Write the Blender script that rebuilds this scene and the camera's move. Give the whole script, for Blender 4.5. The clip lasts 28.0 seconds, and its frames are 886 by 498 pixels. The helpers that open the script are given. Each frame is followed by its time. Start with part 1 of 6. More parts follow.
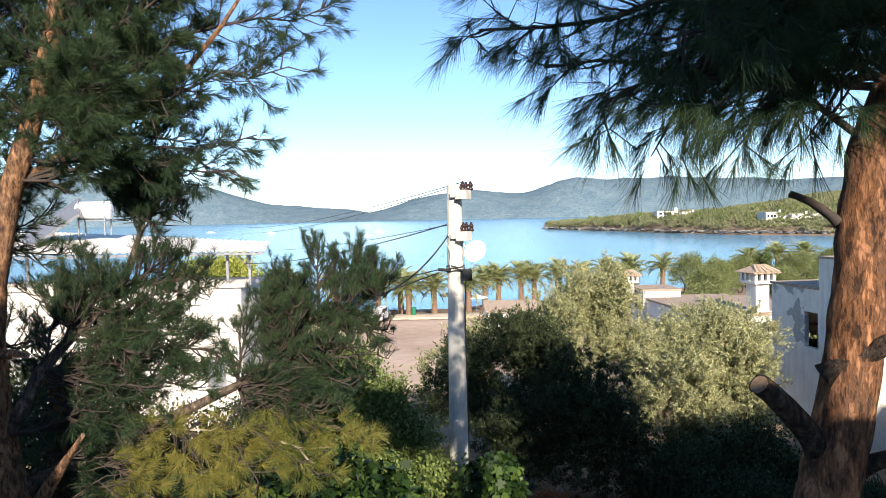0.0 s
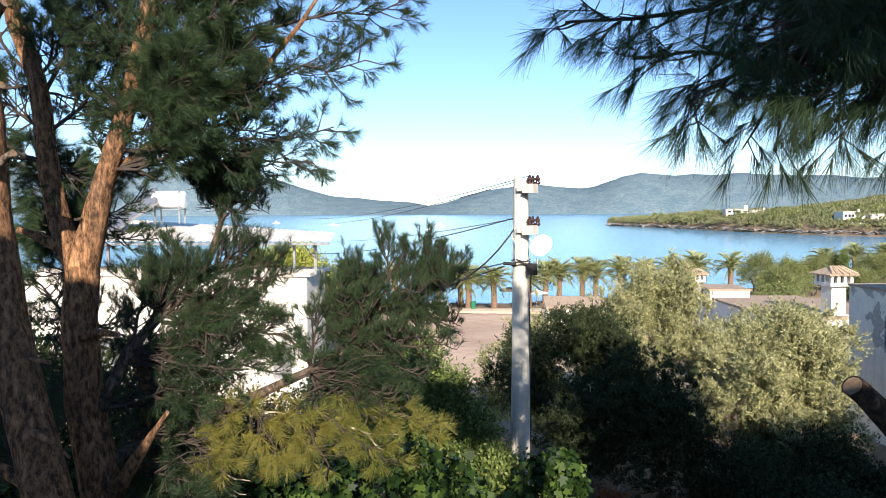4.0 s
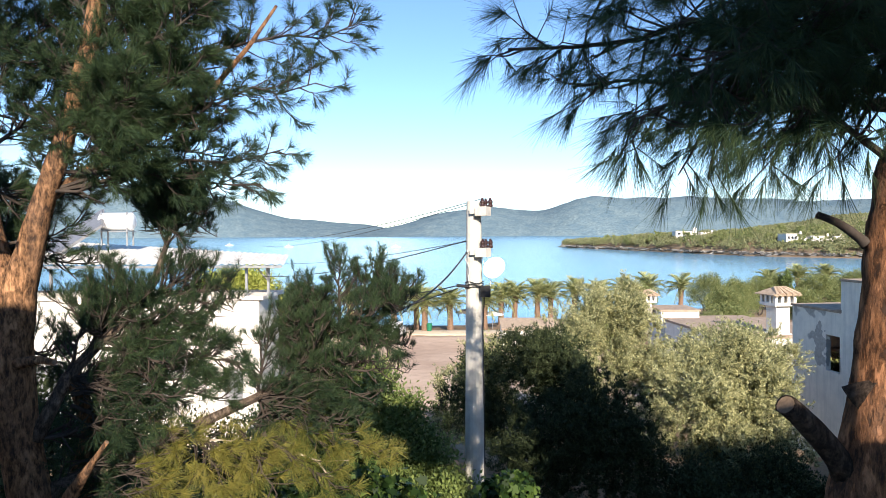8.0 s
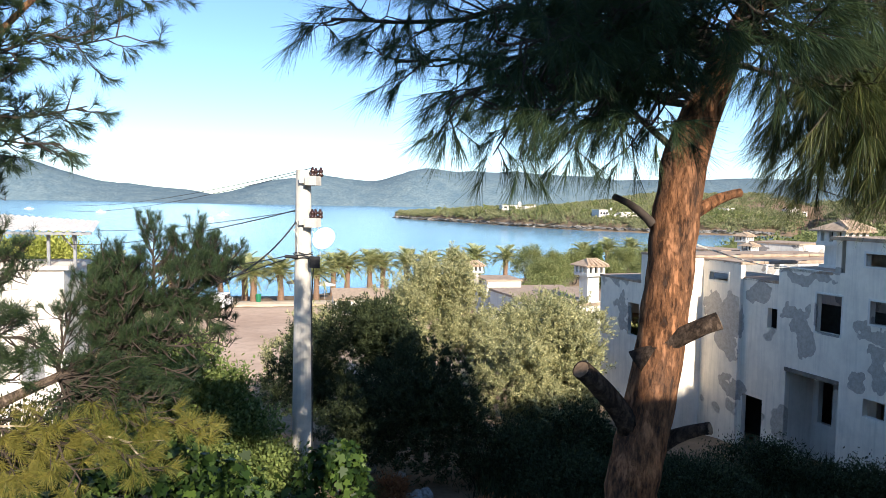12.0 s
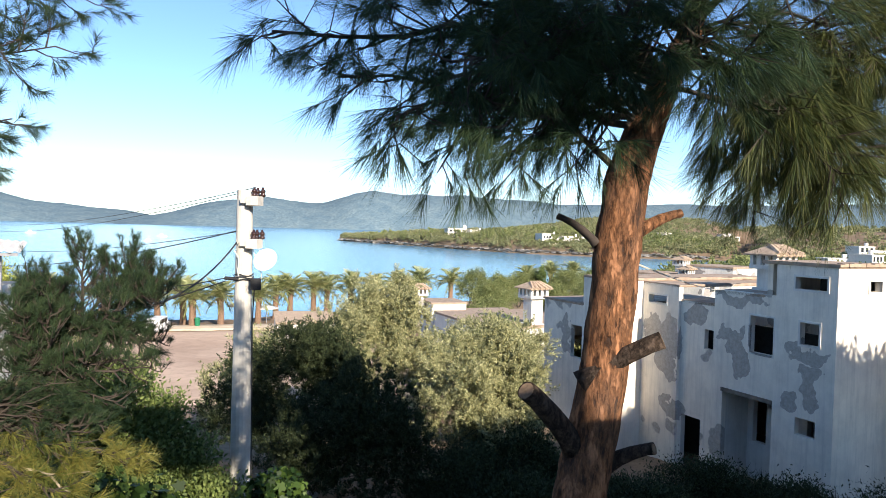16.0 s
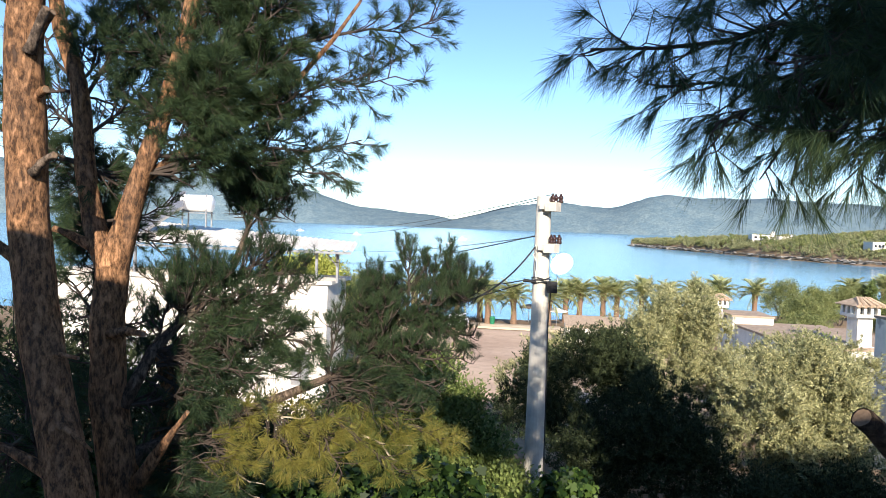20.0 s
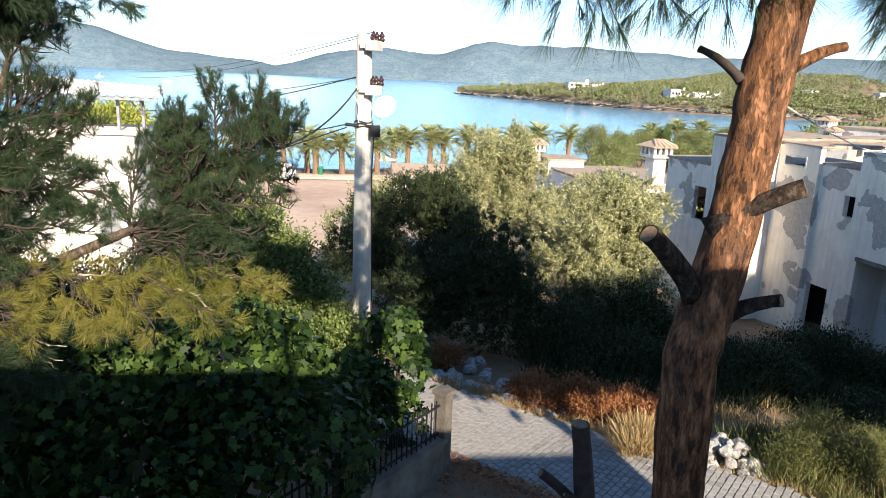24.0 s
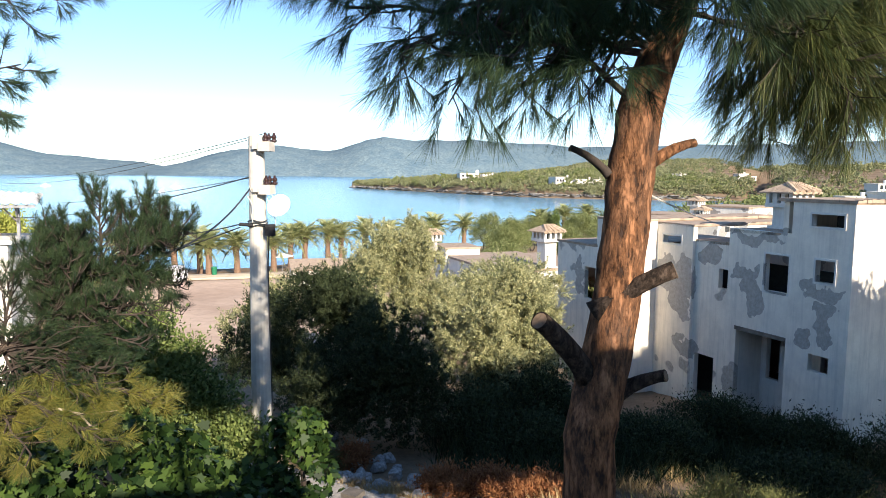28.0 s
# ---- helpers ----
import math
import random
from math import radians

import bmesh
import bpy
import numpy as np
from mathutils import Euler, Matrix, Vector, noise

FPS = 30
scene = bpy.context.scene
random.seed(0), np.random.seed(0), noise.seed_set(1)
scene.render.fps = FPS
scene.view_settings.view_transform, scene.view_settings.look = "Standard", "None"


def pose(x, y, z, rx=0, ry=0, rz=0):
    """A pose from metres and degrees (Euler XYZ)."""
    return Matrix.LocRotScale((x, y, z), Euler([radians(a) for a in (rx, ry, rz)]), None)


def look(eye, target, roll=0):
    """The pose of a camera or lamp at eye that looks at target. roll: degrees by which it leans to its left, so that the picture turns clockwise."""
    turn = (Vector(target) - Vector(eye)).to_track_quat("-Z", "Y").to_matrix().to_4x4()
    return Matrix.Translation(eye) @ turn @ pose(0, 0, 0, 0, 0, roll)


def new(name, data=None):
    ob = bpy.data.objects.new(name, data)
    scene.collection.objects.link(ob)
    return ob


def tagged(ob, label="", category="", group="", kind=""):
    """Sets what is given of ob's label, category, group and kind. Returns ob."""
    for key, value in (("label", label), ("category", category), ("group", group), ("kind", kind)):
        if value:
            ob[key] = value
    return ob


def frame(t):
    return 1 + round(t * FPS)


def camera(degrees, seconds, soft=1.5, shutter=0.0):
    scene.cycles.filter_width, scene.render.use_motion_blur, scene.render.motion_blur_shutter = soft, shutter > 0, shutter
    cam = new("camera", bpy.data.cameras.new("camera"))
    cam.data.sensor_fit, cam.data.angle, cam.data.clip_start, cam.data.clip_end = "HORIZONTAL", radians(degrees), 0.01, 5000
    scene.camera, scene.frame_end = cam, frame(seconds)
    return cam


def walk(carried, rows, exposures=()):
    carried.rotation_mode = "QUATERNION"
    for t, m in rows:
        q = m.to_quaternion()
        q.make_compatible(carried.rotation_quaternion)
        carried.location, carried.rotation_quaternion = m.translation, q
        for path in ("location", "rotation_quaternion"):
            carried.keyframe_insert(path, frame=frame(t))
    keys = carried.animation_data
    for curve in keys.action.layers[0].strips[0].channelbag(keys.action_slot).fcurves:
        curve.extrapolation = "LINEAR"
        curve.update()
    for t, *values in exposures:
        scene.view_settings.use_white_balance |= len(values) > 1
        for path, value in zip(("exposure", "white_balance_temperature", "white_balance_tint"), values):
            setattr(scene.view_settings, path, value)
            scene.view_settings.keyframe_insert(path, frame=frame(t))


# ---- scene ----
cam = camera(65.3, 28.0, soft=0.55)
PATH = [
    (0, (0.832, 0.017, 14.111), (0.833, 2.015, 14.019), -1.2),
    (0.5, (0.891, 0.092, 14.113), (1.115, 2.077, 14.003), -1.5),
    (1, (0.932, 0.16, 14.103), (1.366, 2.108, 13.974), -1.4),
    (1.5, (0.948, 0.189, 14.111), (1.47, 2.117, 13.994), -0.4),
    (2, (0.902, 0.161, 14.107), (1.426, 2.088, 13.996), -0.0),
    (2.5, (0.795, 0.117, 14.11), (1.371, 2.029, 13.989), 0.5),
    (3, (0.778, 0.099, 14.087), (1.38, 2.001, 13.944), 0.2),
    (3.5, (0.757, 0.131, 14.097), (0.884, 2.124, 13.989), -0.6),
    (4, (0.721, -0.03, 14.097), (0.549, 1.959, 13.99), -0.3),
    (4.5, (0.766, -0.183, 14.072), (0.624, 1.809, 13.956), 0.2),
    (6.5, (0.771, -0.001, 14.094), (0.738, 1.997, 14.006), 0.2),
    (7, (0.778, -0.005, 14.101), (0.742, 1.994, 14.024), -0.2),
    (7.5, (0.774, -0.022, 14.106), (0.734, 1.977, 14.041), -0.2),
    (8, (0.78, -0.027, 14.105), (0.734, 1.972, 14.061), -0.3),
    (8.5, (0.784, -0.032, 14.115), (0.755, 1.965, 13.997), -0.2),
    (9, (0.788, -0.006, 14.12), (0.788, 1.99, 13.99), -0.1),
    (9.5, (0.751, -0.061, 14.111), (0.696, 1.936, 14.013), -0.8),
    (10, (0.722, -0.076, 14.105), (0.48, 1.906, 13.992), -0.8),
    (10.5, (0.727, 0.013, 14.13), (0.438, 1.988, 14.013), 0.2),
    (11, (0.762, -0.017, 14.121), (0.683, 1.978, 14.009), 0.6),
    (11.5, (0.806, -0.02, 14.131), (1.011, 1.966, 14.014), 1.5),
    (12, (0.845, -0.037, 14.125), (1.275, 1.912, 13.998), 1.1),
    (12.5, (0.86, -0.025, 14.102), (1.493, 1.869, 13.999), 1.2),
    (14.5, (0.941, 0.004, 14.1), (1.848, 1.787, 14.059), 1.7),
    (15, (0.916, 0.015, 14.105), (1.711, 1.85, 14.066), 1.3),
    (15.5, (0.892, 0.014, 14.105), (1.575, 1.893, 14.06), 1.3),
    (16, (0.871, 0.031, 14.101), (1.453, 1.943, 14.044), 1.5),
    (16.5, (0.854, 0.043, 14.103), (1.321, 1.987, 14.053), 1.1),
    (17, (0.819, 0.015, 14.107), (1.151, 1.987, 14.061), 0.8),
    (17.5, (0.81, 0.024, 14.104), (0.98, 2.017, 14.052), 0.4),
    (18, (0.795, 0.035, 14.104), (0.828, 2.034, 14.041), 1.3),
    (18.5, (0.772, 0.003, 14.106), (0.691, 2.0, 14.044), 1.5),
    (19, (0.75, -0.086, 14.131), (0.545, 1.901, 14.043), 2.2),
    (19.5, (0.746, -0.148, 14.095), (0.493, 1.835, 14.023), 1.9),
    (20, (0.739, -0.128, 14.113), (0.504, 1.857, 14.044), 2.0),
    (20.5, (0.726, -0.111, 14.097), (0.513, 1.876, 14.019), 1.7),
    (21, (0.736, -0.063, 14.095), (0.534, 1.923, 13.964), 1.4),
    (21.5, (0.74, -0.036, 14.071), (0.574, 1.942, 13.823), 1.5),
    (23.5, (0.836, 0.066, 14.009), (1.023, 1.993, 13.505), 2.3),
    (24, (0.863, 0.084, 13.996), (1.126, 2.008, 13.518), 2.3),
    (24.5, (0.861, 0.066, 14.004), (1.25, 1.982, 13.581), 2.4),
    (25, (0.882, 0.051, 14.012), (1.379, 1.942, 13.593), 2.2),
    (25.5, (0.872, 0.036, 14.01), (1.345, 1.937, 13.609), 1.6),
    (26, (0.868, 0.015, 14.019), (1.426, 1.908, 13.694), 1.1),
    (26.5, (0.876, 0.004, 14.025), (1.426, 1.911, 13.776), 0.3),
    (27, (0.886, 0.041, 14.025), (1.413, 1.956, 13.788), 0.6),
    (27.5, (0.869, 0.011, 14.039), (1.397, 1.927, 13.817), 0.0),
    (28, (0.869, 0.01, 14.04), (1.414, 1.922, 13.826), 0.4),
]
walk(cam, [(t, look(eye, target, roll)) for t, eye, target, roll in PATH], [(0, 1.06, 6350, 10), (21, 1.06, 6350, 10), (23.5, 1.2, 6500, 10), (25, 1.4, 6600, 10), (26.5, 1.25, 6500, 10), (28, 1.15, 6450, 10)])


# ==== world and light ====
SUN = Vector((0.165, -0.987, 0.465)).normalized()
world = bpy.data.worlds.new("world")
scene.world = world
world.use_nodes = True
wn = world.node_tree
sky = wn.nodes.new("ShaderNodeTexSky")
sky.sky_type = "NISHITA"
sky.sun_disc = False
sky.sun_elevation = math.asin(SUN.z)
sky.sun_rotation = math.atan2(SUN.x, SUN.y)
sky.air_density, sky.dust_density, sky.ozone_density = 0.9, 0.0, 4.3
wn.links.new(sky.outputs[0], wn.nodes["Background"].inputs["Color"])
wn.nodes["Background"].inputs["Strength"].default_value = 0.108
sun_data = bpy.data.lights.new("sun", "SUN")
sun_data.energy, sun_data.angle, sun_data.color = 5.0, radians(0.55), (1.0, 0.88, 0.72)
sun_lamp = new("sun", sun_data)
sun_lamp.matrix_world = look((0, 0, 60), Vector((0, 0, 60)) - SUN)


# ==== materials ====
class Nodes:
    """A node material with short calls for its nodes."""

    def __init__(self, name, rough=0.8, metal=0.0, spec=0.3):
        self.m = bpy.data.materials.new(name)
        self.m.use_nodes = True
        self.t = self.m.node_tree
        self.b = self.t.nodes["Principled BSDF"]
        self.b.inputs["Roughness"].default_value = rough
        self.b.inputs["Metallic"].default_value = metal
        self.b.inputs["Specular IOR Level"].default_value = spec

    def node(self, kind, **values):
        n = self.t.nodes.new("ShaderNode" + kind)
        for k, v in values.items():
            if k in n.inputs:
                n.inputs[k].default_value = v
        return n

    def link(self, a, b):
        self.t.links.new(a, b)

    def coords(self, scale=(1, 1, 1), world_space=False):
        n = self.node("Mapping")
        n.inputs["Scale"].default_value = scale
        if world_space:
            self.link(self.node("NewGeometry").outputs["Position"], n.inputs[0])
        else:
            self.link(self.node("TexCoord").outputs["Object"], n.inputs[0])
        return n.outputs[0]

    def noise(self, scale, detail=4.0, rough=0.6, vec=None):
        n = self.node("TexNoise", Scale=scale, Detail=detail, Roughness=rough)
        if vec is not None:
            self.link(vec, n.inputs["Vector"])
        return n.outputs["Fac"]

    def ramp(self, fac, stops):
        n = self.node("ValToRGB")
        e = n.color_ramp.elements
        while len(e) < len(stops):
            e.new(0.5)
        for k, (p, c) in enumerate(stops):
            e[k].position = p
            e[k].color = (*c, 1) if len(c) == 3 else c
        self.link(fac, n.inputs[0])
        return n.outputs[0]

    def mix(self, fac, a, b, how="MIX"):
        n = self.node("Mix")
        n.data_type, n.blend_type = "RGBA", how
        for s, v in ((n.inputs[0], fac), (n.inputs[6], a), (n.inputs[7], b)):
            if isinstance(v, (int, float)) and s != n.inputs[0]:
                s.default_value = (v, v, v, 1)
            elif isinstance(v, (int, float)):
                s.default_value = v
            elif isinstance(v, tuple):
                s.default_value = (*v, 1)
            else:
                self.link(v, s)
        return n.outputs[2]

    def bump(self, height, strength=0.4, distance=0.02):
        n = self.node("Bump", Strength=strength, Distance=distance)
        self.link(height, n.inputs["Height"])
        self.link(n.outputs[0], self.b.inputs["Normal"])

    def colour(self, c):
        if isinstance(c, tuple):
            self.b.inputs["Base Color"].default_value = (*c, 1)
        else:
            self.link(c, self.b.inputs["Base Color"])
        return self

    def island(self):
        return self.node("NewGeometry").outputs["Random Per Island"]

    def object_random(self):
        return self.node("ObjectInfo").outputs["Random"]


def plain(name, colour, rough=0.7, metal=0.0, vary=0.25, scale=6.0, spec=0.3):
    n = Nodes(name, rough, metal, spec)
    dark = tuple(c * (1 - vary) for c in colour)
    light = tuple(min(1, c * (1 + vary)) for c in colour)
    f = n.noise(scale, 5, 0.65, n.coords())
    n.colour(n.ramp(f, [(0.3, dark), (0.7, light)]))
    n.bump(n.noise(scale * 9, 3, 0.6, n.coords()), 0.2, 0.01)
    return n.m


def leafy(name, shades, rough=0.6, thin=0.35, spec=0.25, lift=0.45):
    """Foliage: each leaf takes its own shade, and lets some light through."""
    n = Nodes(name, rough, 0, spec)
    c = n.ramp(n.island(), [(k / (len(shades) - 1), s) for k, s in enumerate(shades)])
    big = n.noise(0.9, 3, 0.6, n.coords(world_space=True))
    c = n.mix(n.ramp(big, [(0.35, (0.0, 0.0, 0.0)), (0.7, (lift, lift, lift))]), c, tuple(min(1, s * 1.5) for s in shades[-1]))
    n.colour(c)
    through_leaf = n.node("BsdfTranslucent")
    n.link(c, through_leaf.inputs["Color"])
    both = n.node("MixShader")
    both.inputs[0].default_value = thin
    n.link(n.b.outputs[0], both.inputs[1])
    n.link(through_leaf.outputs[0], both.inputs[2])
    n.link(both.outputs[0], n.t.nodes["Material Output"].inputs[0])
    return n.m


def plaster(name, white=(0.74, 0.73, 0.70), bare=(0.24, 0.24, 0.235), amount=0.585, seed=4.0, patches=()):
    n = Nodes(name, 0.9, 0, 0.2)
    v = n.coords(world_space=True)
    shift = n.node("Mapping")
    shift.inputs["Location"].default_value = (seed, seed * 1.7, seed * 0.6)
    n.link(v, shift.inputs[0])
    v = shift.outputs[0]
    patch = n.noise(0.42, 3, 0.5, v)
    mask = n.ramp(patch, [(amount, (0, 0, 0)), (amount + 0.012, (1, 1, 1))])
    if patches:
        # fallen plaster: ragged patches at their places on the front wall
        ragged = n.node("TexNoise", Scale=1.1, Detail=3.0, Roughness=0.5)
        n.link(n.coords(), ragged.inputs["Vector"])
        spread = n.node("VectorMath")
        spread.operation = "MULTIPLY_ADD"
        n.link(ragged.outputs["Color"], spread.inputs[0])
        spread.inputs[1].default_value = (1.7, 1.7, 1.7)
        spread.inputs[2].default_value = (-0.85, -0.85, -0.85)
        moved = n.node("VectorMath")
        n.link(n.coords(), moved.inputs[0])
        n.link(spread.outputs[0], moved.inputs[1])
        for u, z, ru, rz in patches:
            at = n.node("Mapping")
            ru, rz = ru * 0.86, rz * 0.86
            at.inputs["Scale"].default_value = (0, 1 / ru, 1 / rz)
            at.inputs["Location"].default_value = (0, -u / ru, -z / rz)
            n.link(moved.outputs[0], at.inputs[0])
            size = n.node("VectorMath")
            size.operation = "LENGTH"
            n.link(at.outputs[0], size.inputs[0])
            spot = n.ramp(size.outputs["Value"], [(0.0, (1, 1, 1)), (0.96, (1, 1, 1)), (0.985, (0, 0, 0))])
            mask = n.mix(1.0, mask, spot, "LIGHTEN")
    fine = n.noise(7, 6, 0.7, v)
    grime = n.noise(1.6, 5, 0.65, v)
    streak_map = n.node("Mapping")
    streak_map.inputs["Scale"].default_value = (3.5, 3.5, 0.22)
    n.link(v, streak_map.inputs[0])
    streak = n.noise(1.5, 5, 0.7, streak_map.outputs[0])
    base = n.ramp(grime, [(0.3, tuple(c * 0.84 for c in white)), (0.62, white)])
    base = n.mix(n.ramp(streak, [(0.48, (0, 0, 0)), (0.75, (0.36, 0.36, 0.36))]), base, (0.36, 0.34, 0.31))
    grey = n.ramp(fine, [(0.3, tuple(c * 0.8 for c in bare)), (0.7, tuple(c * 1.25 for c in bare))])
    n.colour(n.mix(mask, base, grey))
    low = n.mix(mask, fine, 0.0, "MIX")
    n.bump(low, 0.35, 0.03)
    return n.m


def bark(name, low=(0.05, 0.035, 0.028), high=(0.30, 0.16, 0.09), plate=26.0, stretch=0.55, crack=0.65):
    n = Nodes(name, 0.95, 0, 0.1)
    v = n.coords((1, 1, stretch), world_space=True)
    flake = n.node("TexNoise", Scale=plate * 1.0, Detail=9.0, Roughness=0.72, Distortion=0.15)
    n.link(v, flake.inputs["Vector"])
    flake = flake.outputs["Fac"]
    fine = n.noise(plate * 2.6, 6, 0.75, v)
    tone = n.ramp(flake, [(0.38, low), (0.45, tuple(c * 0.45 for c in high)), (0.53, high), (0.66, tuple(min(1, c * 1.5) for c in high))])
    tone = n.mix(n.ramp(n.noise(5.0, 6, 0.7, v), [(0.42, (0, 0, 0)), (0.68, (0.5, 0.5, 0.5))]), tone, n.mix(0.5, low, (0.17, 0.13, 0.11)))
    tone = n.mix(n.ramp(fine, [(0.42, (0.0, 0.0, 0.0)), (0.66, (crack, crack, crack))]), tone, low)
    n.colour(tone)
    step = n.ramp(flake, [(0.38, (0, 0, 0)), (0.46, (0.55, 0.55, 0.55)), (0.50, (0.6, 0.6, 0.6)), (0.56, (1, 1, 1))])
    n.bump(n.mix(0.3, step, fine), 1.0, 0.02)
    return n.m


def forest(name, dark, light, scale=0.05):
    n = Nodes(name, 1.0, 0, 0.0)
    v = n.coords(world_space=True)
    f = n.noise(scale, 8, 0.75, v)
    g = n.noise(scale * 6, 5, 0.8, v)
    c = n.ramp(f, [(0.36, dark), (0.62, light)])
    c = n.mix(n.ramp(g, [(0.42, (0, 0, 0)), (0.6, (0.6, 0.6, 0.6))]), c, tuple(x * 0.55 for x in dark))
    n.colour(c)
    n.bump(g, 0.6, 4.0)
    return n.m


def earth(name):
    n = Nodes(name, 1.0, 0, 0.1)
    v = n.coords(world_space=True)
    big = n.noise(0.16, 5, 0.65, v)
    fine = n.noise(5, 8, 0.75, v)
    c = n.ramp(big, [(0.3, (0.16, 0.105, 0.065)), (0.5, (0.27, 0.19, 0.125)), (0.7, (0.34, 0.25, 0.17))])
    c = n.mix(n.ramp(fine, [(0.4, (0, 0, 0)), (0.7, (0.6, 0.6, 0.6))]), c, (0.11, 0.085, 0.05))
    n.colour(c)
    n.bump(fine, 0.5, 0.05)
    return n.m


def gravel_lot(name):
    n = Nodes(name, 1.0, 0, 0.1)
    v = n.coords(world_space=True)
    c = n.ramp(n.noise(0.12, 5, 0.6, v), [(0.32, (0.44, 0.31, 0.225)), (0.62, (0.60, 0.44, 0.33))])
    c = n.mix(n.ramp(n.noise(1.1, 6, 0.7, v), [(0.45, (0, 0, 0)), (0.75, (0.5, 0.5, 0.5))]), c, (0.30, 0.22, 0.17))
    n.colour(c)
    n.bump(n.noise(9, 4, 0.7, v), 0.3, 0.03)
    return n.m


def water(name):
    n = Nodes(name, 0.14, 0, 0.5)
    n.b.inputs["IOR"].default_value = 1.33
    v = n.coords((1, 1, 1), world_space=True)
    stretch = n.node("Mapping")
    stretch.inputs["Scale"].default_value = (0.012, 0.05, 1)
    n.link(v, stretch.inputs[0])
    calm = n.noise(1.0, 4, 0.6, stretch.outputs[0])
    n.colour(n.ramp(calm, [(0.35, (0.07, 0.22, 0.36)), (0.65, (0.11, 0.31, 0.47))]))
    ripple = n.noise(0.9, 5, 0.65, v)
    n.bump(ripple, 0.14, 0.3)
    return n.m


M_GROUND = earth("dry_earth")
M_LOT = gravel_lot("gravel")
M_WATER = water("sea_water")
M_PLASTER = plaster("weathered_plaster", (0.86, 0.79, 0.68), (0.42, 0.385, 0.34), 0.67, 4.0, [(18.65, 10.55, 0.7, 0.5), (18.2, 9.6, 0.42, 0.9), (15.2, 9.35, 0.42, 0.85), (15.95, 8.75, 0.3, 0.35), (15.4, 10.35, 0.75, 0.35), (21.75, 9.5, 0.75, 1.75), (22.55, 9.9, 0.6, 1.0), (20.4, 11.0, 0.75, 0.45), (21.3, 6.95, 0.8, 0.45), (18.2, 11.9, 1.5, 0.28), (27.2, 9.3, 0.5, 0.9), (24.2, 11.2, 0.5, 0.5)])
M_PLASTER_B = plaster("pale_plaster", (0.76, 0.73, 0.67), (0.3, 0.28, 0.26), 0.64, 31.0)
M_WHITE = plain("white_render", (0.72, 0.665, 0.60), 0.85, 0, 0.1, 1.5)
M_BARK_R = bark("orange_pine_bark", (0.05, 0.03, 0.022), (0.30, 0.14, 0.068), 22.0, 0.3, 0.5)
M_BARK_L = bark("grey_pine_bark", (0.06, 0.036, 0.025), (0.35, 0.185, 0.095), 24.0, 0.4, 0.4)
# bark for the low stubs, darkened by the shade they lie in
M_BARK_DARK = bark("shaded_stub_bark", (0.022, 0.018, 0.015), (0.085, 0.06, 0.045), 26.0)
M_TWIG = plain("grey_brown_twig", (0.05, 0.038, 0.031), 0.9, 0, 0.4, 14)
M_LIMB = bark("grey_limb_bark", (0.05, 0.04, 0.034), (0.22, 0.165, 0.125), 26.0)
M_CANE = plain("bleached_twig", (0.40, 0.33, 0.25), 0.85, 0, 0.25, 18)
M_CUT = plain("sawn_wood", (0.17, 0.115, 0.075), 0.85, 0, 0.35, 30)
M_CONCRETE = plain("pole_concrete", (0.52, 0.485, 0.43), 0.9, 0, 0.2, 3.0)
# distance haze is mixed into these hill colours: paler and bluer than forest
M_HILL = forest("hazy_hill_forest", (0.115, 0.175, 0.222), (0.19, 0.25, 0.272), 0.014)
M_NEEDLE = leafy("pine_needles", [(0.010, 0.026, 0.018), (0.027, 0.052, 0.029), (0.065, 0.092, 0.034)], 0.55, 0.3, 0.15, 0.3)
# pine needles with the warm sunlight of the right-hand crown in their colour
M_NEEDLE_WARM = leafy("sunlit_pine_needles", [(0.018, 0.034, 0.012), (0.055, 0.078, 0.022), (0.13, 0.13, 0.04)], 0.5, 0.25, 0.25, 0.3)
# needles of the lit low sprays, with the sunlight put into a yellower colour
M_NEEDLE_SUNNY = leafy("sunlit_yellow_needles", [(0.03, 0.055, 0.014), (0.10, 0.13, 0.026), (0.27, 0.225, 0.055)], 0.5, 0.3)
M_FIG = leafy("fig_leaves", [(0.006, 0.017, 0.005), (0.02, 0.045, 0.010), (0.085, 0.135, 0.028)], 0.5, 0.3, 0.2, 0.12)
M_SHRUB = leafy("shrub_leaves", [(0.03, 0.055, 0.014), (0.085, 0.125, 0.032), (0.20, 0.24, 0.075)], 0.55, 0.25)
# olive leaves in two colours: shade put into the first, sunlight into the second
M_OLIVE_DARK = leafy("shade_darkened_leaves", [(0.008, 0.015, 0.007), (0.024, 0.036, 0.015), (0.08, 0.095, 0.045)], 0.6, 0.2, 0.12, 0.2)
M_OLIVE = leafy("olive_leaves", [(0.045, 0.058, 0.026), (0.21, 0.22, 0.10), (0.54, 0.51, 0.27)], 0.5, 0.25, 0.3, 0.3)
M_LEMON = leafy("lemon_leaves", [(0.12, 0.16, 0.03), (0.24, 0.28, 0.05), (0.4, 0.4, 0.1)], 0.6, 0.3)
M_ROOF = plain("weathered_roof_slab", (0.36, 0.27, 0.20), 0.95, 0, 0.3, 2.5)
M_TILE = plain("faded_clay_tile", (0.40, 0.30, 0.215), 0.9, 0, 0.35, 5.0)
# near-black colour that stands for the shade inside openings
M_DARK = plain("interior_shade", (0.05, 0.05, 0.05), 0.95)
M_METAL = plain("grey_metal", (0.30, 0.30, 0.31), 0.5, 0.6, 0.2, 9.0)
M_IRON = plain("black_iron", (0.02, 0.02, 0.022), 0.6, 0.2, 0.3, 12.0)
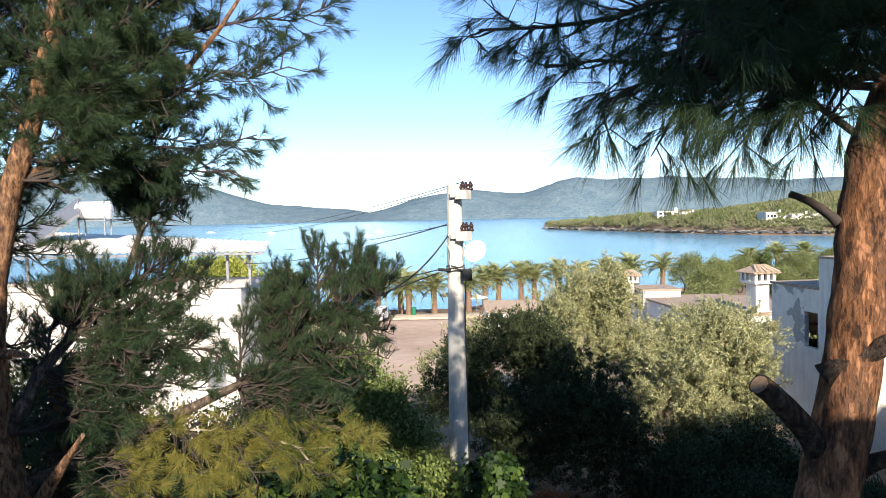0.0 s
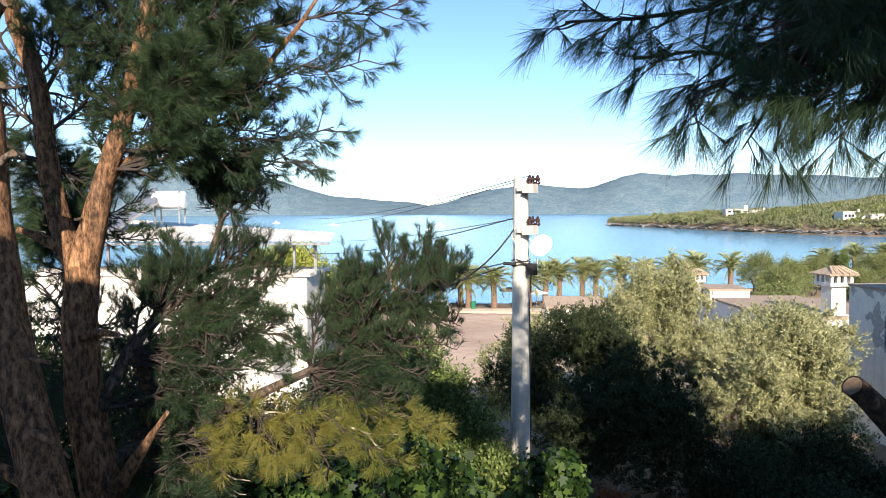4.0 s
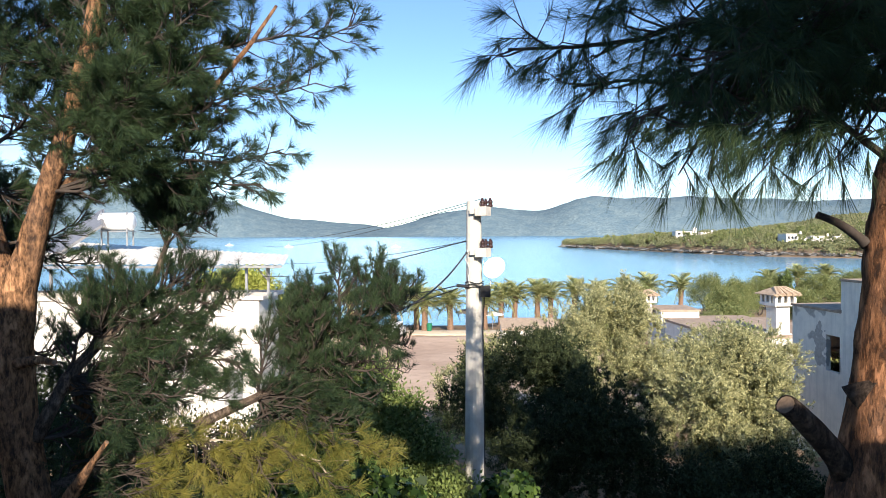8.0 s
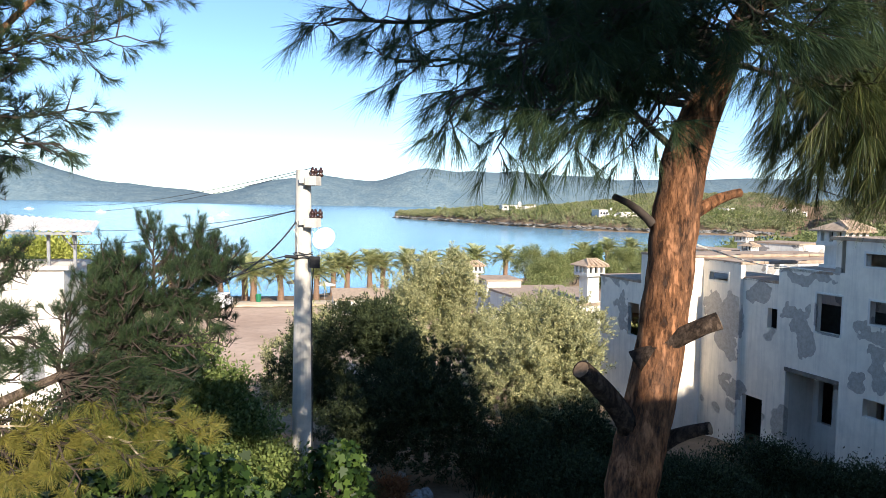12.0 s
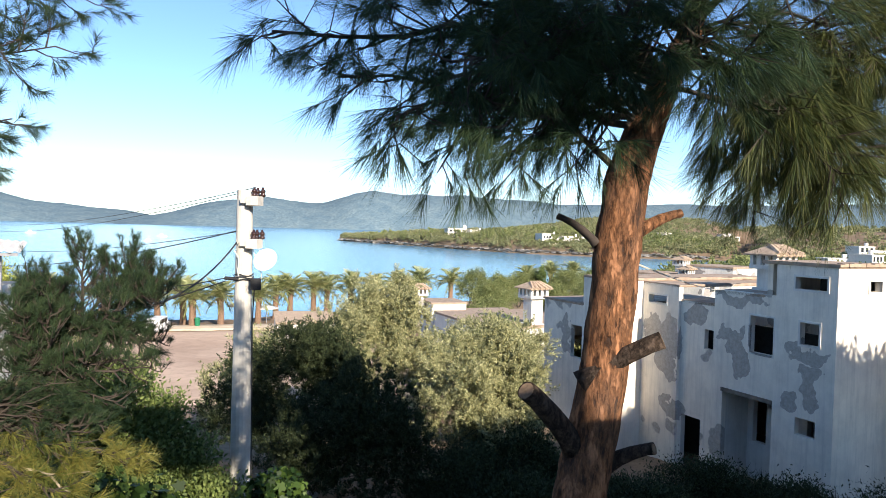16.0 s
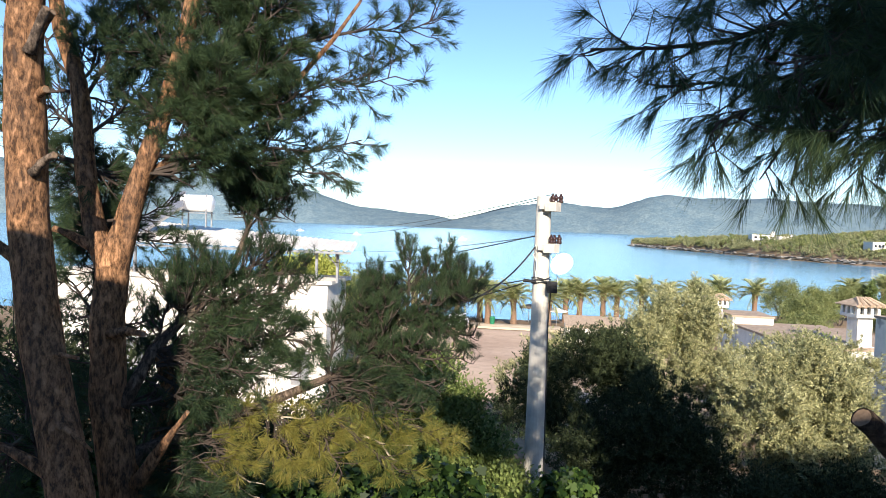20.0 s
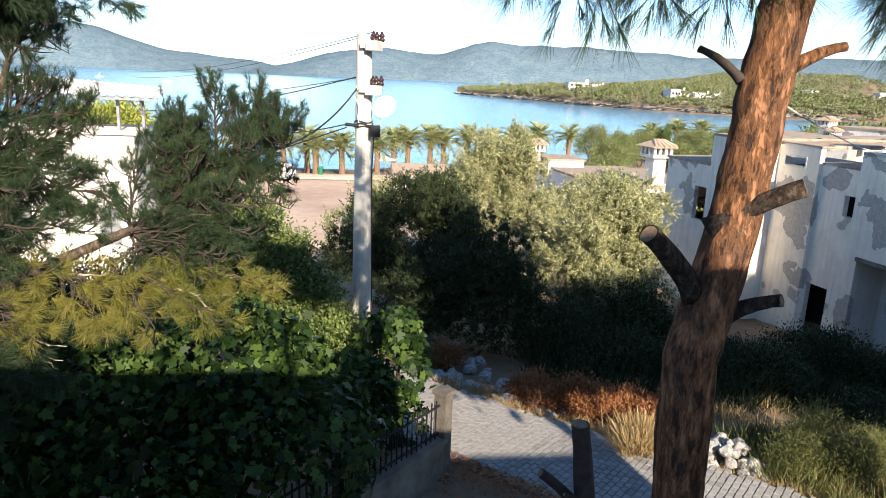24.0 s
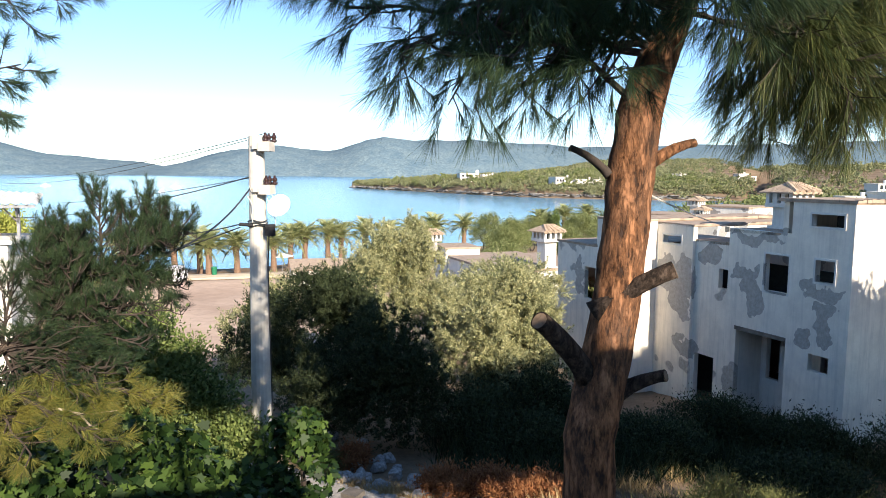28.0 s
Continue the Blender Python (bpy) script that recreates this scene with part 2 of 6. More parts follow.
M_CERAMIC = plain("brown_glazed_ceramic", (0.035, 0.016, 0.013), 0.2, 0, 0.2, 8.0, 0.6)
M_CABLE = plain("black_cable", (0.03, 0.03, 0.03), 0.6)
M_CABLE_PALE = plain("pale_cable", (0.6, 0.58, 0.52), 0.7)
M_DISH = plain("white_enamel", (0.85, 0.85, 0.83), 0.45, 0, 0.05, 4.0)
M_ROCK = plain("pale_limestone", (0.30, 0.285, 0.265), 0.95, 0, 0.5, 3.0)
M_WALL = plain("stained_concrete", (0.17, 0.145, 0.12), 0.95, 0, 0.45, 2.2)
M_STRAW = leafy("dry_grass", [(0.22, 0.14, 0.06), (0.36, 0.25, 0.115), (0.50, 0.38, 0.20)], 0.8, 0.3)
M_FERN = leafy("rusty_bracken", [(0.10, 0.035, 0.016), (0.22, 0.08, 0.03), (0.36, 0.17, 0.075)], 0.8, 0.25)
M_GREENGRASS = leafy("green_grass", [(0.03, 0.045, 0.014), (0.07, 0.085, 0.026), (0.17, 0.165, 0.06)], 0.7, 0.3)
M_PALM = leafy("palm_fronds", [(0.10, 0.135, 0.045), (0.20, 0.23, 0.09), (0.36, 0.35, 0.17)], 0.5, 0.25)
M_PALM_TRUNK = plain("palm_fibre", (0.19, 0.12, 0.08), 0.95, 0, 0.45, 7.0)
M_SCRUB = leafy("far_scrub", [(0.045, 0.065, 0.03), (0.13, 0.15, 0.07), (0.28, 0.27, 0.14)], 0.8, 0.1)
M_SHORETREE = leafy("shore_tree_leaves", [(0.05, 0.075, 0.028), (0.12, 0.15, 0.05), (0.24, 0.25, 0.10)], 0.7, 0.2)
M_SAND = plain("pale_beach", (0.46, 0.38, 0.29), 1.0, 0, 0.2, 0.5)
M_GLASS_DARK = plain("dark_window", (0.03, 0.035, 0.04), 0.15, 0, 0.2, 3.0, 0.6)
M_GREEN = plain("green_plastic", (0.02, 0.16, 0.08), 0.5)
M_TYRE = plain("black_rubber", (0.02, 0.02, 0.02), 0.8)
M_CANOPY = plain("pale_corrugated_sheet", (0.72, 0.66, 0.58), 0.6, 0, 0.12, 1.2)
M_THATCH = plain("grey_thatch", (0.11, 0.095, 0.08), 0.95, 0, 0.4, 6.0)


def stone_paving(name):
    n = Nodes(name, 0.85, 0, 0.25)
    v = n.coords(world_space=True)
    tint = n.ramp(n.object_random(), [(0.0, (0.23, 0.215, 0.20)), (0.5, (0.28, 0.265, 0.245)), (1.0, (0.33, 0.31, 0.285))])
    c = n.mix(n.ramp(n.noise(9, 6, 0.7, v), [(0.4, (0, 0, 0)), (0.7, (0.55, 0.55, 0.55))]), tint, (0.13, 0.12, 0.11))
    n.colour(c)
    n.bump(n.noise(26, 5, 0.7, v), 0.5, 0.01)
    return n.m


M_COBBLE = stone_paving("grey_cobble")


# ==== mesh helpers ====
class Mesh:
    """Collects vertices and faces of one part."""

    def __init__(self):
        self.v, self.f = [], []

    def add(self, verts, faces):
        k = len(self.v)
        self.v += [tuple(p) for p in verts]
        self.f += [tuple(i + k for i in f) for f in faces]
        return self

    def box(self, x0, y0, z0, x1, y1, z1, m=None):
        p = [(x, y, z) for z in (z0, z1) for x, y in ((x0, y0), (x1, y0), (x1, y1), (x0, y1))]
        if m is not None:
            p = [m @ Vector(q) for q in p]
        return self.add(p, [(3, 2, 1, 0), (4, 5, 6, 7), (0, 1, 5, 4), (1, 2, 6, 5), (2, 3, 7, 6), (3, 0, 4, 7)])

    def tube(self, points, radii, sides=8, rough=0.0, rng=None, cap=True):
        """A bent, tapered limb along points."""
        pts = [Vector(p) for p in points]
        n, ring = len(pts), []
        side = None
        for k, p in enumerate(pts):
            way = (pts[min(k + 1, n - 1)] - pts[max(k - 1, 0)]).normalized()
            if side is None:
                side = way.cross(Vector((0.31, 0.52, 0.79))).normalized()
            side = (side - way * side.dot(way)).normalized()
            up = way.cross(side)
            for s in range(sides):
                a = 2 * math.pi * s / sides
                r = radii[k] * (1 + (rng.uniform(-rough, rough) if rng else 0))
                ring.append(p + (side * math.cos(a) + up * math.sin(a)) * r)
        faces = [(k * sides + s, k * sides + (s + 1) % sides, (k + 1) * sides + (s + 1) % sides, (k + 1) * sides + s) for k in range(n - 1) for s in range(sides)]
        if cap:
            faces += [tuple(range(sides - 1, -1, -1)), tuple(range((n - 1) * sides, n * sides))]
        return self.add(ring, faces)

    def lathe(self, profile, sides=16, centre=(0, 0, 0), m=None):
        """A turned shape: profile of (radius, height)."""
        c = Vector(centre)
        p = [c + Vector((r * math.cos(2 * math.pi * s / sides), r * math.sin(2 * math.pi * s / sides), z)) for r, z in profile for s in range(sides)]
        if m is not None:
            p = [m @ q for q in p]
        n = len(profile)
        f = [(k * sides + s, k * sides + (s + 1) % sides, (k + 1) * sides + (s + 1) % sides, (k + 1) * sides + s) for k in range(n - 1) for s in range(sides)]
        f += [tuple(range(sides - 1, -1, -1)), tuple(range((n - 1) * sides, n * sides))]
        return self.add(p, f)

    def data(self, name, smooth=False):
        me = bpy.data.meshes.new(name)
        me.from_pydata(self.v, [], self.f)
        if smooth:
            me.shade_smooth()
        me.update()
        return me


def part(name, mesh, material, parent, label="", smooth=False, at=None):
    """One mesh object under a thing or a part."""
    me = mesh.data(name, smooth) if isinstance(mesh, Mesh) else mesh
    if not me.materials:
        me.materials.append(material)
    ob = new(name, me)
    ob.parent = parent
    if at is not None:
        ob.matrix_basis = at
    return tagged(ob, label)


def thing(name, m, label, category, group="", kind=""):
    ob = new(name)
    ob.empty_display_size = 0.2
    ob.matrix_basis = m
    return tagged(ob, label, category, group, kind)


def single(name, mesh, material, label, category, group="", kind="", smooth=False, at=None):
    return tagged(part(name, mesh, material, None, "", smooth, at), label, category, group, kind)


def soup(name, verts, size, smooth=False):
    """A mesh of loose polygons of the same corner count, from an array."""
    verts = np.asarray(verts, float).reshape(-1, 3)
    n = len(verts) // size
    me = bpy.data.meshes.new(name)
    me.vertices.add(len(verts))
    me.vertices.foreach_set("co", verts.ravel())
    me.loops.add(len(verts))
    me.loops.foreach_set("vertex_index", np.arange(len(verts)))
    me.polygons.add(n)
    me.polygons.foreach_set("loop_start", np.arange(n) * size)
    me.polygons.foreach_set("loop_total", np.full(n, size))
    me.update(calc_edges=True)
    return me


def unit(v):
    return v / np.maximum(np.linalg.norm(v, axis=-1, keepdims=True), 1e-9)


def curve(a, b, sag, steps, rng, wob=0.03):
    a, b = Vector(a), Vector(b)
    out, n = [], steps
    far = (b - a).length
    for i in range(n + 1):
        t = i / n
        p = a.lerp(b, t) + Vector((0, 0, sag * 4 * t * (1 - t)))
        if 0 < i < n:
            p += Vector((rng.uniform(-1, 1), rng.uniform(-1, 1), rng.uniform(-1, 1))) * wob * far
        out.append(p)
    return out


# ==== the ground ====
def smooth_step(a, b, x):
    t = np.clip((x - a) / (b - a), 0, 1)
    return t * t * (3 - 2 * t)


def shore_y(x):
    """Where the near beach meets the water."""
    return 106 + 0.45 * np.maximum(x, 0) + 0.0012 * np.maximum(x, 0) ** 2 + 0.25 * np.minimum(x + 20, 0)


def spit_shore(x):
    """The waterline of the spit and of the bay behind it."""
    return np.interp(x, [90, 104, 125, 146, 160, 178, 203, 240, 320, 640], [790, 705, 610, 530, 458, 405, 376, 352, 330, 250])


def headland(x, y):
    """Height of the far spit and of the hillside behind it."""
    inland = y - spit_shore(x)
    bearing = np.degrees(np.arctan2(x, np.maximum(y, 1)))
    crest = np.interp(bearing, [8, 10, 13, 15, 18, 22, 25, 29.4, 33, 36, 39, 45, 60], [1.4, 3.0, 5.5, 8.5, 10, 13, 19, 36, 37, 39, 44, 44, 42])
    rise = crest * (1 - np.exp(-np.maximum(inland, 0) * 0.13 / crest)) + 0.5
    edge = np.minimum(inland, (x - 0.150 * y) * 2.5)
    rise = np.minimum(rise, 0.5 + edge * 0.16)
    return np.clip(np.minimum(rise, (1230 - y) * 0.3), -3, 400)


def ground_z(x, y):
    x, y = np.asarray(x, float), np.asarray(y, float)
    z = np.interp(y, [-60, 0, 9, 16, 26, 45, 70, 95], [8.0, 7.6, 7.25, 6.5, 5.3, 3.4, 2.0, 1.3])
    z = z + smooth_step(28, 120, x) * 2.5 * smooth_step(10, 60, y) - 1.0 * smooth_step(9, 17, x) * (1 - smooth_step(18, 40, y)) * smooth_step(-6, 8, y)
    s = shore_y(x) - y
    z = np.where(s < 12, np.minimum(z, -2 + 3.3 * smooth_step(-14, 12, s)), z)
    z = z + smooth_step(170, 420, x) * smooth_step(-200, 300, y) * 16 * smooth_step(0, 30, s)
    far = headland(x, y)
    z = np.where(y > shore_y(x) + 10, np.maximum(z, far), z)
    return z


def ground_at(x, y):
    return float(ground_z(x, y))


def spaced(lo, a, b, hi, fine, count):
    left = a - (a - lo) * np.linspace(1, 0, count, endpoint=False) ** 2.2
    right = b + (hi - b) * np.linspace(0, 1, count + 1)[1:] ** 2.2
    return np.concatenate([left, np.arange(a, b, fine), [b], right])


gx = np.unique(np.concatenate([spaced(-700, -14, 34, 900, 0.8, 55), np.arange(92, 300, 5.5)]))
gy = np.unique(np.concatenate([spaced(-120, -4, 34, 1250, 0.8, 80), np.arange(335, 800, 8.5)]))
GX, GY = np.meshgrid(gx, gy)
GZ = ground_z(GX, GY)
rough = np.array([noise.noise((a * 0.35, b * 0.35, 3.0)) + 0.5 * noise.noise((a * 1.1, b * 1.1, 7.0)) for a, b in zip(GX.ravel(), GY.ravel())]).reshape(GX.shape)
GZ = GZ + rough * 0.10
ground = Mesh()
nx, ny = len(gx), len(gy)
ground.v = np.stack([GX, GY, GZ], -1).reshape(-1, 3).tolist()
ground.f = [(j * nx + i, j * nx + i + 1, (j + 1) * nx + i + 1, (j + 1) * nx + i) for j in range(ny - 1) for i in range(nx - 1)]
single("ground", ground, M_GROUND, "dry brown earth sloping down to the beach", "ground", kind="structure", smooth=True)

sea = Mesh().add([(-4900, 30, 0), (4900, 30, 0), (4900, 4900, 0), (-4900, 4900, 0)], [(0, 1, 2, 3)])
single("water", sea, M_WATER, "calm light blue bay reflecting the sky", "sea", kind="structure")


# ==== far hills ====
def ridge(name, line, distance, label, seed=1.0):
    """A wooded range across the bay; its crest follows bearings and heights in degrees."""
    knots = np.array(line)
    deg = np.linspace(knots[0, 0], knots[-1, 0], 300)
    up = np.interp(deg, knots[:, 0], knots[:, 1])
    kernel = np.hanning(13)
    up = np.convolve(np.pad(up, 6, mode="edge"), kernel / kernel.sum(), "valid")
    az, rows = np.radians(deg), []
    depth = np.array([0.0, 0.04, 0.12, 0.25, 0.4, 0.6, 0.8, 1.0, 1.3])
    high = np.array([-0.03, 0.06, 0.2, 0.42, 0.62, 0.84, 0.96, 1.0, 0.7])
    for d, h in zip(depth, high):
        r = distance * (1 + 0.16 * d)
        x, y = r * np.sin(az), r * np.cos(az)
        bumps = np.array([noise.fractal((p * 0.004, q * 0.004, seed), 0.9, 2.0, 5) for p, q in zip(x, y)])
        z = h * np.tan(np.radians(up)) * r * (1 + 0.05 * bumps * min(1, 2.5 * d)) + 14 * h + bumps * (9 * h * (1.15 - h) + 2.5 * h)
        rows.append(np.stack([x, y, z], -1))
    g = np.array(rows)
    m = Mesh()
    m.v = g.reshape(-1, 3).tolist()
    c = g.shape[1]
    m.f = [(j * c + i, j * c + i + 1, (j + 1) * c + i + 1, (j + 1) * c + i) for j in range(len(rows) - 1) for i in range(c - 1)]
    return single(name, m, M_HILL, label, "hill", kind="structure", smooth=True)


ridge("hill_range_west", [(-64, 2.0), (-40, 3.6), (-25, 3.9), (-19.3, 2.85), (-14, 1.35), (-10.5, 1.0), (-8, 0.86), (-5.9, 0.5), (-4.2, 0.0)], 4000, "wooded hills across the bay, tinted blue for haze", 2.0)
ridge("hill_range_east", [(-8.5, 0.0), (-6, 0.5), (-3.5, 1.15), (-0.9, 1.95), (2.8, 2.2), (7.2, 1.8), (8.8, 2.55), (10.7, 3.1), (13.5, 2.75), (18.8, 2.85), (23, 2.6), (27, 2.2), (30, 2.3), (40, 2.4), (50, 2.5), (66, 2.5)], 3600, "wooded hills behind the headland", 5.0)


# ==== the ruined house on the slope ====
TURN = radians(8.0)
FRAME = Matrix.Rotation(TURN, 4, "Z")
HB = 3.2


def wall(name, axis, at, a0, a1, z0, z1, holes, parent, material, thick=0.22, label=""):
    """A wall in the plane axis = at, with openings (a0, a1, z0, z1) cut right through it, as one closed mesh."""
    us = sorted({a0, a1, *[h[0] for h in holes], *[h[1] for h in holes]})
    zs = sorted({z0, z1, *[h[2] for h in holes], *[h[3] for h in holes]})
    m, index = Mesh(), {}

    def corner(u, d, z):
        key = (u, d, z)
        if key not in index:
            index[key] = len(m.v)
            m.v.append((at + d, u, z) if axis == "x" else (u, at + d, z))
        return index[key]

    def solid(i, k):
        if not (0 <= i < len(us) - 1 and 0 <= k < len(zs) - 1):
            return False
        return not any(h[0] <= us[i] and us[i + 1] <= h[1] and h[2] <= zs[k] and zs[k + 1] <= h[3] for h in holes)

    for i in range(len(us) - 1):
        for k in range(len(zs) - 1):
            if not solid(i, k):
                continue
            a, b, c, d = us[i], us[i + 1], zs[k], zs[k + 1]
            for t in (0.0, thick):
                m.f.append(tuple(corner(u, t, z) for u, z in ((a, c), (b, c), (b, d), (a, d))))
            for other, (p, q) in (((i - 1, k), ((a, c), (a, d))), ((i + 1, k), ((b, c), (b, d))), ((i, k - 1), ((a, c), (b, c))), ((i, k + 1), ((a, d), (b, d)))):
                if not solid(*other):
                    m.f.append((corner(p[0], 0.0, p[1]), corner(q[0], 0.0, q[1]), corner(q[0], thick, q[1]), corner(p[0], thick, p[1])))
    return part(name, m, material, parent, label)


ruin = thing("ruined_house", FRAME, "abandoned two-storey house of stepped cubes with peeling white plaster", "house")
wall("wall", "x", 21.32, 14.34, 16.6, HB, 13.2, [(14.93, 15.61, 10.6, 11.33), (14.7, 15.85, 12.43, 12.83), (14.95, 15.7, 7.57, 8.15)], ruin, M_PLASTER)
wall("wall", "x", 21.45, 16.6, 19.42, HB, 12.1, [(16.74, 17.72, 9.98, 11.3), (19.42 - 0.06, 19.42 - 0.05, 9.7, 10.5), (16.62, 18.91, HB, 8.3)], ruin, M_PLASTER)
wall("wall", "x", 21.50, 19.42, 21.2, HB, 11.5, [(19.46, 19.92, 9.72, 10.48), (19.98, 21.0, HB, 6.9)], ruin, M_PLASTER)
wall("wall", "x", 21.36, 21.2, 23.31, HB, 12.05, [(21.87, 22.91, 11.25, 11.58)], ruin, M_PLASTER)
wall("wall", "y", 23.31, 20.26, 21.36, HB, 12.1, [], ruin, M_PLASTER)
wall("wall", "x", 20.04, 23.31, 25.78, HB, 12.1, [(23.9, 24.33, 5.4, 6.1)], ruin, M_PLASTER)
wall("wall", "x", 20.08, 25.78, 29.0, HB, 10.8, [(25.78 + 0.1, 26.73, 8.3, 9.8)], ruin, M_PLASTER)
wall("wall", "y", 14.34, 21.54, 24.38, HB, 13.2, [(22.84, 23.45, 12.42, 12.77)], ruin, M_PLASTER)
wall("wall", "x", 24.38, 13.21, 14.34, HB, 12.1, [(13.53, 13.93, 10.6, 11.28), (13.52, 13.95, 7.3, 8.1)], ruin, M_PLASTER)
wall("wall", "y", 13.21, 24.6, 29.1, HB, 12.15, [(24.94, 25.31, 7.33, 8.25)], ruin, M_PLASTER)


roofs = [("roof_slab", 21.28, 14.30, 24.2, 17.2, 13.2, 0.12), ("roof_slab", 24.2, 13.17, 29.2, 17.2, 12.12, 0.12), ("roof_slab", 21.45, 17.2, 29.2, 19.42, 11.98, 0.1), ("roof_slab", 21.5, 19.42, 29.2, 21.2, 11.42, 0.1), ("roof_slab", 21.36, 21.2, 29.2, 23.31, 12.0, 0.1), ("roof_slab", 20.0, 23.31, 29.2, 25.78, 12.1, 0.1), ("roof_slab", 20.04, 25.78, 29.2, 29.1, 10.78, 0.1)]
for name, x0, y0, x1, y1, z, h in roofs:
    m = Mesh()
    steps, rng = 14, random.Random(int(z * 100))
    top = [(x0 + (x1 - x0) * i / steps + rng.uniform(-0.015, 0.015), y0 + rng.uniform(-0.03, 0.01)) for i in range(steps + 1)]
    m.box(x0, y0, z, x1, y1, z + h)
    for (a, b), (c, d) in zip(top, top[1:]):
        m.box(a, b - 0.03, z + h * 0.3, c, b + 0.25, z + h + rng.uniform(0.0, 0.05))
    part(name, m, M_ROOF, ruin, "cracked brown roof slab")
wall("wall", "x", 29.0, 13.25, 29.0, HB, 10.75, [], ruin, M_PLASTER)
wall("wall", "y", 28.9, 20.3, 29.0, HB, 10.75, [], ruin, M_PLASTER)
wall("wall", "y", 16.98, 21.6, 24.3, 12.1, 13.2, [(21.9, 22.6, 12.4, 12.85)], ruin, M_PLASTER)
wall("wall", "x", 24.1, 14.6, 16.9, 12.1, 13.2, [], ruin, M_PLASTER)
wall("porch_back_wall", "x", 22.9, 16.4, 19.2, HB, 8.6, [(18.1, 18.7, 6.3, 7.9)], ruin, M_PLASTER_B)
wall("porch_side_wall", "y", 18.95, 21.67, 22.9, HB, 8.5, [], ruin, M_PLASTER_B)
# walls added behind the openings, coloured dark so the rooms read unlit
wall("inner_wall", "x", 23.2, 14.6, 16.35, HB, 13.1, [], ruin, M_DARK, 0.12, "added inner wall coloured dark for the unlit rooms")
wall("inner_wall", "x", 23.2, 16.35, 28.6, 8.92, 10.7, [], ruin, M_DARK, 0.12, "added inner wall coloured dark for the unlit rooms")
wall("inner_wall", "x", 23.4, 19.2, 28.6, HB, 8.7, [], ruin, M_DARK, 0.12, "added inner wall coloured dark for the unlit rooms")
part("floor_slab", Mesh().box(21.7, 14.6, 8.75, 28.9, 28.8, 8.9), M_ROOF, ruin)
part("porch_lintel", Mesh().box(21.40, 16.58, 8.3, 21.72, 18.95, 8.44), M_WALL, ruin, "dark stained concrete lintel")


def frame_of(parent, axis, at, a0, a1, z0, z1, w=0.07, out=0.03):
    """A proud plaster band round an opening."""
    m = Mesh()
    for b in ((a0 - w, a0, z0 - w, z1 + w), (a1, a1 + w, z0 - w, z1 + w), (a0, a1, z1, z1 + w), (a0, a1, z0 - w, z0)):
        if axis == "x":
            m.box(at - out, b[0], b[2], at + 0.05, b[1], b[3])
        else:
            m.box(b[0], at - out, b[2], b[1], at + 0.05, b[3])
    return part("window_surround", m, M_PLASTER_B, parent)


for axis, at, a0, a1, z0, z1 in (("x", 21.32, 14.93, 15.61, 10.6, 11.33), ("x", 21.32, 14.7, 15.85, 12.43, 12.83), ("x", 21.45, 16.74, 17.72, 9.98, 11.3), ("x", 21.36, 21.87, 22.91, 11.25, 11.58), ("y", 14.34, 22.84, 23.45, 12.42, 12.77), ("x", 24.38, 13.53, 13.93, 10.6, 11.28)):
    frame_of(ruin, axis, at, a0, a1, z0, z1)


def chimney(x, y, z, width, shaft, hood, parent=None, m=None, turn=0.0, label="white plastered chimney with a tiled hood", mat=None):
    """A square shaft with a flared vented head and a tiled cap."""
    c = thing("chimney", (m or Matrix()) @ pose(x, y, z, 0, 0, turn), label, "chimney", "chimneys")
    h, g = width / 2, hood / 2
    part("base", Mesh().box(-h * 1.3, -h * 1.3, -0.3, h * 1.3, h * 1.3, 0.14), mat or M_PLASTER_B, c)
    part("shaft", Mesh().box(-h, -h, 0.14, h, h, shaft), mat or M_PLASTER_B, c)
    b = Mesh().box(-g * 0.78, -g * 0.78, shaft, g * 0.78, g * 0.78, shaft + 0.10 * hood)
    part("ledge", b, mat or M_PLASTER_B, c)
    k = 0.24 * hood
    z1 = shaft + 0.10 * hood
    for sx, sy in [(a, b) for a in (-1, -0.33, 0.33, 1) for b in (-1, 1)] + [(a, b) for a in (-1, 1) for b in (-0.33, 0.33)]:
        part("vent_post", Mesh().box(sx * g * 0.66 - 0.05 * hood, sy * g * 0.66 - 0.05 * hood, z1, sx * g * 0.66 + 0.05 * hood, sy * g * 0.66 + 0.05 * hood, z1 + k), mat or M_PLASTER_B, c)
    # a dark block between the posts gives the vents their shade
    part("flue", Mesh().box(-g * 0.45, -g * 0.45, z1, g * 0.45, g * 0.45, z1 + k), M_DARK, c, "solid dark core for the shaded flue opening")
    z2, z3 = z1 + k, z1 + k + 0.24 * hood
    cap = Mesh().add([(-g, -g, z2), (g, -g, z2), (g, g, z2), (-g, g, z2), (-g, -g, z2 + 0.05), (g, -g, z2 + 0.05), (g, g, z2 + 0.05), (-g, g, z2 + 0.05), (-g * 0.35, -g * 0.1, z3), (g * 0.35, -g * 0.1, z3), (g * 0.35, g * 0.1, z3), (-g * 0.35, g * 0.1, z3)],
                     [(3, 2, 1, 0), (0, 1, 5, 4), (1, 2, 6, 5), (2, 3, 7, 6), (3, 0, 4, 7), (4, 5, 9, 8), (5, 6, 10, 9), (6, 7, 11, 10), (7, 4, 8, 11), (8, 9, 10, 11)])
    cap_ob = part("cap", cap, M_TILE, c, "faded clay tile cap")
    for i in range(5):
        a = -g * 0.8 + i * g * 0.4
        part("ridge_tile", Mesh().tube([(a, -g * 1.02, z2 + 0.05), (a * 0.45, -g * 0.12, z3 + 0.01)], [0.07 * hood, 0.05 * hood], 6), M_TILE, cap_ob)
    return c


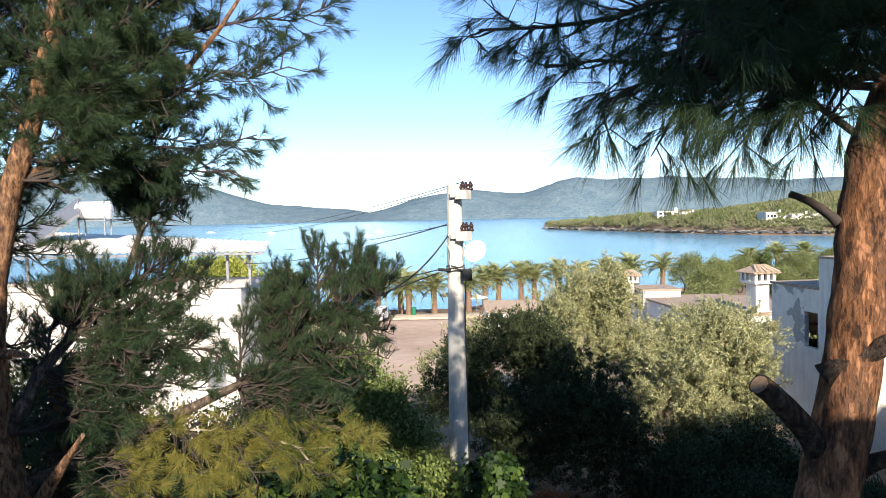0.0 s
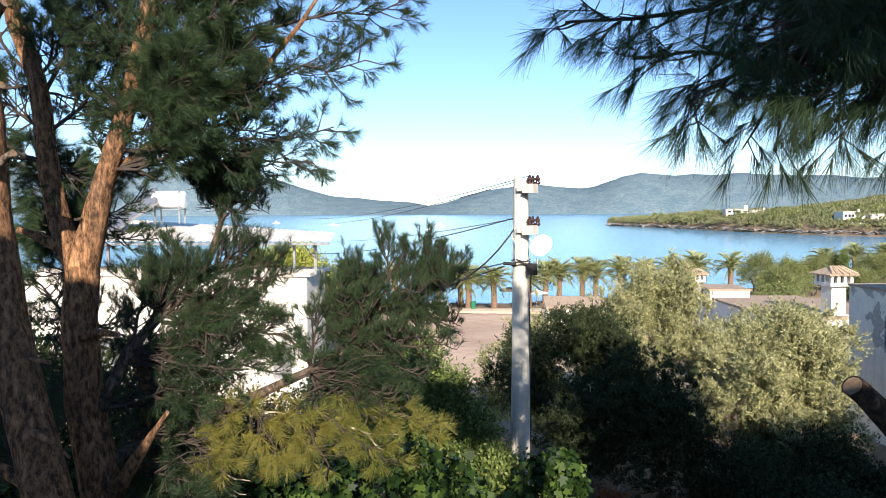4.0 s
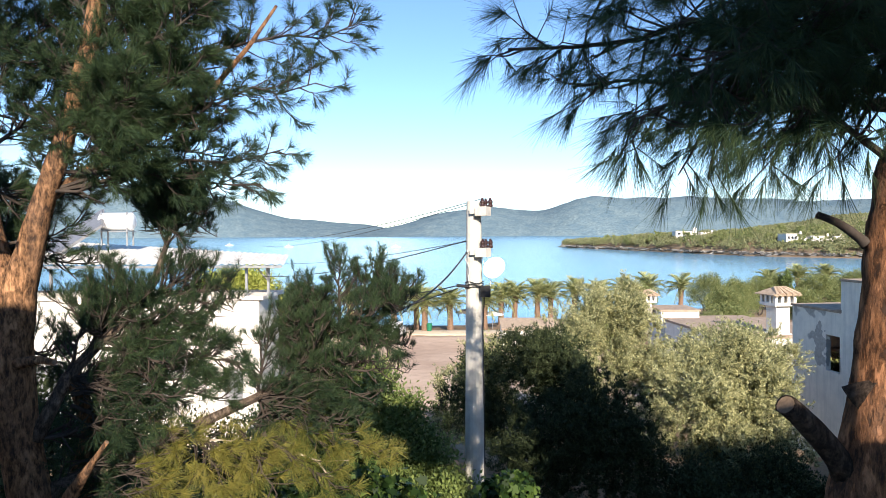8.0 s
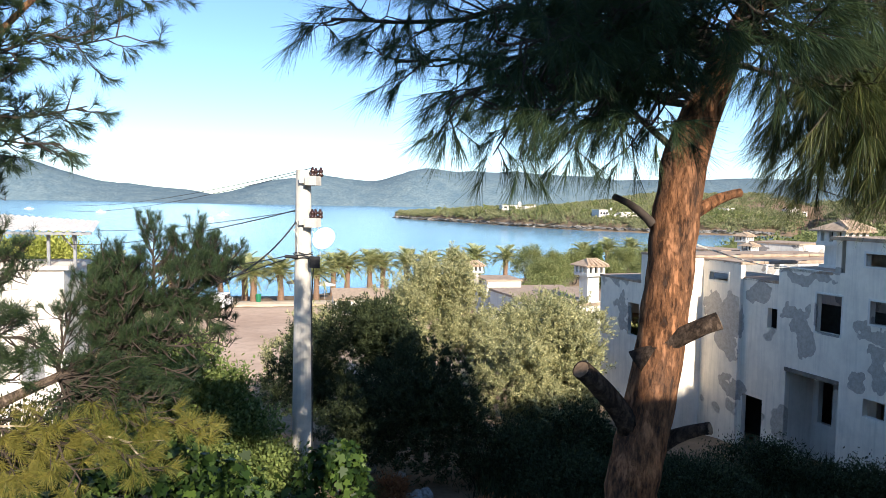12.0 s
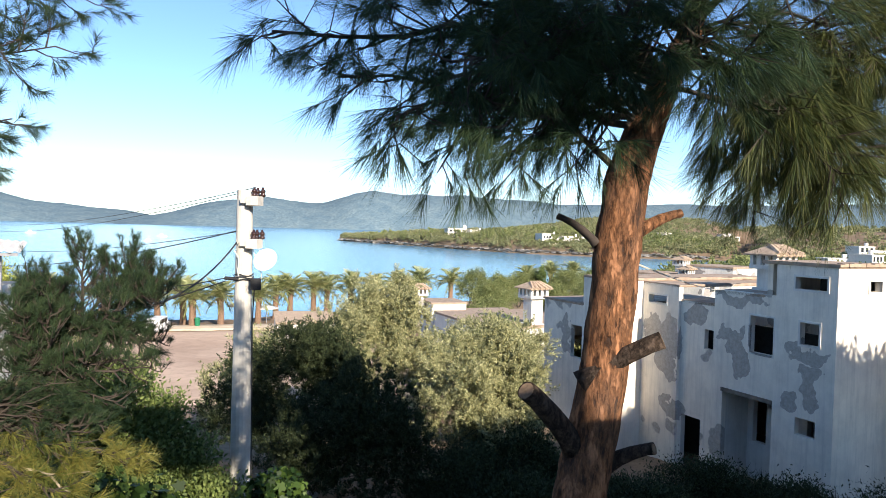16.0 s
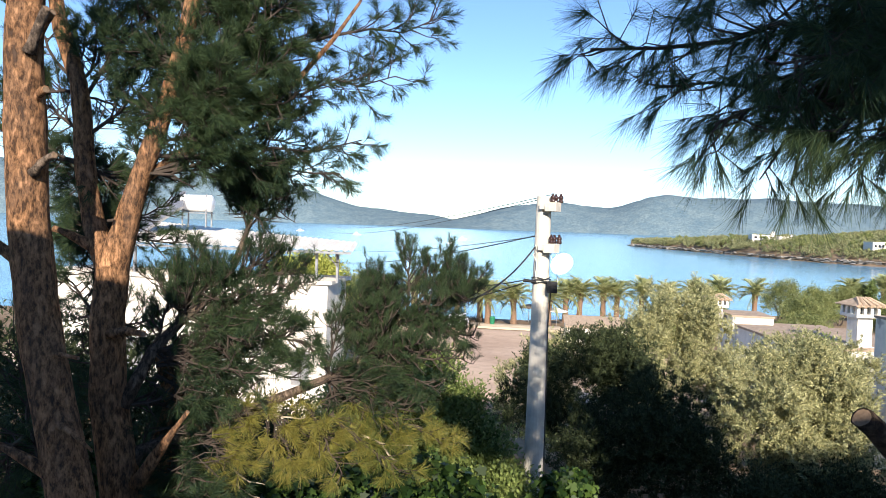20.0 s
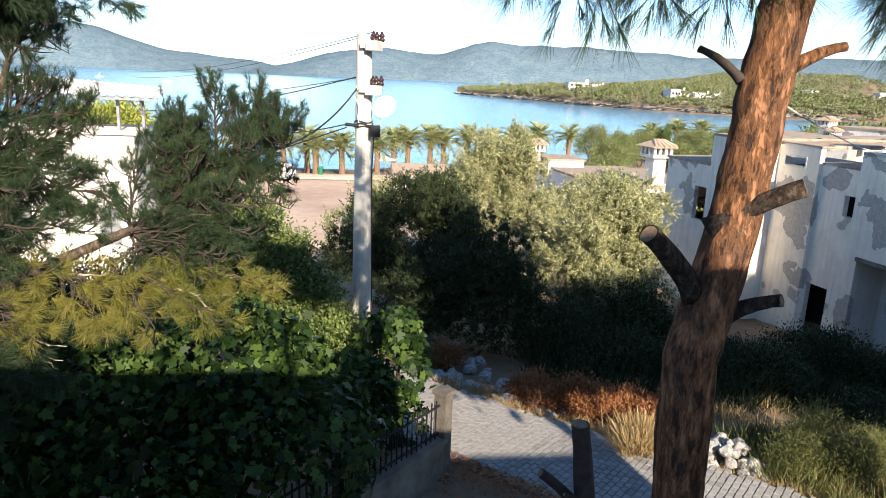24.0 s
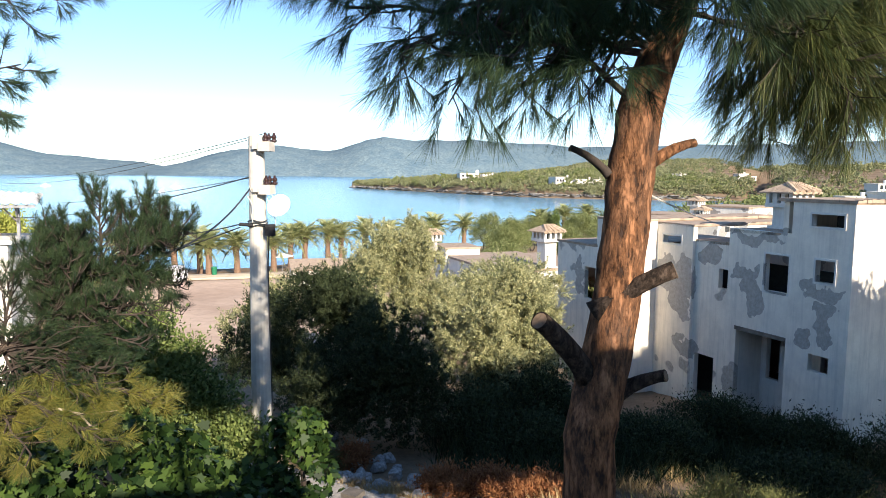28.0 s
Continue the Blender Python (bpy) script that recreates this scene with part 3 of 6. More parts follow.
chimney(27.9, 14.6, 12.2, 0.78, 1.5, 1.5, m=FRAME, label="white chimney with tiled hood on the ruined house")
chimney(23.55, 18.6, 12.05, 0.8, 0.85, 1.55, m=FRAME, label="stout white chimney with tiled hood on the ruin's roof")


# ==== smaller houses beyond ====
def cube_house(x, y, w, d, z_top, turn, wins, label, tile=False, mat=None, low=None, group="beach houses"):
    z0 = ground_at(x, y) - 0.4 if low is None else low
    h = thing("house", pose(x, y, z0, 0, 0, turn), label, "house", group)
    t = z_top - z0
    holes = [(a, b, c - z0, e - z0) for a, b, c, e in wins]
    wall("wall", "y", -d / 2, -w / 2, w / 2, 0, t, holes, h, mat or M_PLASTER_B)
    wall("wall", "y", d / 2 - 0.22, -w / 2, w / 2, 0, t, [], h, mat or M_PLASTER_B)
    wall("wall", "x", -w / 2 - 0.22, -d / 2, d / 2, 0, t, [], h, mat or M_PLASTER_B)
    wall("wall", "x", w / 2, -d / 2, d / 2, 0, t, [], h, mat or M_PLASTER_B)
    for a, b, c, e in holes:
        part("window", Mesh().box(a, -d / 2 + 0.12, c, b, -d / 2 + 0.16, e), M_GLASS_DARK, h)
    if tile:
        o = 0.35
        r = Mesh().add([(-w / 2 - o, -d / 2 - o, t), (w / 2 + o, -d / 2 - o, t), (w / 2 + o, d / 2 + o, t + 0.6), (-w / 2 - o, d / 2 + o, t + 0.6), (-w / 2 - o, -d / 2 - o, t + 0.12), (w / 2 + o, -d / 2 - o, t + 0.12), (w / 2 + o, d / 2 + o, t + 0.72), (-w / 2 - o, d / 2 + o, t + 0.72)], [(3, 2, 1, 0), (4, 5, 6, 7), (0, 1, 5, 4), (1, 2, 6, 5), (2, 3, 7, 6), (3, 0, 4, 7)])
        part("roof", r, M_TILE, h, "sloping clay tile roof")
    else:
        part("roof", Mesh().box(-w / 2 - 0.3, -d / 2 - 0.08, t, w / 2 + 0.3, d / 2 + 0.08, t + 0.15), M_ROOF, h, "flat brown roof slab")
    return h


cube_house(22.3, 56.5, 7.0, 9.0, 6.65, 4, [(-2.4, -1.2, 4.2, 5.6)], "low white house with a flat brown roof")
cube_house(19.7, 61.5, 2.8, 4.0, 7.35, 0, [(-0.4, 1.0, 5.6, 6.6)], "small white hut with a dark opening and a flat roof")
chimney(17.4, 62.0, 7.3, 0.8, 0.6, 1.9, turn=10, label="white chimney head with a clay tile hood")
chimney(20.9, 44.0, 7.6, 0.95, 1.9, 1.95, turn=12, label="tall white chimney with vented tiled hood")
cube_house(20.5, 47.5, 7.5, 9.0, 7.55, 6, [], "white house half hidden by olive trees")
cube_house(8.2, 73.0, 5.5, 4.0, 4.2, 0, [(-2.6, -1.4, 3.2, 4.1), (0.4, 1.6, 3.2, 4.1)], "low beach kiosk with a pale roof", True)
cube_house(49.4, 60.0, 4.6, 5.0, 10.95, 22, [(-1.6, -0.7, 9.8, 10.4), (0.7, 1.3, 9.6, 10.2)], "white cube house with small windows")
cube_house(45.6, 60.0, 3.4, 5.0, 9.7, 22, [(-0.6, 0.4, 8.6, 9.3)], "low white house wing")
cube_house(42.4, 62.0, 4.4, 5.0, 10.15, 22, [(-1.2, -0.2, 9.2, 9.7)], "white flat-roofed house among trees")
chimney(43.6, 58.0, 9.7, 0.8, 0.55, 1.5, turn=20, label="small white chimney with tiled cap")
chimney(46.6, 63.0, 9.6, 0.9, 1.3, 1.7, turn=20, label="white chimney with tiled cap behind the ruin")

# ==== the white house with the canopy ====
white = thing("white_house", pose(0, 0, 0), "sunlit white house with a terrace canopy", "house")
wall("wall", "y", 28.0, -20.0, -7.4, 4.2, 11.45, [(-8.9, -8.1, 7.1, 8.6), (-12.6, -11.4, 7.1, 8.7), (-16.8, -15.4, 7.1, 8.7)], white, M_WHITE, 0.25)
wall("wall", "x", -7.65, 28.25, 31.0, 4.2, 11.45, [], white, M_WHITE, 0.25)
for a, b in ((-8.9, -8.1), (-12.6, -11.4), (-16.8, -15.4)):
    part("shutter", Mesh().box(a, 28.1, 7.1, (a + b) / 2 - 0.02, 28.16, 8.65), M_METAL, white, "grey shutter")
    part("shutter", Mesh().box((a + b) / 2 + 0.02, 28.1, 7.1, b, 28.16, 8.65), M_METAL, white, "grey shutter")
part("terrace_slab", Mesh().box(-20.2, 27.85, 11.45, -7.2, 31.2, 11.6), M_WHITE, white)
canopy = Mesh()
n_wave = 90
for i in range(n_wave + 1):
    x = -21.0 + i * (14.8 / n_wave)
    dz = 0.035 * (1 if i % 2 else -1)
    f = i / n_wave
    canopy.v += [(x, 27.3, 12.98 - 0.06 * f + dz), (x - 1.2 * f, 36.0 - 3.0 * f, 13.85 - 0.72 * f + dz)]
canopy.f = [(2 * i, 2 * i + 2, 2 * i + 3, 2 * i + 1) for i in range(n_wave)]
canopy_ob = part("canopy", canopy, M_CANOPY, white, "pale corrugated canopy sheet")
part("canopy_beam", Mesh().box(-21, 27.4, 12.78, -6.3, 27.5, 12.88), M_METAL, canopy_ob)
for x in (-7.0, -7.9, -10.2, -13.0, -16.0, -19.0):
    p = part("canopy_post", Mesh().box(x - 0.05, 27.95, 11.55, x + 0.05, 28.05, 12.85), M_METAL, white)
    if x > -7.5:
        part("brace", Mesh().tube([(x, 28, 12.2), (x - 0.5, 28, 12.8)], [0.03, 0.03], 5), M_METAL, p)
        part("brace", Mesh().tube([(x, 28, 12.2), (x + 0.02, 27.6, 12.8)], [0.03, 0.03], 5), M_METAL, p)
tank = thing("water_heater", pose(-15.2, 32.0, 13.6), "white solar water tank on a metal stand", "water heater")
part("tank", Mesh().lathe([(0.36, -0.75), (0.42, -0.7), (0.42, 0.7), (0.36, 0.75)], 14, m=pose(0, 0, 1.15, 0, 90, 0)), M_DISH, tank, smooth=True)
for sx in (-0.6, 0.6):
    for sy in (-0.3, 0.3):
        part("stand_leg", Mesh().box(sx - 0.03, sy - 0.03, 0, sx + 0.03, sy + 0.03, 1.6), M_METAL, tank)
part("stand_shelf", Mesh().box(-0.7, -0.4, 0.66, 0.7, 0.4, 0.70), M_METAL, tank)
panel = thing("solar_panel", pose(-17.0, 31.6, 14.1, 30, -34, 8), "tilted grey solar collector panel on the roof", "solar panel")
part("glass", Mesh().box(-1.5, -0.95, 0, 1.5, 0.95, 0.07), M_METAL, panel)
part("panel_frame", Mesh().box(-1.55, -1.0, -0.04, 1.55, 1.0, 0.0), M_METAL, panel)

# ==== the concrete pole and its fittings ====
pole = thing("utility_pole", pose(1.085, 14.0, 6.6), "tapered grey concrete power pole with insulators", "utility pole")
part("shaft", Mesh().lathe([(0.235, -0.5), (0.215, 1.0), (0.148, 8.16)], 18), M_CONCRETE, pole, smooth=False)
for k, z in enumerate((7.98, 7.16)):
    arm = part("crossarm", Mesh().box(0.0, -0.24, z - 0.08, 0.3, -0.1, z + 0.03, pose(0, 0, 0, 0, 0, -22)).box(0.13, -0.28, z - 0.12, 0.36, 0.02, z + 0.06, pose(0, 0, 0, 0, 0, -22)), M_CONCRETE, pole, "short concrete insulator bracket")
    for x, y in ((0.17, -0.18), (0.33, -0.1), (0.24, 0.06)):
        part("insulator", Mesh().lathe([(0.03, 0), (0.055, 0.02), (0.06, 0.05), (0.035, 0.065), (0.04, 0.08), (0.055, 0.1), (0.05, 0.13), (0.028, 0.15), (0.02, 0.19)], 12, (x, y, z + 0.05)), M_CERAMIC, arm, "brown glazed insulator", smooth=True)
for k in range(3):
    z = 6.42 + 0.05 * k
    ring = [(0.19 * math.cos(a), 0.19 * math.sin(a), z + 0.02 * math.sin(3 * a + k)) for a in np.linspace(0, 6.2, 20)]
    part("cable_wrap", Mesh().tube(ring, [0.011] * 20, 5), M_CABLE, pole)
part("junction_box", Mesh().box(0.12, -0.30, 6.24, 0.32, -0.14, 6.46), M_IRON, pole, "dark cable junction box")
part("strain_clamp", Mesh().tube([(-0.35, -0.1, 6.46), (-0.1, -0.16, 6.44)], [0.035, 0.03], 7), M_IRON, pole)
part("down_cable", Mesh().tube([(0.2, -0.22, 6.3), (0.17, -0.16, 5.6), (0.19, -0.13, 4.0), (0.21, -0.13, 1.4), (0.225, -0.13, -0.1)], [0.014] * 5, 6), M_CABLE, pole)
for k, (a, b) in enumerate((((0.28, -0.15, 7.2), (0.3, -0.2, 6.7)), ((0.16, -0.2, 7.2), (0.32, -0.25, 6.45)), ((-0.15, -0.15, 7.2), (-0.1, -0.2, 6.5)))):
    part("jumper_wire", Mesh().tube(curve(a, b, 0.0, 6, random.Random(k), 0.08), [0.008] * 7, 5), M_CABLE_PALE, pole)
dish = thing("antenna_dish", pose(1.5, 13.72, 13.4, 62, 0, -28), "round white dish antenna fixed to the pole", "antenna")
part("reflector", Mesh().lathe([(0.02, 0.0), (0.1, 0.012), (0.17, 0.035), (0.225, 0.07), (0.234, 0.068), (0.18, 0.015), (0.1, -0.012), (0.02, -0.025)], 28), M_DISH, dish)
part("mount", Mesh().tube([(0, 0, -0.01), (-0.12, 0.02, -0.12), (-0.22, 0.02, -0.26)], [0.03, 0.028, 0.028], 7), M_METAL, dish)


def wire(a, b, sag, r, mat, label, n=14):
    a, b = Vector(a), Vector(b)
    pts = [a.lerp(b, i / n) - Vector((0, 0, sag * 4 * (i / n) * (1 - i / n))) for i in range(n + 1)]
    return single("overhead_wire", Mesh().tube(pts, [r] * (n + 1), 5), mat, label, "cable", "overhead wires")


THIN = "thin overhead power wire strung from the pole"
wire((1.25, 13.85, 14.8), (-10.4, 40, 13.75), 0.25, 0.008, M_CABLE, THIN)
wire((1.1, 13.85, 14.72), (-10.8, 40, 13.45), 0.3, 0.008, M_CABLE, THIN)
wire((1.0, 13.9, 13.98), (-7.2, 28.0, 12.4), 0.22, 0.012, M_CABLE, "black insulated cable to the white house")
wire((1.0, 13.9, 13.96), (-11.0, 40, 12.6), 0.3, 0.008, M_CABLE, THIN)
wire((0.95, 13.9, 13.75), (-0.4, 9.5, 12.95), 0.25, 0.016, M_CABLE, "thick black cable sagging from the pole")
wire((0.75, 13.9, 13.06), (-3.4, 24, 12.3), 0.25, 0.012, M_CABLE, "black cable running from the pole")
wire((0.75, 13.9, 13.0), (-8.9, 27.9, 9.6), 0.3, 0.012, M_CABLE, "black cable running to the white house")
wire((2.96, 3.35, 13.95), (19.2, 21.9, 12.35), 0.2, 0.006, M_CABLE_PALE, "slack pale cable from pine trunk to ruin", 24)

# ==== the unseen house that the camera stands on, and blocks added for shade ====
single("own_house", Mesh().box(-9.0, -9.0, 6.5, 4.6, 0.38, 12.4), M_WHITE, "white house under the terrace", "house")
# out of view: parapet, block, board and screens are sized to set shadow edges
single("terrace_parapet", Mesh().box(-9.0, 0.24, 12.4, 4.6, 0.38, 13.0), M_WHITE, "unseen white parapet added to shade the fig's foot", "parapet", kind="structure")
single("upper_storey", Mesh().box(-9.0, -6.0, 12.4, -1.3, -1.6, 17.1), M_WHITE, "unseen white block added to shade the left pine", "house")
terrace_roof = thing("terrace_roof", pose(2.63, -2.4, 12.4), "unseen white board on two posts added to shade the near pine", "roof")
part("fascia", Mesh().box(-0.88, 0.5, 4.4, 0.89, 0.8, 5.5), M_WHITE, terrace_roof)
for px in (-0.8, 0.8):
    part("post", Mesh().box(px - 0.05, 0.58, 0, px + 0.05, 0.68, 4.4), M_WHITE, terrace_roof)
single("terrace_screen", Mesh().box(-1.3, -1.75, 12.4, 1.7, -1.6, 15.05).box(1.7, -1.75, 12.4, 2.6, -1.6, 15.0).box(2.6, -1.75, 12.4, 3.42, -1.6, 15.55), M_WHITE, "unseen white screen added to shade the fig", "wall", kind="structure")
single("terrace_screen", Mesh().box(3.42, -1.75, 12.4, 3.9, -1.6, 15.4), M_WHITE, "unseen narrow white screen added to shade the pine trunk", "wall", kind="structure")
# block added out of view; its height sets the shadow on the lane
single("next_house", Mesh().box(4.8, -8.0, 6.5, 7.7, -1.0, 13.05), M_WHITE, "unseen white block added to shade the lane", "house")


# ==== plants ====
def needle_mesh(name, base, way, length, count, rng, width=0.0028, spread=0.75, fall=0.25, size=0.14, tuft=0.1):
    """Needles in tufts round shoots: each shoot has a base, a way and a length."""
    base, way, length = np.asarray(base, float), np.asarray(way, float), np.asarray(length, float)
    k = np.repeat(np.arange(len(base)), count)
    n = len(k)
    u = tuft + (1 - tuft) * rng.random(n) ** 0.6
    side = unit(np.cross(way[k], rng.normal(size=(n, 3))))
    d = unit(way[k] * (0.5 + 0.6 * rng.random((n, 1))) + side * spread * (0.25 + 0.75 * rng.random((n, 1))) + np.array([0, 0, -fall]) * (0.5 + rng.random((n, 1))))
    p = base[k] + way[k] * (u * length[k])[:, None]
    tip = p + d * size * (0.6 + 0.5 * rng.random((n, 1)))
    across = unit(np.cross(d, rng.normal(size=(n, 3)))) * width * 0.5
    return soup(name, np.stack([p - across, p + across, tip + across * 0.35, tip - across * 0.35], 1), 4)


def pine_bough(tree, start, tip, r0, seed, twigs=16, per=3, count=34, size=0.14, lift=0.0, sag=0.05, inner=0.25, reach=0.42, bark_mat=None, green=None, fall=0.25, spread=0.75, width=0.0028, name="bough", candle=0.0, shoot=1.0, tuft=0.1):
    """A limb with side twigs and needled shoots; start and tip in the tree's own frame."""
    rng, nr = random.Random(seed), np.random.default_rng(seed)
    path = curve(start, tip, sag, 7, rng)
    m = Mesh().tube(path, [r0 * (1 - 0.86 * i / 7) + 0.003 for i in range(8)], 6, 0.08, rng)
    shoots_p, shoots_d, shoots_l = [], [], []
    main = (path[-1] - path[0]).normalized()
    for i in range(twigs):
        t = inner + (1 - inner) * (i + rng.random()) / twigs
        f = t * 7
        k = min(6, int(f))
        p = path[k].lerp(path[k + 1], f - k)
        way = (path[k + 1] - path[k]).normalized()
        turn = Vector((rng.gauss(0, 1), rng.gauss(0, 1), rng.gauss(0, 0.75)))
        turn = (turn - way * turn.dot(way)).normalized()
        d = (way * rng.uniform(0.35, 0.9) + turn * 0.8 + Vector((0, 0, lift))).normalized()
        l = reach * rng.uniform(0.5, 1.15) * (1.15 - 0.6 * t)
        q = p + d * l * 0.55 + Vector((0, 0, -0.04 * l))
        e = p + d * l + Vector((0, 0, lift * 0.25 * l))
        m.tube([p, q, e], [min(0.009, r0 * 0.7), min(0.006, r0 * 0.5), 0.003], 4, cap=False)
        for s in range(per):
            a = rng.uniform(0.25 + tuft, 1.0)
            b = p.lerp(e, a)
            side = Vector((rng.gauss(0, 1), rng.gauss(0, 1), rng.gauss(0, 0.6))).normalized()
            w = (d * 0.8 + side * 0.75 + Vector((0, 0, lift))).normalized() if s else d
            w = (w * (1 - candle) + (side * 0.35 + Vector((0, 0, 1))) * candle).normalized()
            shoots_p.append(b)
            shoots_d.append(w)
            shoots_l.append(rng.uniform(0.10, 0.24) * shoot)
            if s:
                m.tube([b, b + w * shoots_l[-1]], [0.004, 0.002], 3, cap=False)
    limb = part(name, m, bark_mat or M_TWIG, tree)
    me = needle_mesh("needles", shoots_p, shoots_d, shoots_l, count, nr, width, spread, fall, size, tuft)
    part("needles", me, green or M_NEEDLE, limb)
    return limb


def leaf_cloud(name, lobes, clumps, each, leaf, rng, puff=0.2, low=-0.7, shell=0.35, aspect=0.36, up=0.0):
    """Leaves in clumps on and inside rounded lobes (centre, radii)."""
    lobes = np.asarray(lobes, float)
    weight = (lobes[:, 3] * lobes[:, 4] * lobes[:, 5]) ** (2 / 3)
    pick = rng.choice(len(lobes), clumps, p=weight / weight.sum())
    d = unit(rng.normal(size=(clumps, 3)))
    d[:, 2] = np.where(d[:, 2] < low, -d[:, 2], d[:, 2])
    r = 1 - shell * rng.random((clumps, 1)) ** 1.6 + 0.13 * rng.normal(size=(clumps, 1))
    c = lobes[pick, :3] + d * lobes[pick, 3:6] * r
    k = np.repeat(np.arange(clumps), each)
    n = len(k)
    axis = unit(d[k] * 0.6 + rng.normal(size=(n, 3)) * 0.8 + np.array([0, 0, 0.35]))
    p = c[k] + rng.normal(size=(n, 3)) * puff * (0.6 + 0.8 * rng.random((n, 1)))
    l = leaf * (0.6 + 0.8 * rng.random((n, 1)))
    nrm = unit(rng.normal(size=(n, 3)) + np.array([0, 0, up]))
    w = unit(np.cross(axis, nrm)) * l * aspect * 0.5
    return soup(name, np.stack([p, p + axis * l * 0.45 + w, p + axis * l, p + axis * l * 0.45 - w], 1), 4)


def crown_tree(name, x, y, lobes, clumps, each, leaf, mat, seed, label, category, trunk_r=0.16, group="", puff=0.2, stems=3, low=-0.7, z=None, aspect=0.36, shell=0.35):
    """A broadleaf tree: forked stems and a ragged crown. Lobes are relative to the foot."""
    rng, nr = random.Random(seed), np.random.default_rng(seed)
    foot = ground_at(x, y) - 0.05 if z is None else z
    tree = thing(name, pose(x, y, foot), label, category, group)
    m = Mesh()
    for s in range(stems):
        lo = lobes[s % len(lobes)]
        top = Vector((lo[0] + rng.uniform(-0.3, 0.3), lo[1] + rng.uniform(-0.3, 0.3), lo[2]))
        m.tube(curve((rng.uniform(-0.12, 0.12), rng.uniform(-0.12, 0.12), -0.15), top, 0, 5, rng, 0.05), [trunk_r * (1 - 0.15 * i) for i in range(6)], 7, 0.12, rng)
        for b in range(4):
            e = top + Vector((rng.uniform(-1, 1) * lo[3], rng.uniform(-1, 1) * lo[4], rng.uniform(-0.2, 0.9) * lo[5])) * 0.8
            m.tube(curve(top * rng.uniform(0.6, 1), e, 0.05, 4, rng, 0.05), [trunk_r * 0.4 * (1 - 0.2 * i) for i in range(5)], 5, cap=False)
    part("trunk", m, M_TWIG, tree)
    part("crown", leaf_cloud("crown", lobes, clumps, each, leaf, nr, puff, low, shell, aspect), mat, tree)
    return tree


# ---- the near pine with sawn limbs ----
pine = thing("pine_tree", pose(2.66, 3.3, 7.3), "tall pine with flaking orange bark and sawn-off limbs", "pine tree", "pines")
stem = [(0.05, 0.0, -0.25), (0.04, 0.0, 2.0), (0.02, 0.0, 4.4), (-0.02, 0.0, 5.3), (0.08, 0.0, 5.78), (0.13, 0.0, 6.1), (0.17, 0.0, 6.6), (0.22, 0.0, 7.05), (0.34, 0.02, 7.38), (0.47, 0.05, 7.62), (0.66, 0.1, 7.95), (0.8, 0.15, 8.4), (0.85, 0.2, 9.2)]
wide = [0.165, 0.15, 0.138, 0.142, 0.132, 0.122, 0.12, 0.118, 0.098, 0.08, 0.068, 0.055, 0.03]


def bark_trunk(points, radii, seed, sides=22, steps=5, plates=0.012):
    """A trunk whose skin is broken into raised plates."""
    fine, rad = [], []
    for i in range(len(points) - 1):
        for s in range(steps):
            t = s / steps
            fine.append(Vector(points[i]).lerp(Vector(points[i + 1]), t))
            rad.append(radii[i] + (radii[i + 1] - radii[i]) * t)
    fine.append(Vector(points[-1]))
    rad.append(radii[-1])
    m = Mesh().tube(fine, rad, sides)
    c = [fine[k // sides] for k in range(len(m.v))]
    out = []
    for p, q in zip(m.v, c):
        p = Vector(p)
        v = noise.noise((p.x * 9 + seed, p.y * 9, p.z * 3.2)) + 0.6 * noise.noise((p.x * 24, p.y * 24 + seed, p.z * 9))
        out.append(tuple(p + (p - q).normalized() * plates * v))
    m.v = out
    return m


part("trunk", bark_trunk(stem, wide, 3.0, 34, 12, 0.014), M_BARK_R, pine, smooth=True)


def stub(tree, a, b, r0, r1, material, label="sawn-off limb stub"):
    a, b = Vector(a), Vector(b)
    rng = random.Random(int(abs(a.x * 1000) + abs(b.z * 77)))
    path = [a.lerp(b, t) + Vector((0, 0, 0.025 * math.sin(t * 3))) for t in (0, 0.15, 0.35, 0.6, 0.85, 1)]
    rr = [r0 * 1.35, r0 * 1.08, r0, (r0 + r1) / 2, r1, r1]
    ob = part("limb_stub", Mesh().tube(path, rr, 12, 0.1, rng), material, tree, label, smooth=True)
    way = (path[-1] - path[-2]).normalized()
    part("sawn_face", Mesh().tube([b - way * 0.004, b + way * 0.004], [r1 * 0.93, r1 * 0.86], 12, 0.05, rng), M_CUT, ob, "pale sawn wood face")
    return ob


stub(pine, (0.06, 0.0, 6.74), (-0.09, 0.17, 6.885), 0.022, 0.018, M_TWIG)
stub(pine, (-0.01, 0.0, 6.01), (0.335, -0.21, 6.255), 0.049, 0.046, M_BARK_DARK)
stub(pine, (-0.03, 0.0, 5.66), (-0.40, -0.17, 6.02), 0.056, 0.05, M_BARK_DARK)
stub(pine, (0.12, 0.0, 5.53), (0.30, -0.22, 5.70), 0.04, 0.032, M_BARK_DARK)
stub(pine, (0.26, 0.0, 6.78), (0.57, 0.0, 6.92), 0.034, 0.024, M_BARK_R)

NEAR = dict(bark_mat=M_TWIG, size=0.19, fall=0.62, spread=0.72, width=0.0022, tuft=0.45)
HANG = dict(bark_mat=M_TWIG, size=0.22, fall=0.8, spread=0.55, width=0.0024)
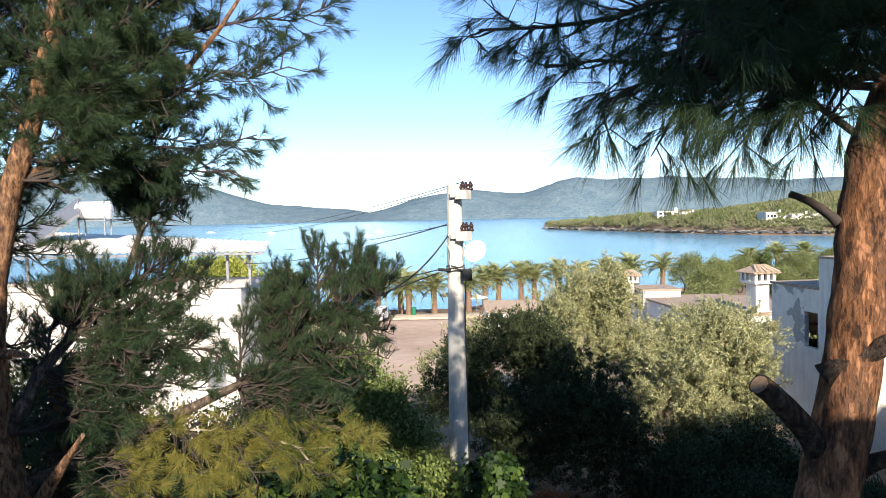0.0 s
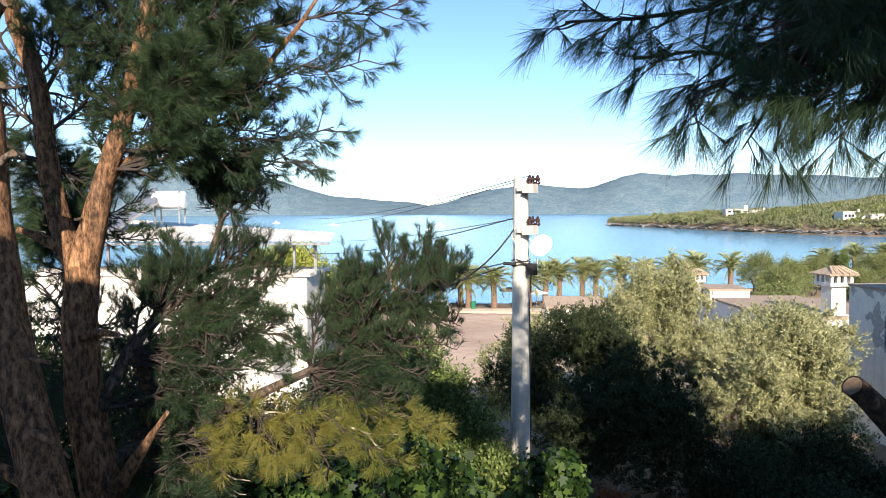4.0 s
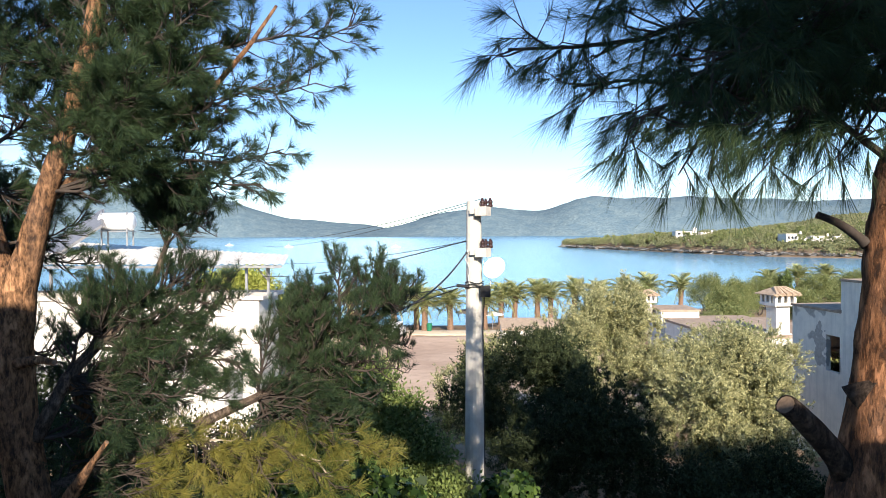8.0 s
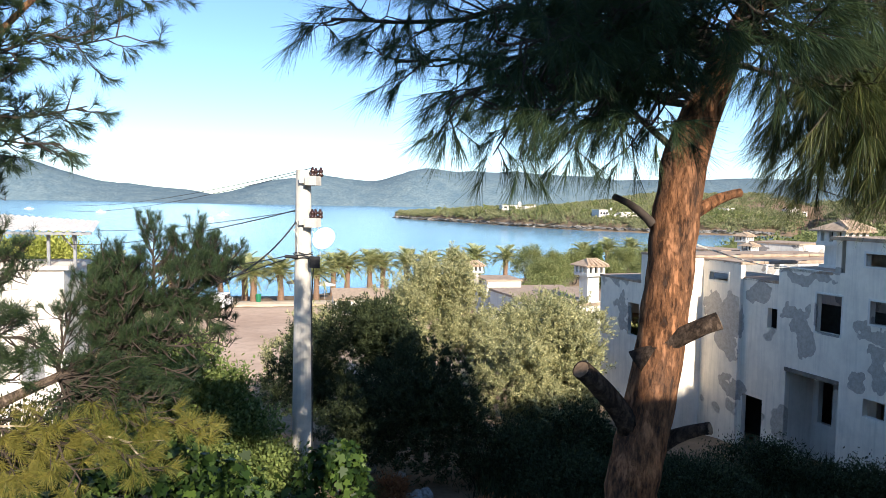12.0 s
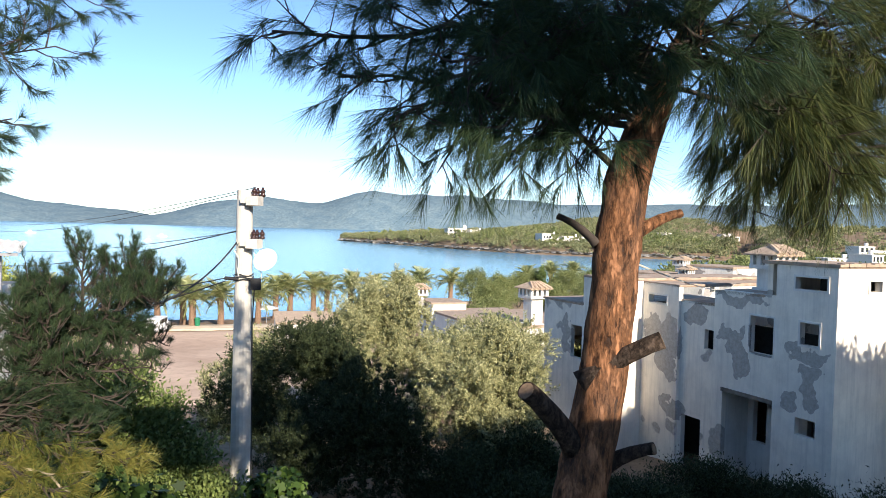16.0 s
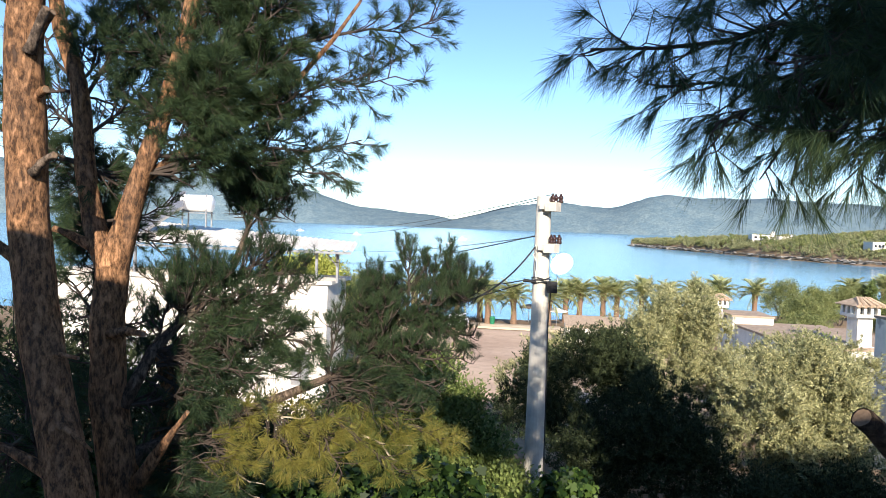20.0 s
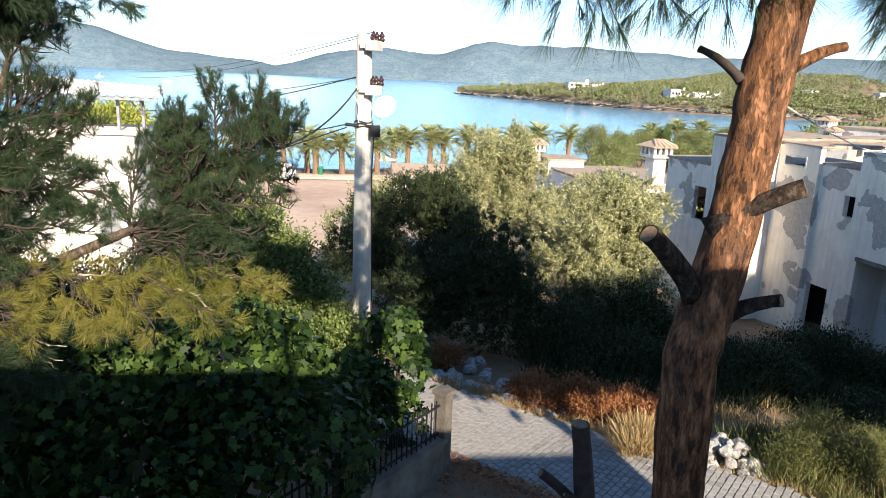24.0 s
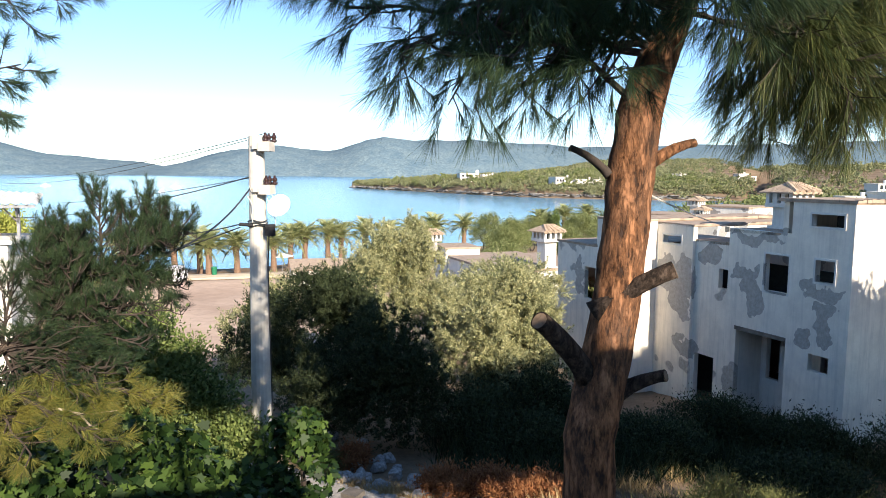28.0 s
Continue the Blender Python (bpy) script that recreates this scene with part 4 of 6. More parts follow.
# boughs: start height on the stem (index), tip
for k, (s, tip, tw, cnt) in enumerate([
    (9, (-1.82, 0.3, 7.71), 30, 46), (8, (-1.5, 0.2, 7.5), 20, 40), (8, (-1.25, 0.0, 7.27), 22, 42), (8, (-1.02, -0.1, 7.08), 22, 42),
    (7, (-0.72, -0.3, 7.0), 20, 44), (8, (-0.40, -0.1, 7.12), 22, 46), (8, (-0.1, 0.1, 7.14), 16, 46),
    (9, (-1.3, 0.3, 8.05), 30, 46), (10, (-0.6, 0.2, 8.1), 32, 48), (9, (-0.5, -0.3, 7.6), 30, 48), (9, (-0.9, 0.5, 7.7), 30, 48), 
    (9, (0.3, -0.65, 7.72), 26, 46), (10, (0.72, -0.8, 8.0), 26, 46), (10, (0.45, -0.9, 8.35), 26, 46), (9, (0.55, -0.6, 7.55), 20, 44),
    (10, (0.0, 0.6, 7.9), 30, 46), (9, (-0.15, -0.35, 7.35), 26, 46),
    (9, (1.45, -0.4, 7.0), 30, 48), (9, (1.8, -0.4, 7.05), 30, 46),
    (10, (2.1, -0.5, 7.45), 28, 44), (10, (2.55, -0.7, 7.8), 26, 40), (11, (2.35, -0.6, 8.2), 30, 44), (10, (1.6, -0.4, 7.7), 30, 46),
    (11, (-0.2, 0.2, 8.8), 32, 46), (12, (2.2, 0.0, 9.0), 30, 44), (12, (0.4, -0.4, 9.4), 30, 44),
]):
    a, b = Vector(stem[s]), Vector(tip)
    b.z += 0.42 if b.z < 7.4 and -0.9 < b.x < 0.3 else 0.2 if b.z < 7.75 and -1.1 < b.x < 0.3 else 0.06
    b = a + (b - a) * (1 - 0.2 / (b - a).length)
    # boughs on the sunny side get the lighter, sunlit needle colour
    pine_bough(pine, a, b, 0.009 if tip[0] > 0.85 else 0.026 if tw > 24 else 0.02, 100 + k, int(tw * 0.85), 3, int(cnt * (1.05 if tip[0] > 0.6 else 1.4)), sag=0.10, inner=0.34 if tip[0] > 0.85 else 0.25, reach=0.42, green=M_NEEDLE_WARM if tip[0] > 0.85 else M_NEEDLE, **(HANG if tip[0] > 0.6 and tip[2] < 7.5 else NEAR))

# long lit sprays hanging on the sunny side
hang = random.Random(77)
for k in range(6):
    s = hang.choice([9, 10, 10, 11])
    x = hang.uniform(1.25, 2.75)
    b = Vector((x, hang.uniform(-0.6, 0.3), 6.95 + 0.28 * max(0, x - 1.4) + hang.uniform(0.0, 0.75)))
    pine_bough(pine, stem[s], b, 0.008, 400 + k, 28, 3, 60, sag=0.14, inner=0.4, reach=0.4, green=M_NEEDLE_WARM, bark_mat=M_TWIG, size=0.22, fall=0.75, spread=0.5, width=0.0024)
for k in range(2):
    s = hang.choice([8, 9, 10])
    b = Vector((hang.uniform(-1.2, 0.5), hang.uniform(-0.4, 0.5), hang.uniform(7.5, 8.3)))
    pine_bough(pine, stem[s], b, 0.02, 430 + k, 26, 3, 56, sag=0.1, inner=0.3, reach=0.4, green=M_NEEDLE, **NEAR)

# the top of the tree, above the picture: unseen, thickened to shade the olives
for k, tip in enumerate([(2.2, 0.6, 10.0), (4.6, 0.9, 10.6), (4.2, 0.9, 9.5), (3.0, 0.6, 9.4), (3.0, 0.9, 11.1), (0.8, 0.7, 10.2), (-1.2, 0.8, 9.6), (2.4, 1.0, 10.6)]):
    pine_bough(pine, (0.85, 0.2, 9.2 if k % 2 else 8.8), tip, 0.03, 170 + k, 30, 3, 46, size=0.22, width=0.013, sag=0.2, inner=0.2, reach=0.75, green=M_NEEDLE)

# ---- the pine with three stems ----
left_pine = thing("pine_tree", pose(-3.2, 6.0, 7.2), "many-stemmed pine with grey-orange bark and long low branches", "pine tree", "pines")
LO = Vector((-3.2, 6.0, 7.2))


def rel(*p):
    return tuple(Vector(p) - LO)


part("trunk", bark_trunk([rel(-2.75, 5.3, 7.0), rel(-2.9, 5.2, 10.5), rel(-2.96, 5.2, 11.73), rel(-3.13, 5.2, 12.48), rel(-3.29, 5.2, 13.23), rel(-3.38, 5.2, 13.99), rel(-3.42, 5.2, 14.69), rel(-3.45, 5.2, 15.39), rel(-3.44, 5.2, 15.85), rel(-3.4, 5.3, 17.6)], [0.22, 0.19, 0.185, 0.17, 0.165, 0.16, 0.16, 0.145, 0.14, 0.08], 5.0), M_BARK_L, left_pine, smooth=True)
part("trunk", bark_trunk([rel(-3.0, 6.1, 7.0), rel(-3.08, 6.2, 10.2), rel(-3.12, 6.2, 11.32), rel(-3.28, 6.2, 12.32), rel(-3.3, 6.2, 13.11), rel(-3.25, 6.2, 13.61), rel(-3.1, 6.2, 14.1), rel(-2.98, 6.2, 14.5), rel(-2.76, 6.2, 15.1), rel(-2.55, 6.2, 15.85), rel(-2.3, 6.3, 17.4)], [0.23, 0.2, 0.19, 0.17, 0.16, 0.15, 0.11, 0.095, 0.085, 0.08, 0.04], 8.0), M_BARK_L, left_pine, smooth=True)
part("trunk", bark_trunk([rel(-3.27, 6.2, 13.5), rel(-3.46, 6.2, 13.99), rel(-3.57, 6.2, 14.59), rel(-3.64, 6.2, 15.36), rel(-3.85, 6.2, 15.9), rel(-4.1, 6.2, 17.2)], [0.13, 0.105, 0.095, 0.085, 0.075, 0.04], 11.0), M_BARK_L, left_pine, smooth=True)
part("trunk", bark_trunk([rel(-3.35, 6.5, 7.0), rel(-3.2, 6.5, 10.0), rel(-2.95, 6.6, 11.6), rel(-2.8, 6.6, 12.2), rel(-2.93, 6.5, 12.76)], [0.18, 0.15, 0.12, 0.10, 0.06], 14.0), M_BARK_L, left_pine, smooth=True)
for a, b, r0, r1 in (((-3.36, 5.2, 15.5), (-3.12, 5.1, 15.72), 0.04, 0.03), ((-3.36, 5.2, 15.0), (-3.17, 5.1, 15.1), 0.035, 0.03), ((-3.36, 5.2, 14.45), (-3.05, 5.05, 14.55), 0.035, 0.022), ((-3.4, 6.15, 13.75), (-3.75, 6.0, 13.95), 0.05, 0.03), ((-3.3, 5.15, 13.6), (-3.75, 5.0, 13.95), 0.05, 0.03), ((-3.28, 5.15, 12.9), (-2.85, 5.1, 12.92), 0.03, 0.016), ((-3.2, 6.1, 12.95), (-2.75, 5.9, 13.0), 0.045, 0.03), ((-3.1, 5.1, 12.4), (-2.65, 5.0, 12.2), 0.03, 0.012), ((-3.0, 5.1, 11.9), (-3.6, 4.9, 12.3), 0.05, 0.02), ((-2.9, 6.1, 11.5), (-2.3, 5.9, 12.3), 0.06, 0.02)):
    stub(left_pine, rel(*a), rel(*b), r0, r1, M_BARK_L, "broken grey branch stub")
low_arm = [rel(-3.2, 6.1, 11.2), rel(-3.01, 6.3, 11.75), rel(-2.6, 6.6, 11.86), rel(-2.18, 6.9, 12.04), rel(-1.4, 7.4, 12.35), rel(-1.05, 7.8, 12.55), rel(-0.66, 8.2, 12.99), rel(-0.3, 8.45, 13.3)]
part("limb", Mesh().tube(low_arm, [0.085, 0.075, 0.062, 0.055, 0.046, 0.04, 0.028, 0.014], 9, 0.1, random.Random(4)), M_LIMB, left_pine, "long low grey limb", smooth=True)
up_arm = [rel(-2.98, 6.25, 14.45), rel(-2.68, 6.35, 14.72), rel(-2.31, 6.4, 14.89), rel(-1.94, 6.4, 15.12), rel(-1.55, 6.4, 15.42), rel(-1.16, 6.4, 15.86), rel(-0.9, 6.4, 16.23)]
part("limb", Mesh().tube(up_arm, [0.055, 0.045, 0.038, 0.032, 0.027, 0.022, 0.014], 9, 0.1, random.Random(6)), M_BARK_L, left_pine, "long rising orange-brown limb", smooth=True)
for a, b, r in (((-3.27, 5.1, 14.42), (-3.0, 4.98, 14.56), 0.035), ((-3.32, 5.1, 15.4), (-3.1, 5.0, 15.72), 0.04)):
    stub(left_pine, rel(*a), rel(*b), r, r * 0.8, M_LIMB, "grey sawn-off limb")
mid_arm = [rel(-3.13, 6.2, 12.22), rel(-2.93, 6.4, 12.76), rel(-2.69, 6.6, 13.09), rel(-2.36, 6.8, 13.43), rel(-2.23, 6.9, 13.85), rel(-2.12, 7.0, 14.3)]
part("limb", Mesh().tube(mid_arm, [0.07, 0.06, 0.05, 0.04, 0.03, 0.012], 8, 0.1, random.Random(5)), M_LIMB, left_pine, smooth=True)
for k, (a, b, tw, cnt, lift, mat, rch) in enumerate([
    # upright candles at the end of the low limb
    ((-0.66, 8.2, 12.99), (-0.64, 8.2, 13.75), 20, 40, 0.75, M_NEEDLE, 0.36), ((-0.66, 8.2, 12.99), (-0.15, 8.4, 13.66), 22, 40, 0.7, M_NEEDLE, 0.36), ((-0.5, 8.3, 13.1), (0.2, 8.5, 13.42), 20, 38, 0.6, M_NEEDLE, 0.34),
    ((-1.05, 7.8, 12.55), (-1.1, 8.0, 13.35), 20, 38, 0.7, M_NEEDLE, 0.38), ((-1.4, 7.4, 12.35), (-1.42, 7.8, 12.98), 18, 36, 0.5, M_NEEDLE, 0.38), ((-1.05, 7.8, 12.55), (-0.5, 7.9, 12.75), 22, 38, 0.4, M_NEEDLE, 0.4), ((-1.4, 7.4, 12.35), (-0.6, 7.7, 12.35), 22, 38, 0.3, M_NEEDLE, 0.42), ((-0.66, 8.2, 12.99), (-0.1, 8.0, 12.85), 20, 36, 0.3, M_NEEDLE, 0.36), ((-0.9, 8.0, 12.7), (-0.85, 8.0, 13.3), 20, 36, 0.6, M_NEEDLE, 0.36),
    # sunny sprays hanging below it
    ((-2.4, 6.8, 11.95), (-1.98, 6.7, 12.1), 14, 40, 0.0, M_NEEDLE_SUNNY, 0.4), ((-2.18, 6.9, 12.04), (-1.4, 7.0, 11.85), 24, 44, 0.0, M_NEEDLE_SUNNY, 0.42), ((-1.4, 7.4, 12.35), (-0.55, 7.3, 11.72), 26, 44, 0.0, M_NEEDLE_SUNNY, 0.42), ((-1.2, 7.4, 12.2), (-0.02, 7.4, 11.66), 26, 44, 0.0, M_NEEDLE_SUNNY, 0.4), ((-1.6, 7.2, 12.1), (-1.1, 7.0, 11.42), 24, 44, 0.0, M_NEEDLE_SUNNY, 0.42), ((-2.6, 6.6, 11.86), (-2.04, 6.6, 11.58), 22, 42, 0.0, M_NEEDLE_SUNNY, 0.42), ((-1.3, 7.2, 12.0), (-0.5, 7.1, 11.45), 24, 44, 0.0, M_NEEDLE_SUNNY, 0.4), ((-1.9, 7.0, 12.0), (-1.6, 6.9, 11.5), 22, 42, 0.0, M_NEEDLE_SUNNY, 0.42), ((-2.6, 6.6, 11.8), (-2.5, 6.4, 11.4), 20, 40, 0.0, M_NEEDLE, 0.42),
    # the feathery middle
    ((-2.23, 6.9, 13.85), (-2.09, 7.0, 14.42), 16, 40, 0.25, M_NEEDLE, 0.34), ((-2.36, 6.8, 13.43), (-1.95, 7.1, 13.7), 18, 34, 0.5, M_NEEDLE, 0.4), ((-2.5, 6.7, 13.2), (-1.8, 7.1, 13.3), 22, 34, 0.35, M_NEEDLE, 0.42), ((-2.69, 6.6, 13.0), (-1.75, 7.1, 12.85), 22, 30, 0.2, M_NEEDLE, 0.42), ((-2.69, 6.6, 13.09), (-2.4, 6.6, 13.5), 18, 34, 0.5, M_NEEDLE, 0.38), ((-2.93, 6.4, 12.76), (-2.35, 6.6, 12.8), 20, 28, 0.1, M_NEEDLE, 0.4), ((-2.9, 6.4, 12.6), (-2.2, 6.7, 12.45), 20, 24, 0.0, M_NEEDLE, 0.4), ((-2.93, 6.4, 12.76), (-2.75, 6.4, 13.4), 16, 32, 0.5, M_NEEDLE, 0.36), ((-2.69, 6.6, 13.0), (-2.95, 6.6, 13.5), 16, 32, 0.5, M_NEEDLE, 0.36),
    # the upper crown
    ((-2.98, 6.2, 14.5), (-1.6, 6.6, 15.15), 28, 44, 0.15, M_NEEDLE, 0.5), ((-2.98, 6.2, 14.5), (-0.95, 6.8, 14.95), 30, 34, 0.1, M_NEEDLE, 0.42), ((-2.9, 6.2, 14.7), (-1.15, 6.7, 14.6), 26, 34, 0.1, M_NEEDLE, 0.4), ((-2.76, 6.2, 15.1), (-0.62, 6.8, 15.6), 34, 44, 0.15, M_NEEDLE, 0.5), ((-2.65, 6.2, 15.5), (-0.25, 6.9, 16.2), 36, 44, 0.2, M_NEEDLE, 0.5), ((-2.55, 6.2, 15.85), (-1.07, 6.6, 16.5), 34, 44, 0.2, M_NEEDLE, 0.52), ((-2.55, 6.2, 15.85), (-1.97, 6.4, 16.6), 34, 44, 0.2, M_NEEDLE, 0.52), ((-2.76, 6.2, 15.1), (-1.5, 6.2, 15.6), 34, 46, 0.1, M_NEEDLE, 0.52), ((-2.8, 6.2, 15.0), (-2.0, 5.9, 15.3), 32, 46, 0.1, M_NEEDLE, 0.5), ((-2.9, 6.2, 14.7), (-2.1, 6.0, 15.0), 28, 44, 0.1, M_NEEDLE, 0.46), ((-2.7, 6.2, 15.3), (-2.1, 6.3, 15.9), 30, 46, 0.1, M_NEEDLE, 0.5), ((-3.57, 6.2, 14.8), (-3.0, 6.5, 15.5), 28, 40, 0.1, M_NEEDLE, 0.46), ((-3.6, 6.2, 15.2), (-3.02, 6.4, 16.2), 30, 42, 0.1, M_NEEDLE, 0.5), ((-3.44, 5.25, 15.8), (-3.0, 5.8, 16.5), 26, 42, 0.1, M_NEEDLE, 0.5), ((-3.6, 6.2, 14.9), (-4.2, 6.4, 15.2), 26, 40, 0.1, M_NEEDLE, 0.5), ((-3.5, 6.2, 14.3), (-4.0, 6.6, 14.6), 24, 40, 0.1, M_NEEDLE, 0.46), ((-3.57, 6.2, 14.59), (-3.3, 6.6, 14.3), 20, 38, 0.0, M_NEEDLE, 0.4), ((-3.46, 6.2, 13.99), (-3.85, 6.8, 13.8), 22, 38, 0.0, M_NEEDLE, 0.44), ((-2.55, 6.2, 15.9), (-2.9, 6.3, 16.9), 30, 42, 0.1, M_NEEDLE, 0.5), ((-2.4, 6.2, 16.5), (-1.3, 6.5, 17.2), 32, 42, 0.2, M_NEEDLE, 0.5), ((-2.4, 6.2, 16.5), (-0.6, 6.7, 16.9), 32, 42, 0.2, M_NEEDLE, 0.5),
    # more of the feathery middle
    ((-2.5, 6.7, 13.2), (-2.05, 6.9, 13.05), 22, 34, 0.2, M_NEEDLE, 0.4), ((-2.69, 6.6, 12.7), (-1.95, 7.0, 12.6), 24, 30, 0.1, M_NEEDLE, 0.42), ((-2.36, 6.8, 13.43), (-1.7, 7.2, 13.55), 20, 34, 0.4, M_NEEDLE, 0.38), ((-2.9, 6.4, 12.5), (-2.5, 6.6, 12.2), 22, 30, 0.0, M_NEEDLE, 0.42), ((-2.8, 6.5, 12.9), (-2.6, 6.7, 13.7), 20, 36, 0.5, M_NEEDLE, 0.38), ((-2.2, 6.9, 12.9), (-1.55, 7.2, 12.75), 20, 30, 0.2, M_NEEDLE, 0.38), ((-2.5, 6.7, 12.6), (-1.7, 7.1, 12.4), 22, 30, 0.1, M_NEEDLE, 0.42),
    # dark low tangle on the shaded side
    ((-3.4, 5.2, 12.2), (-4.0, 5.6, 11.7), 22, 34, 0.0, M_NEEDLE, 0.5), ((-3.2, 5.2, 11.8), (-3.9, 5.7, 12.9), 24, 34, 0.0, M_NEEDLE, 0.5), ((-3.1, 6.2, 11.6), (-2.6, 6.8, 11.9), 24, 34, 0.0, M_NEEDLE, 0.48), ((-3.3, 6.2, 12.0), (-3.9, 7.2, 12.2), 24, 34, 0.0, M_NEEDLE, 0.5), ((-3.3, 6.3, 13.0), (-3.7, 7.3, 12.8), 24, 34, 0.1, M_NEEDLE, 0.5), ((-3.3, 6.3, 13.4), (-4.2, 7.0, 13.9), 24, 34, 0.1, M_NEEDLE, 0.5), ((-3.1, 6.2, 11.4), (-3.3, 7.2, 11.2), 24, 34, 0.0, M_NEEDLE, 0.5), ((-3.0, 6.2, 11.3), (-2.6, 6.3, 10.7), 24, 34, 0.0, M_NEEDLE, 0.5), ((-3.4, 6.3, 13.9), (-4.3, 7.2, 14.3), 24, 34, 0.1, M_NEEDLE, 0.5), ((-3.1, 5.3, 11.4), (-3.6, 5.9, 10.9), 24, 34, 0.0, M_NEEDLE, 0.5),
    ((-3.1, 5.2, 12.0), (-3.7, 5.8, 12.4), 20, 34, 0.0, M_NEEDLE, 0.45), ((-3.0, 6.2, 11.4), (-2.2, 6.2, 11.3), 22, 34, 0.0, M_NEEDLE, 0.45), ((-3.2, 6.2, 12.2), (-3.9, 6.6, 12.9), 20, 34, 0.0, M_NEEDLE, 0.45), ((-3.3, 6.2, 12.9), (-4.1, 6.7, 13.4), 20, 34, 0.0, M_NEEDLE, 0.45), ((-2.95, 6.6, 11.6), (-2.1, 7.0, 11.0), 22, 30, 0.0, M_NEEDLE, 0.45),
]):
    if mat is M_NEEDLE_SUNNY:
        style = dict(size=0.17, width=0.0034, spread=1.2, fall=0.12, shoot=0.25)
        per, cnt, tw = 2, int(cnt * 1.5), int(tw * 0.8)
    elif lift > 0.3:
        style = dict(size=0.078, width=0.0032, spread=1.05, fall=0.0, candle=0.62, shoot=0.6)
        rch, lift = rch * 1.25, lift * 0.4
        per, cnt, tw = 6, int(cnt * 0.95), tw + 4
    else:
        style = dict(size=0.125, width=0.004, spread=0.95, fall=0.15, shoot=0.9, tuft=0.2)
        per, cnt = 4, int(cnt * 1.45)
    pine_bough(left_pine, rel(*a), rel(*b), 0.02, 300 + k, tw, per, cnt, lift=lift, sag=0.02, inner=0.15, reach=rch, green=mat, **style)


def fill_boughs(count, seed, roots, x, y, z, cnt, rise):
    """Branchlets that crowd a part of the crown, growing from the nearest limb."""
    rng = random.Random(seed)
    for k in range(count):
        b = Vector((rng.uniform(*x), rng.uniform(*y), rng.uniform(*z)))
        a = min((Vector(r) for r in roots), key=lambda r: (r - b).length + max(0, r.z - b.z))
        if (b - a).length > 1.0:
            a = b + (a - b).normalized() * 1.0
        pine_bough(left_pine, rel(*a), rel(*b), 0.014, seed * 50 + k, 14, 4 + (seed == 15), cnt, lift=rise * 0.4, sag=-0.03, inner=0.2, reach=0.34, green=M_NEEDLE, size=0.072, width=0.0032, spread=1.0, fall=0.0, candle=0.7 if rise else 0.3, shoot=0.6)


low_roots = [p + LO for p in map(Vector, low_arm)]
mid_roots = [p + LO for p in map(Vector, mid_arm)]
up_roots = [(-2.98, 6.2, 14.5), (-2.76, 6.2, 15.1), (-2.6, 6.2, 15.6), (-3.57, 6.2, 14.6), (-3.64, 6.2, 15.3), (-3.46, 6.2, 14.0)]
fill_boughs(40, 15, up_roots, (-4.4, -1.3), (5.9, 7.2), (14.6, 16.6), 64, 0.0)
fill_boughs(10, 16, up_roots, (-4.4, -2.6), (6.5, 7.2), (13.8, 14.8), 46, 0.0)
fill_boughs(10, 17, [(-2.12, 7.0, 14.2), (-2.2, 6.95, 13.9)], (-2.6, -1.75), (6.8, 7.2), (14.1, 14.75), 46, 0.2)
fill_boughs(16, 11, mid_roots, (-3.0, -1.6), (6.3, 7.2), (12.6, 13.6), 32, 0.5)
fill_boughs(10, 12, mid_roots, (-2.7, -1.7), (6.3, 7.2), (12.2, 12.7), 26, 0.0)
fill_boughs(36, 13, low_roots, (-1.35, 0.25), (7.3, 8.4), (12.5, 13.65), 36, 0.5)
fill_boughs(17, 14, low_roots, (-1.5, -0.2), (7.2, 8.2), (11.9, 12.5), 36, 0.0)
dead = random.Random(21)
for k in range(60):
    a = Vector(rel(*[(-2.9, 6.4, 12.6), (-2.6, 6.6, 12.9), (-2.4, 6.8, 12.0), (-1.3, 7.3, 12.1), (-2.8, 6.3, 11.8)][k % 5])) + Vector((dead.uniform(-0.2, 0.2), dead.uniform(-0.1, 0.1), dead.uniform(-0.25, 0.25)))
    b = a + Vector((dead.uniform(0.2, 0.7), dead.uniform(-0.2, 0.3), dead.uniform(-0.3, 0.25)))
    m = Mesh().tube(curve(a, b, dead.uniform(-0.05, 0.06), 4, dead, 0.05), [0.009, 0.008, 0.007, 0.005, 0.003], 5)
    for f in range(3):
        p = a.lerp(b, dead.uniform(0.3, 0.9))
        m.tube([p, p + Vector((dead.uniform(0, 0.2), dead.uniform(-0.1, 0.1), dead.uniform(-0.12, 0.12)))], [0.004, 0.002], 4)
    part("dead_twig", m, M_TWIG, left_pine, "bare grey dead twig")

for k, (a, b) in enumerate((((-0.98, 7.3, 11.76), (-0.4, 7.25, 11.7)), ((-0.75, 7.3, 11.68), (-0.5, 7.2, 11.52)), ((-2.5, 7.2, 11.22), (-2.05, 7.1, 11.05)), ((-2.4, 7.2, 11.3), (-2.0, 7.1, 11.2)), ((-2.35, 7.2, 11.15), (-2.1, 7.1, 10.95)), ((-1.9, 7.0, 12.0), (-1.5, 7.0, 12.02)))):
    part("dead_twig", Mesh().tube(curve(rel(*a), rel(*b), -0.04, 5, random.Random(k), 0.05), [0.012, 0.011, 0.01, 0.008, 0.006, 0.003], 5), M_CANE, left_pine, "bleached bare dead twig")

# ---- olive trees ----
OL = "olive trees"


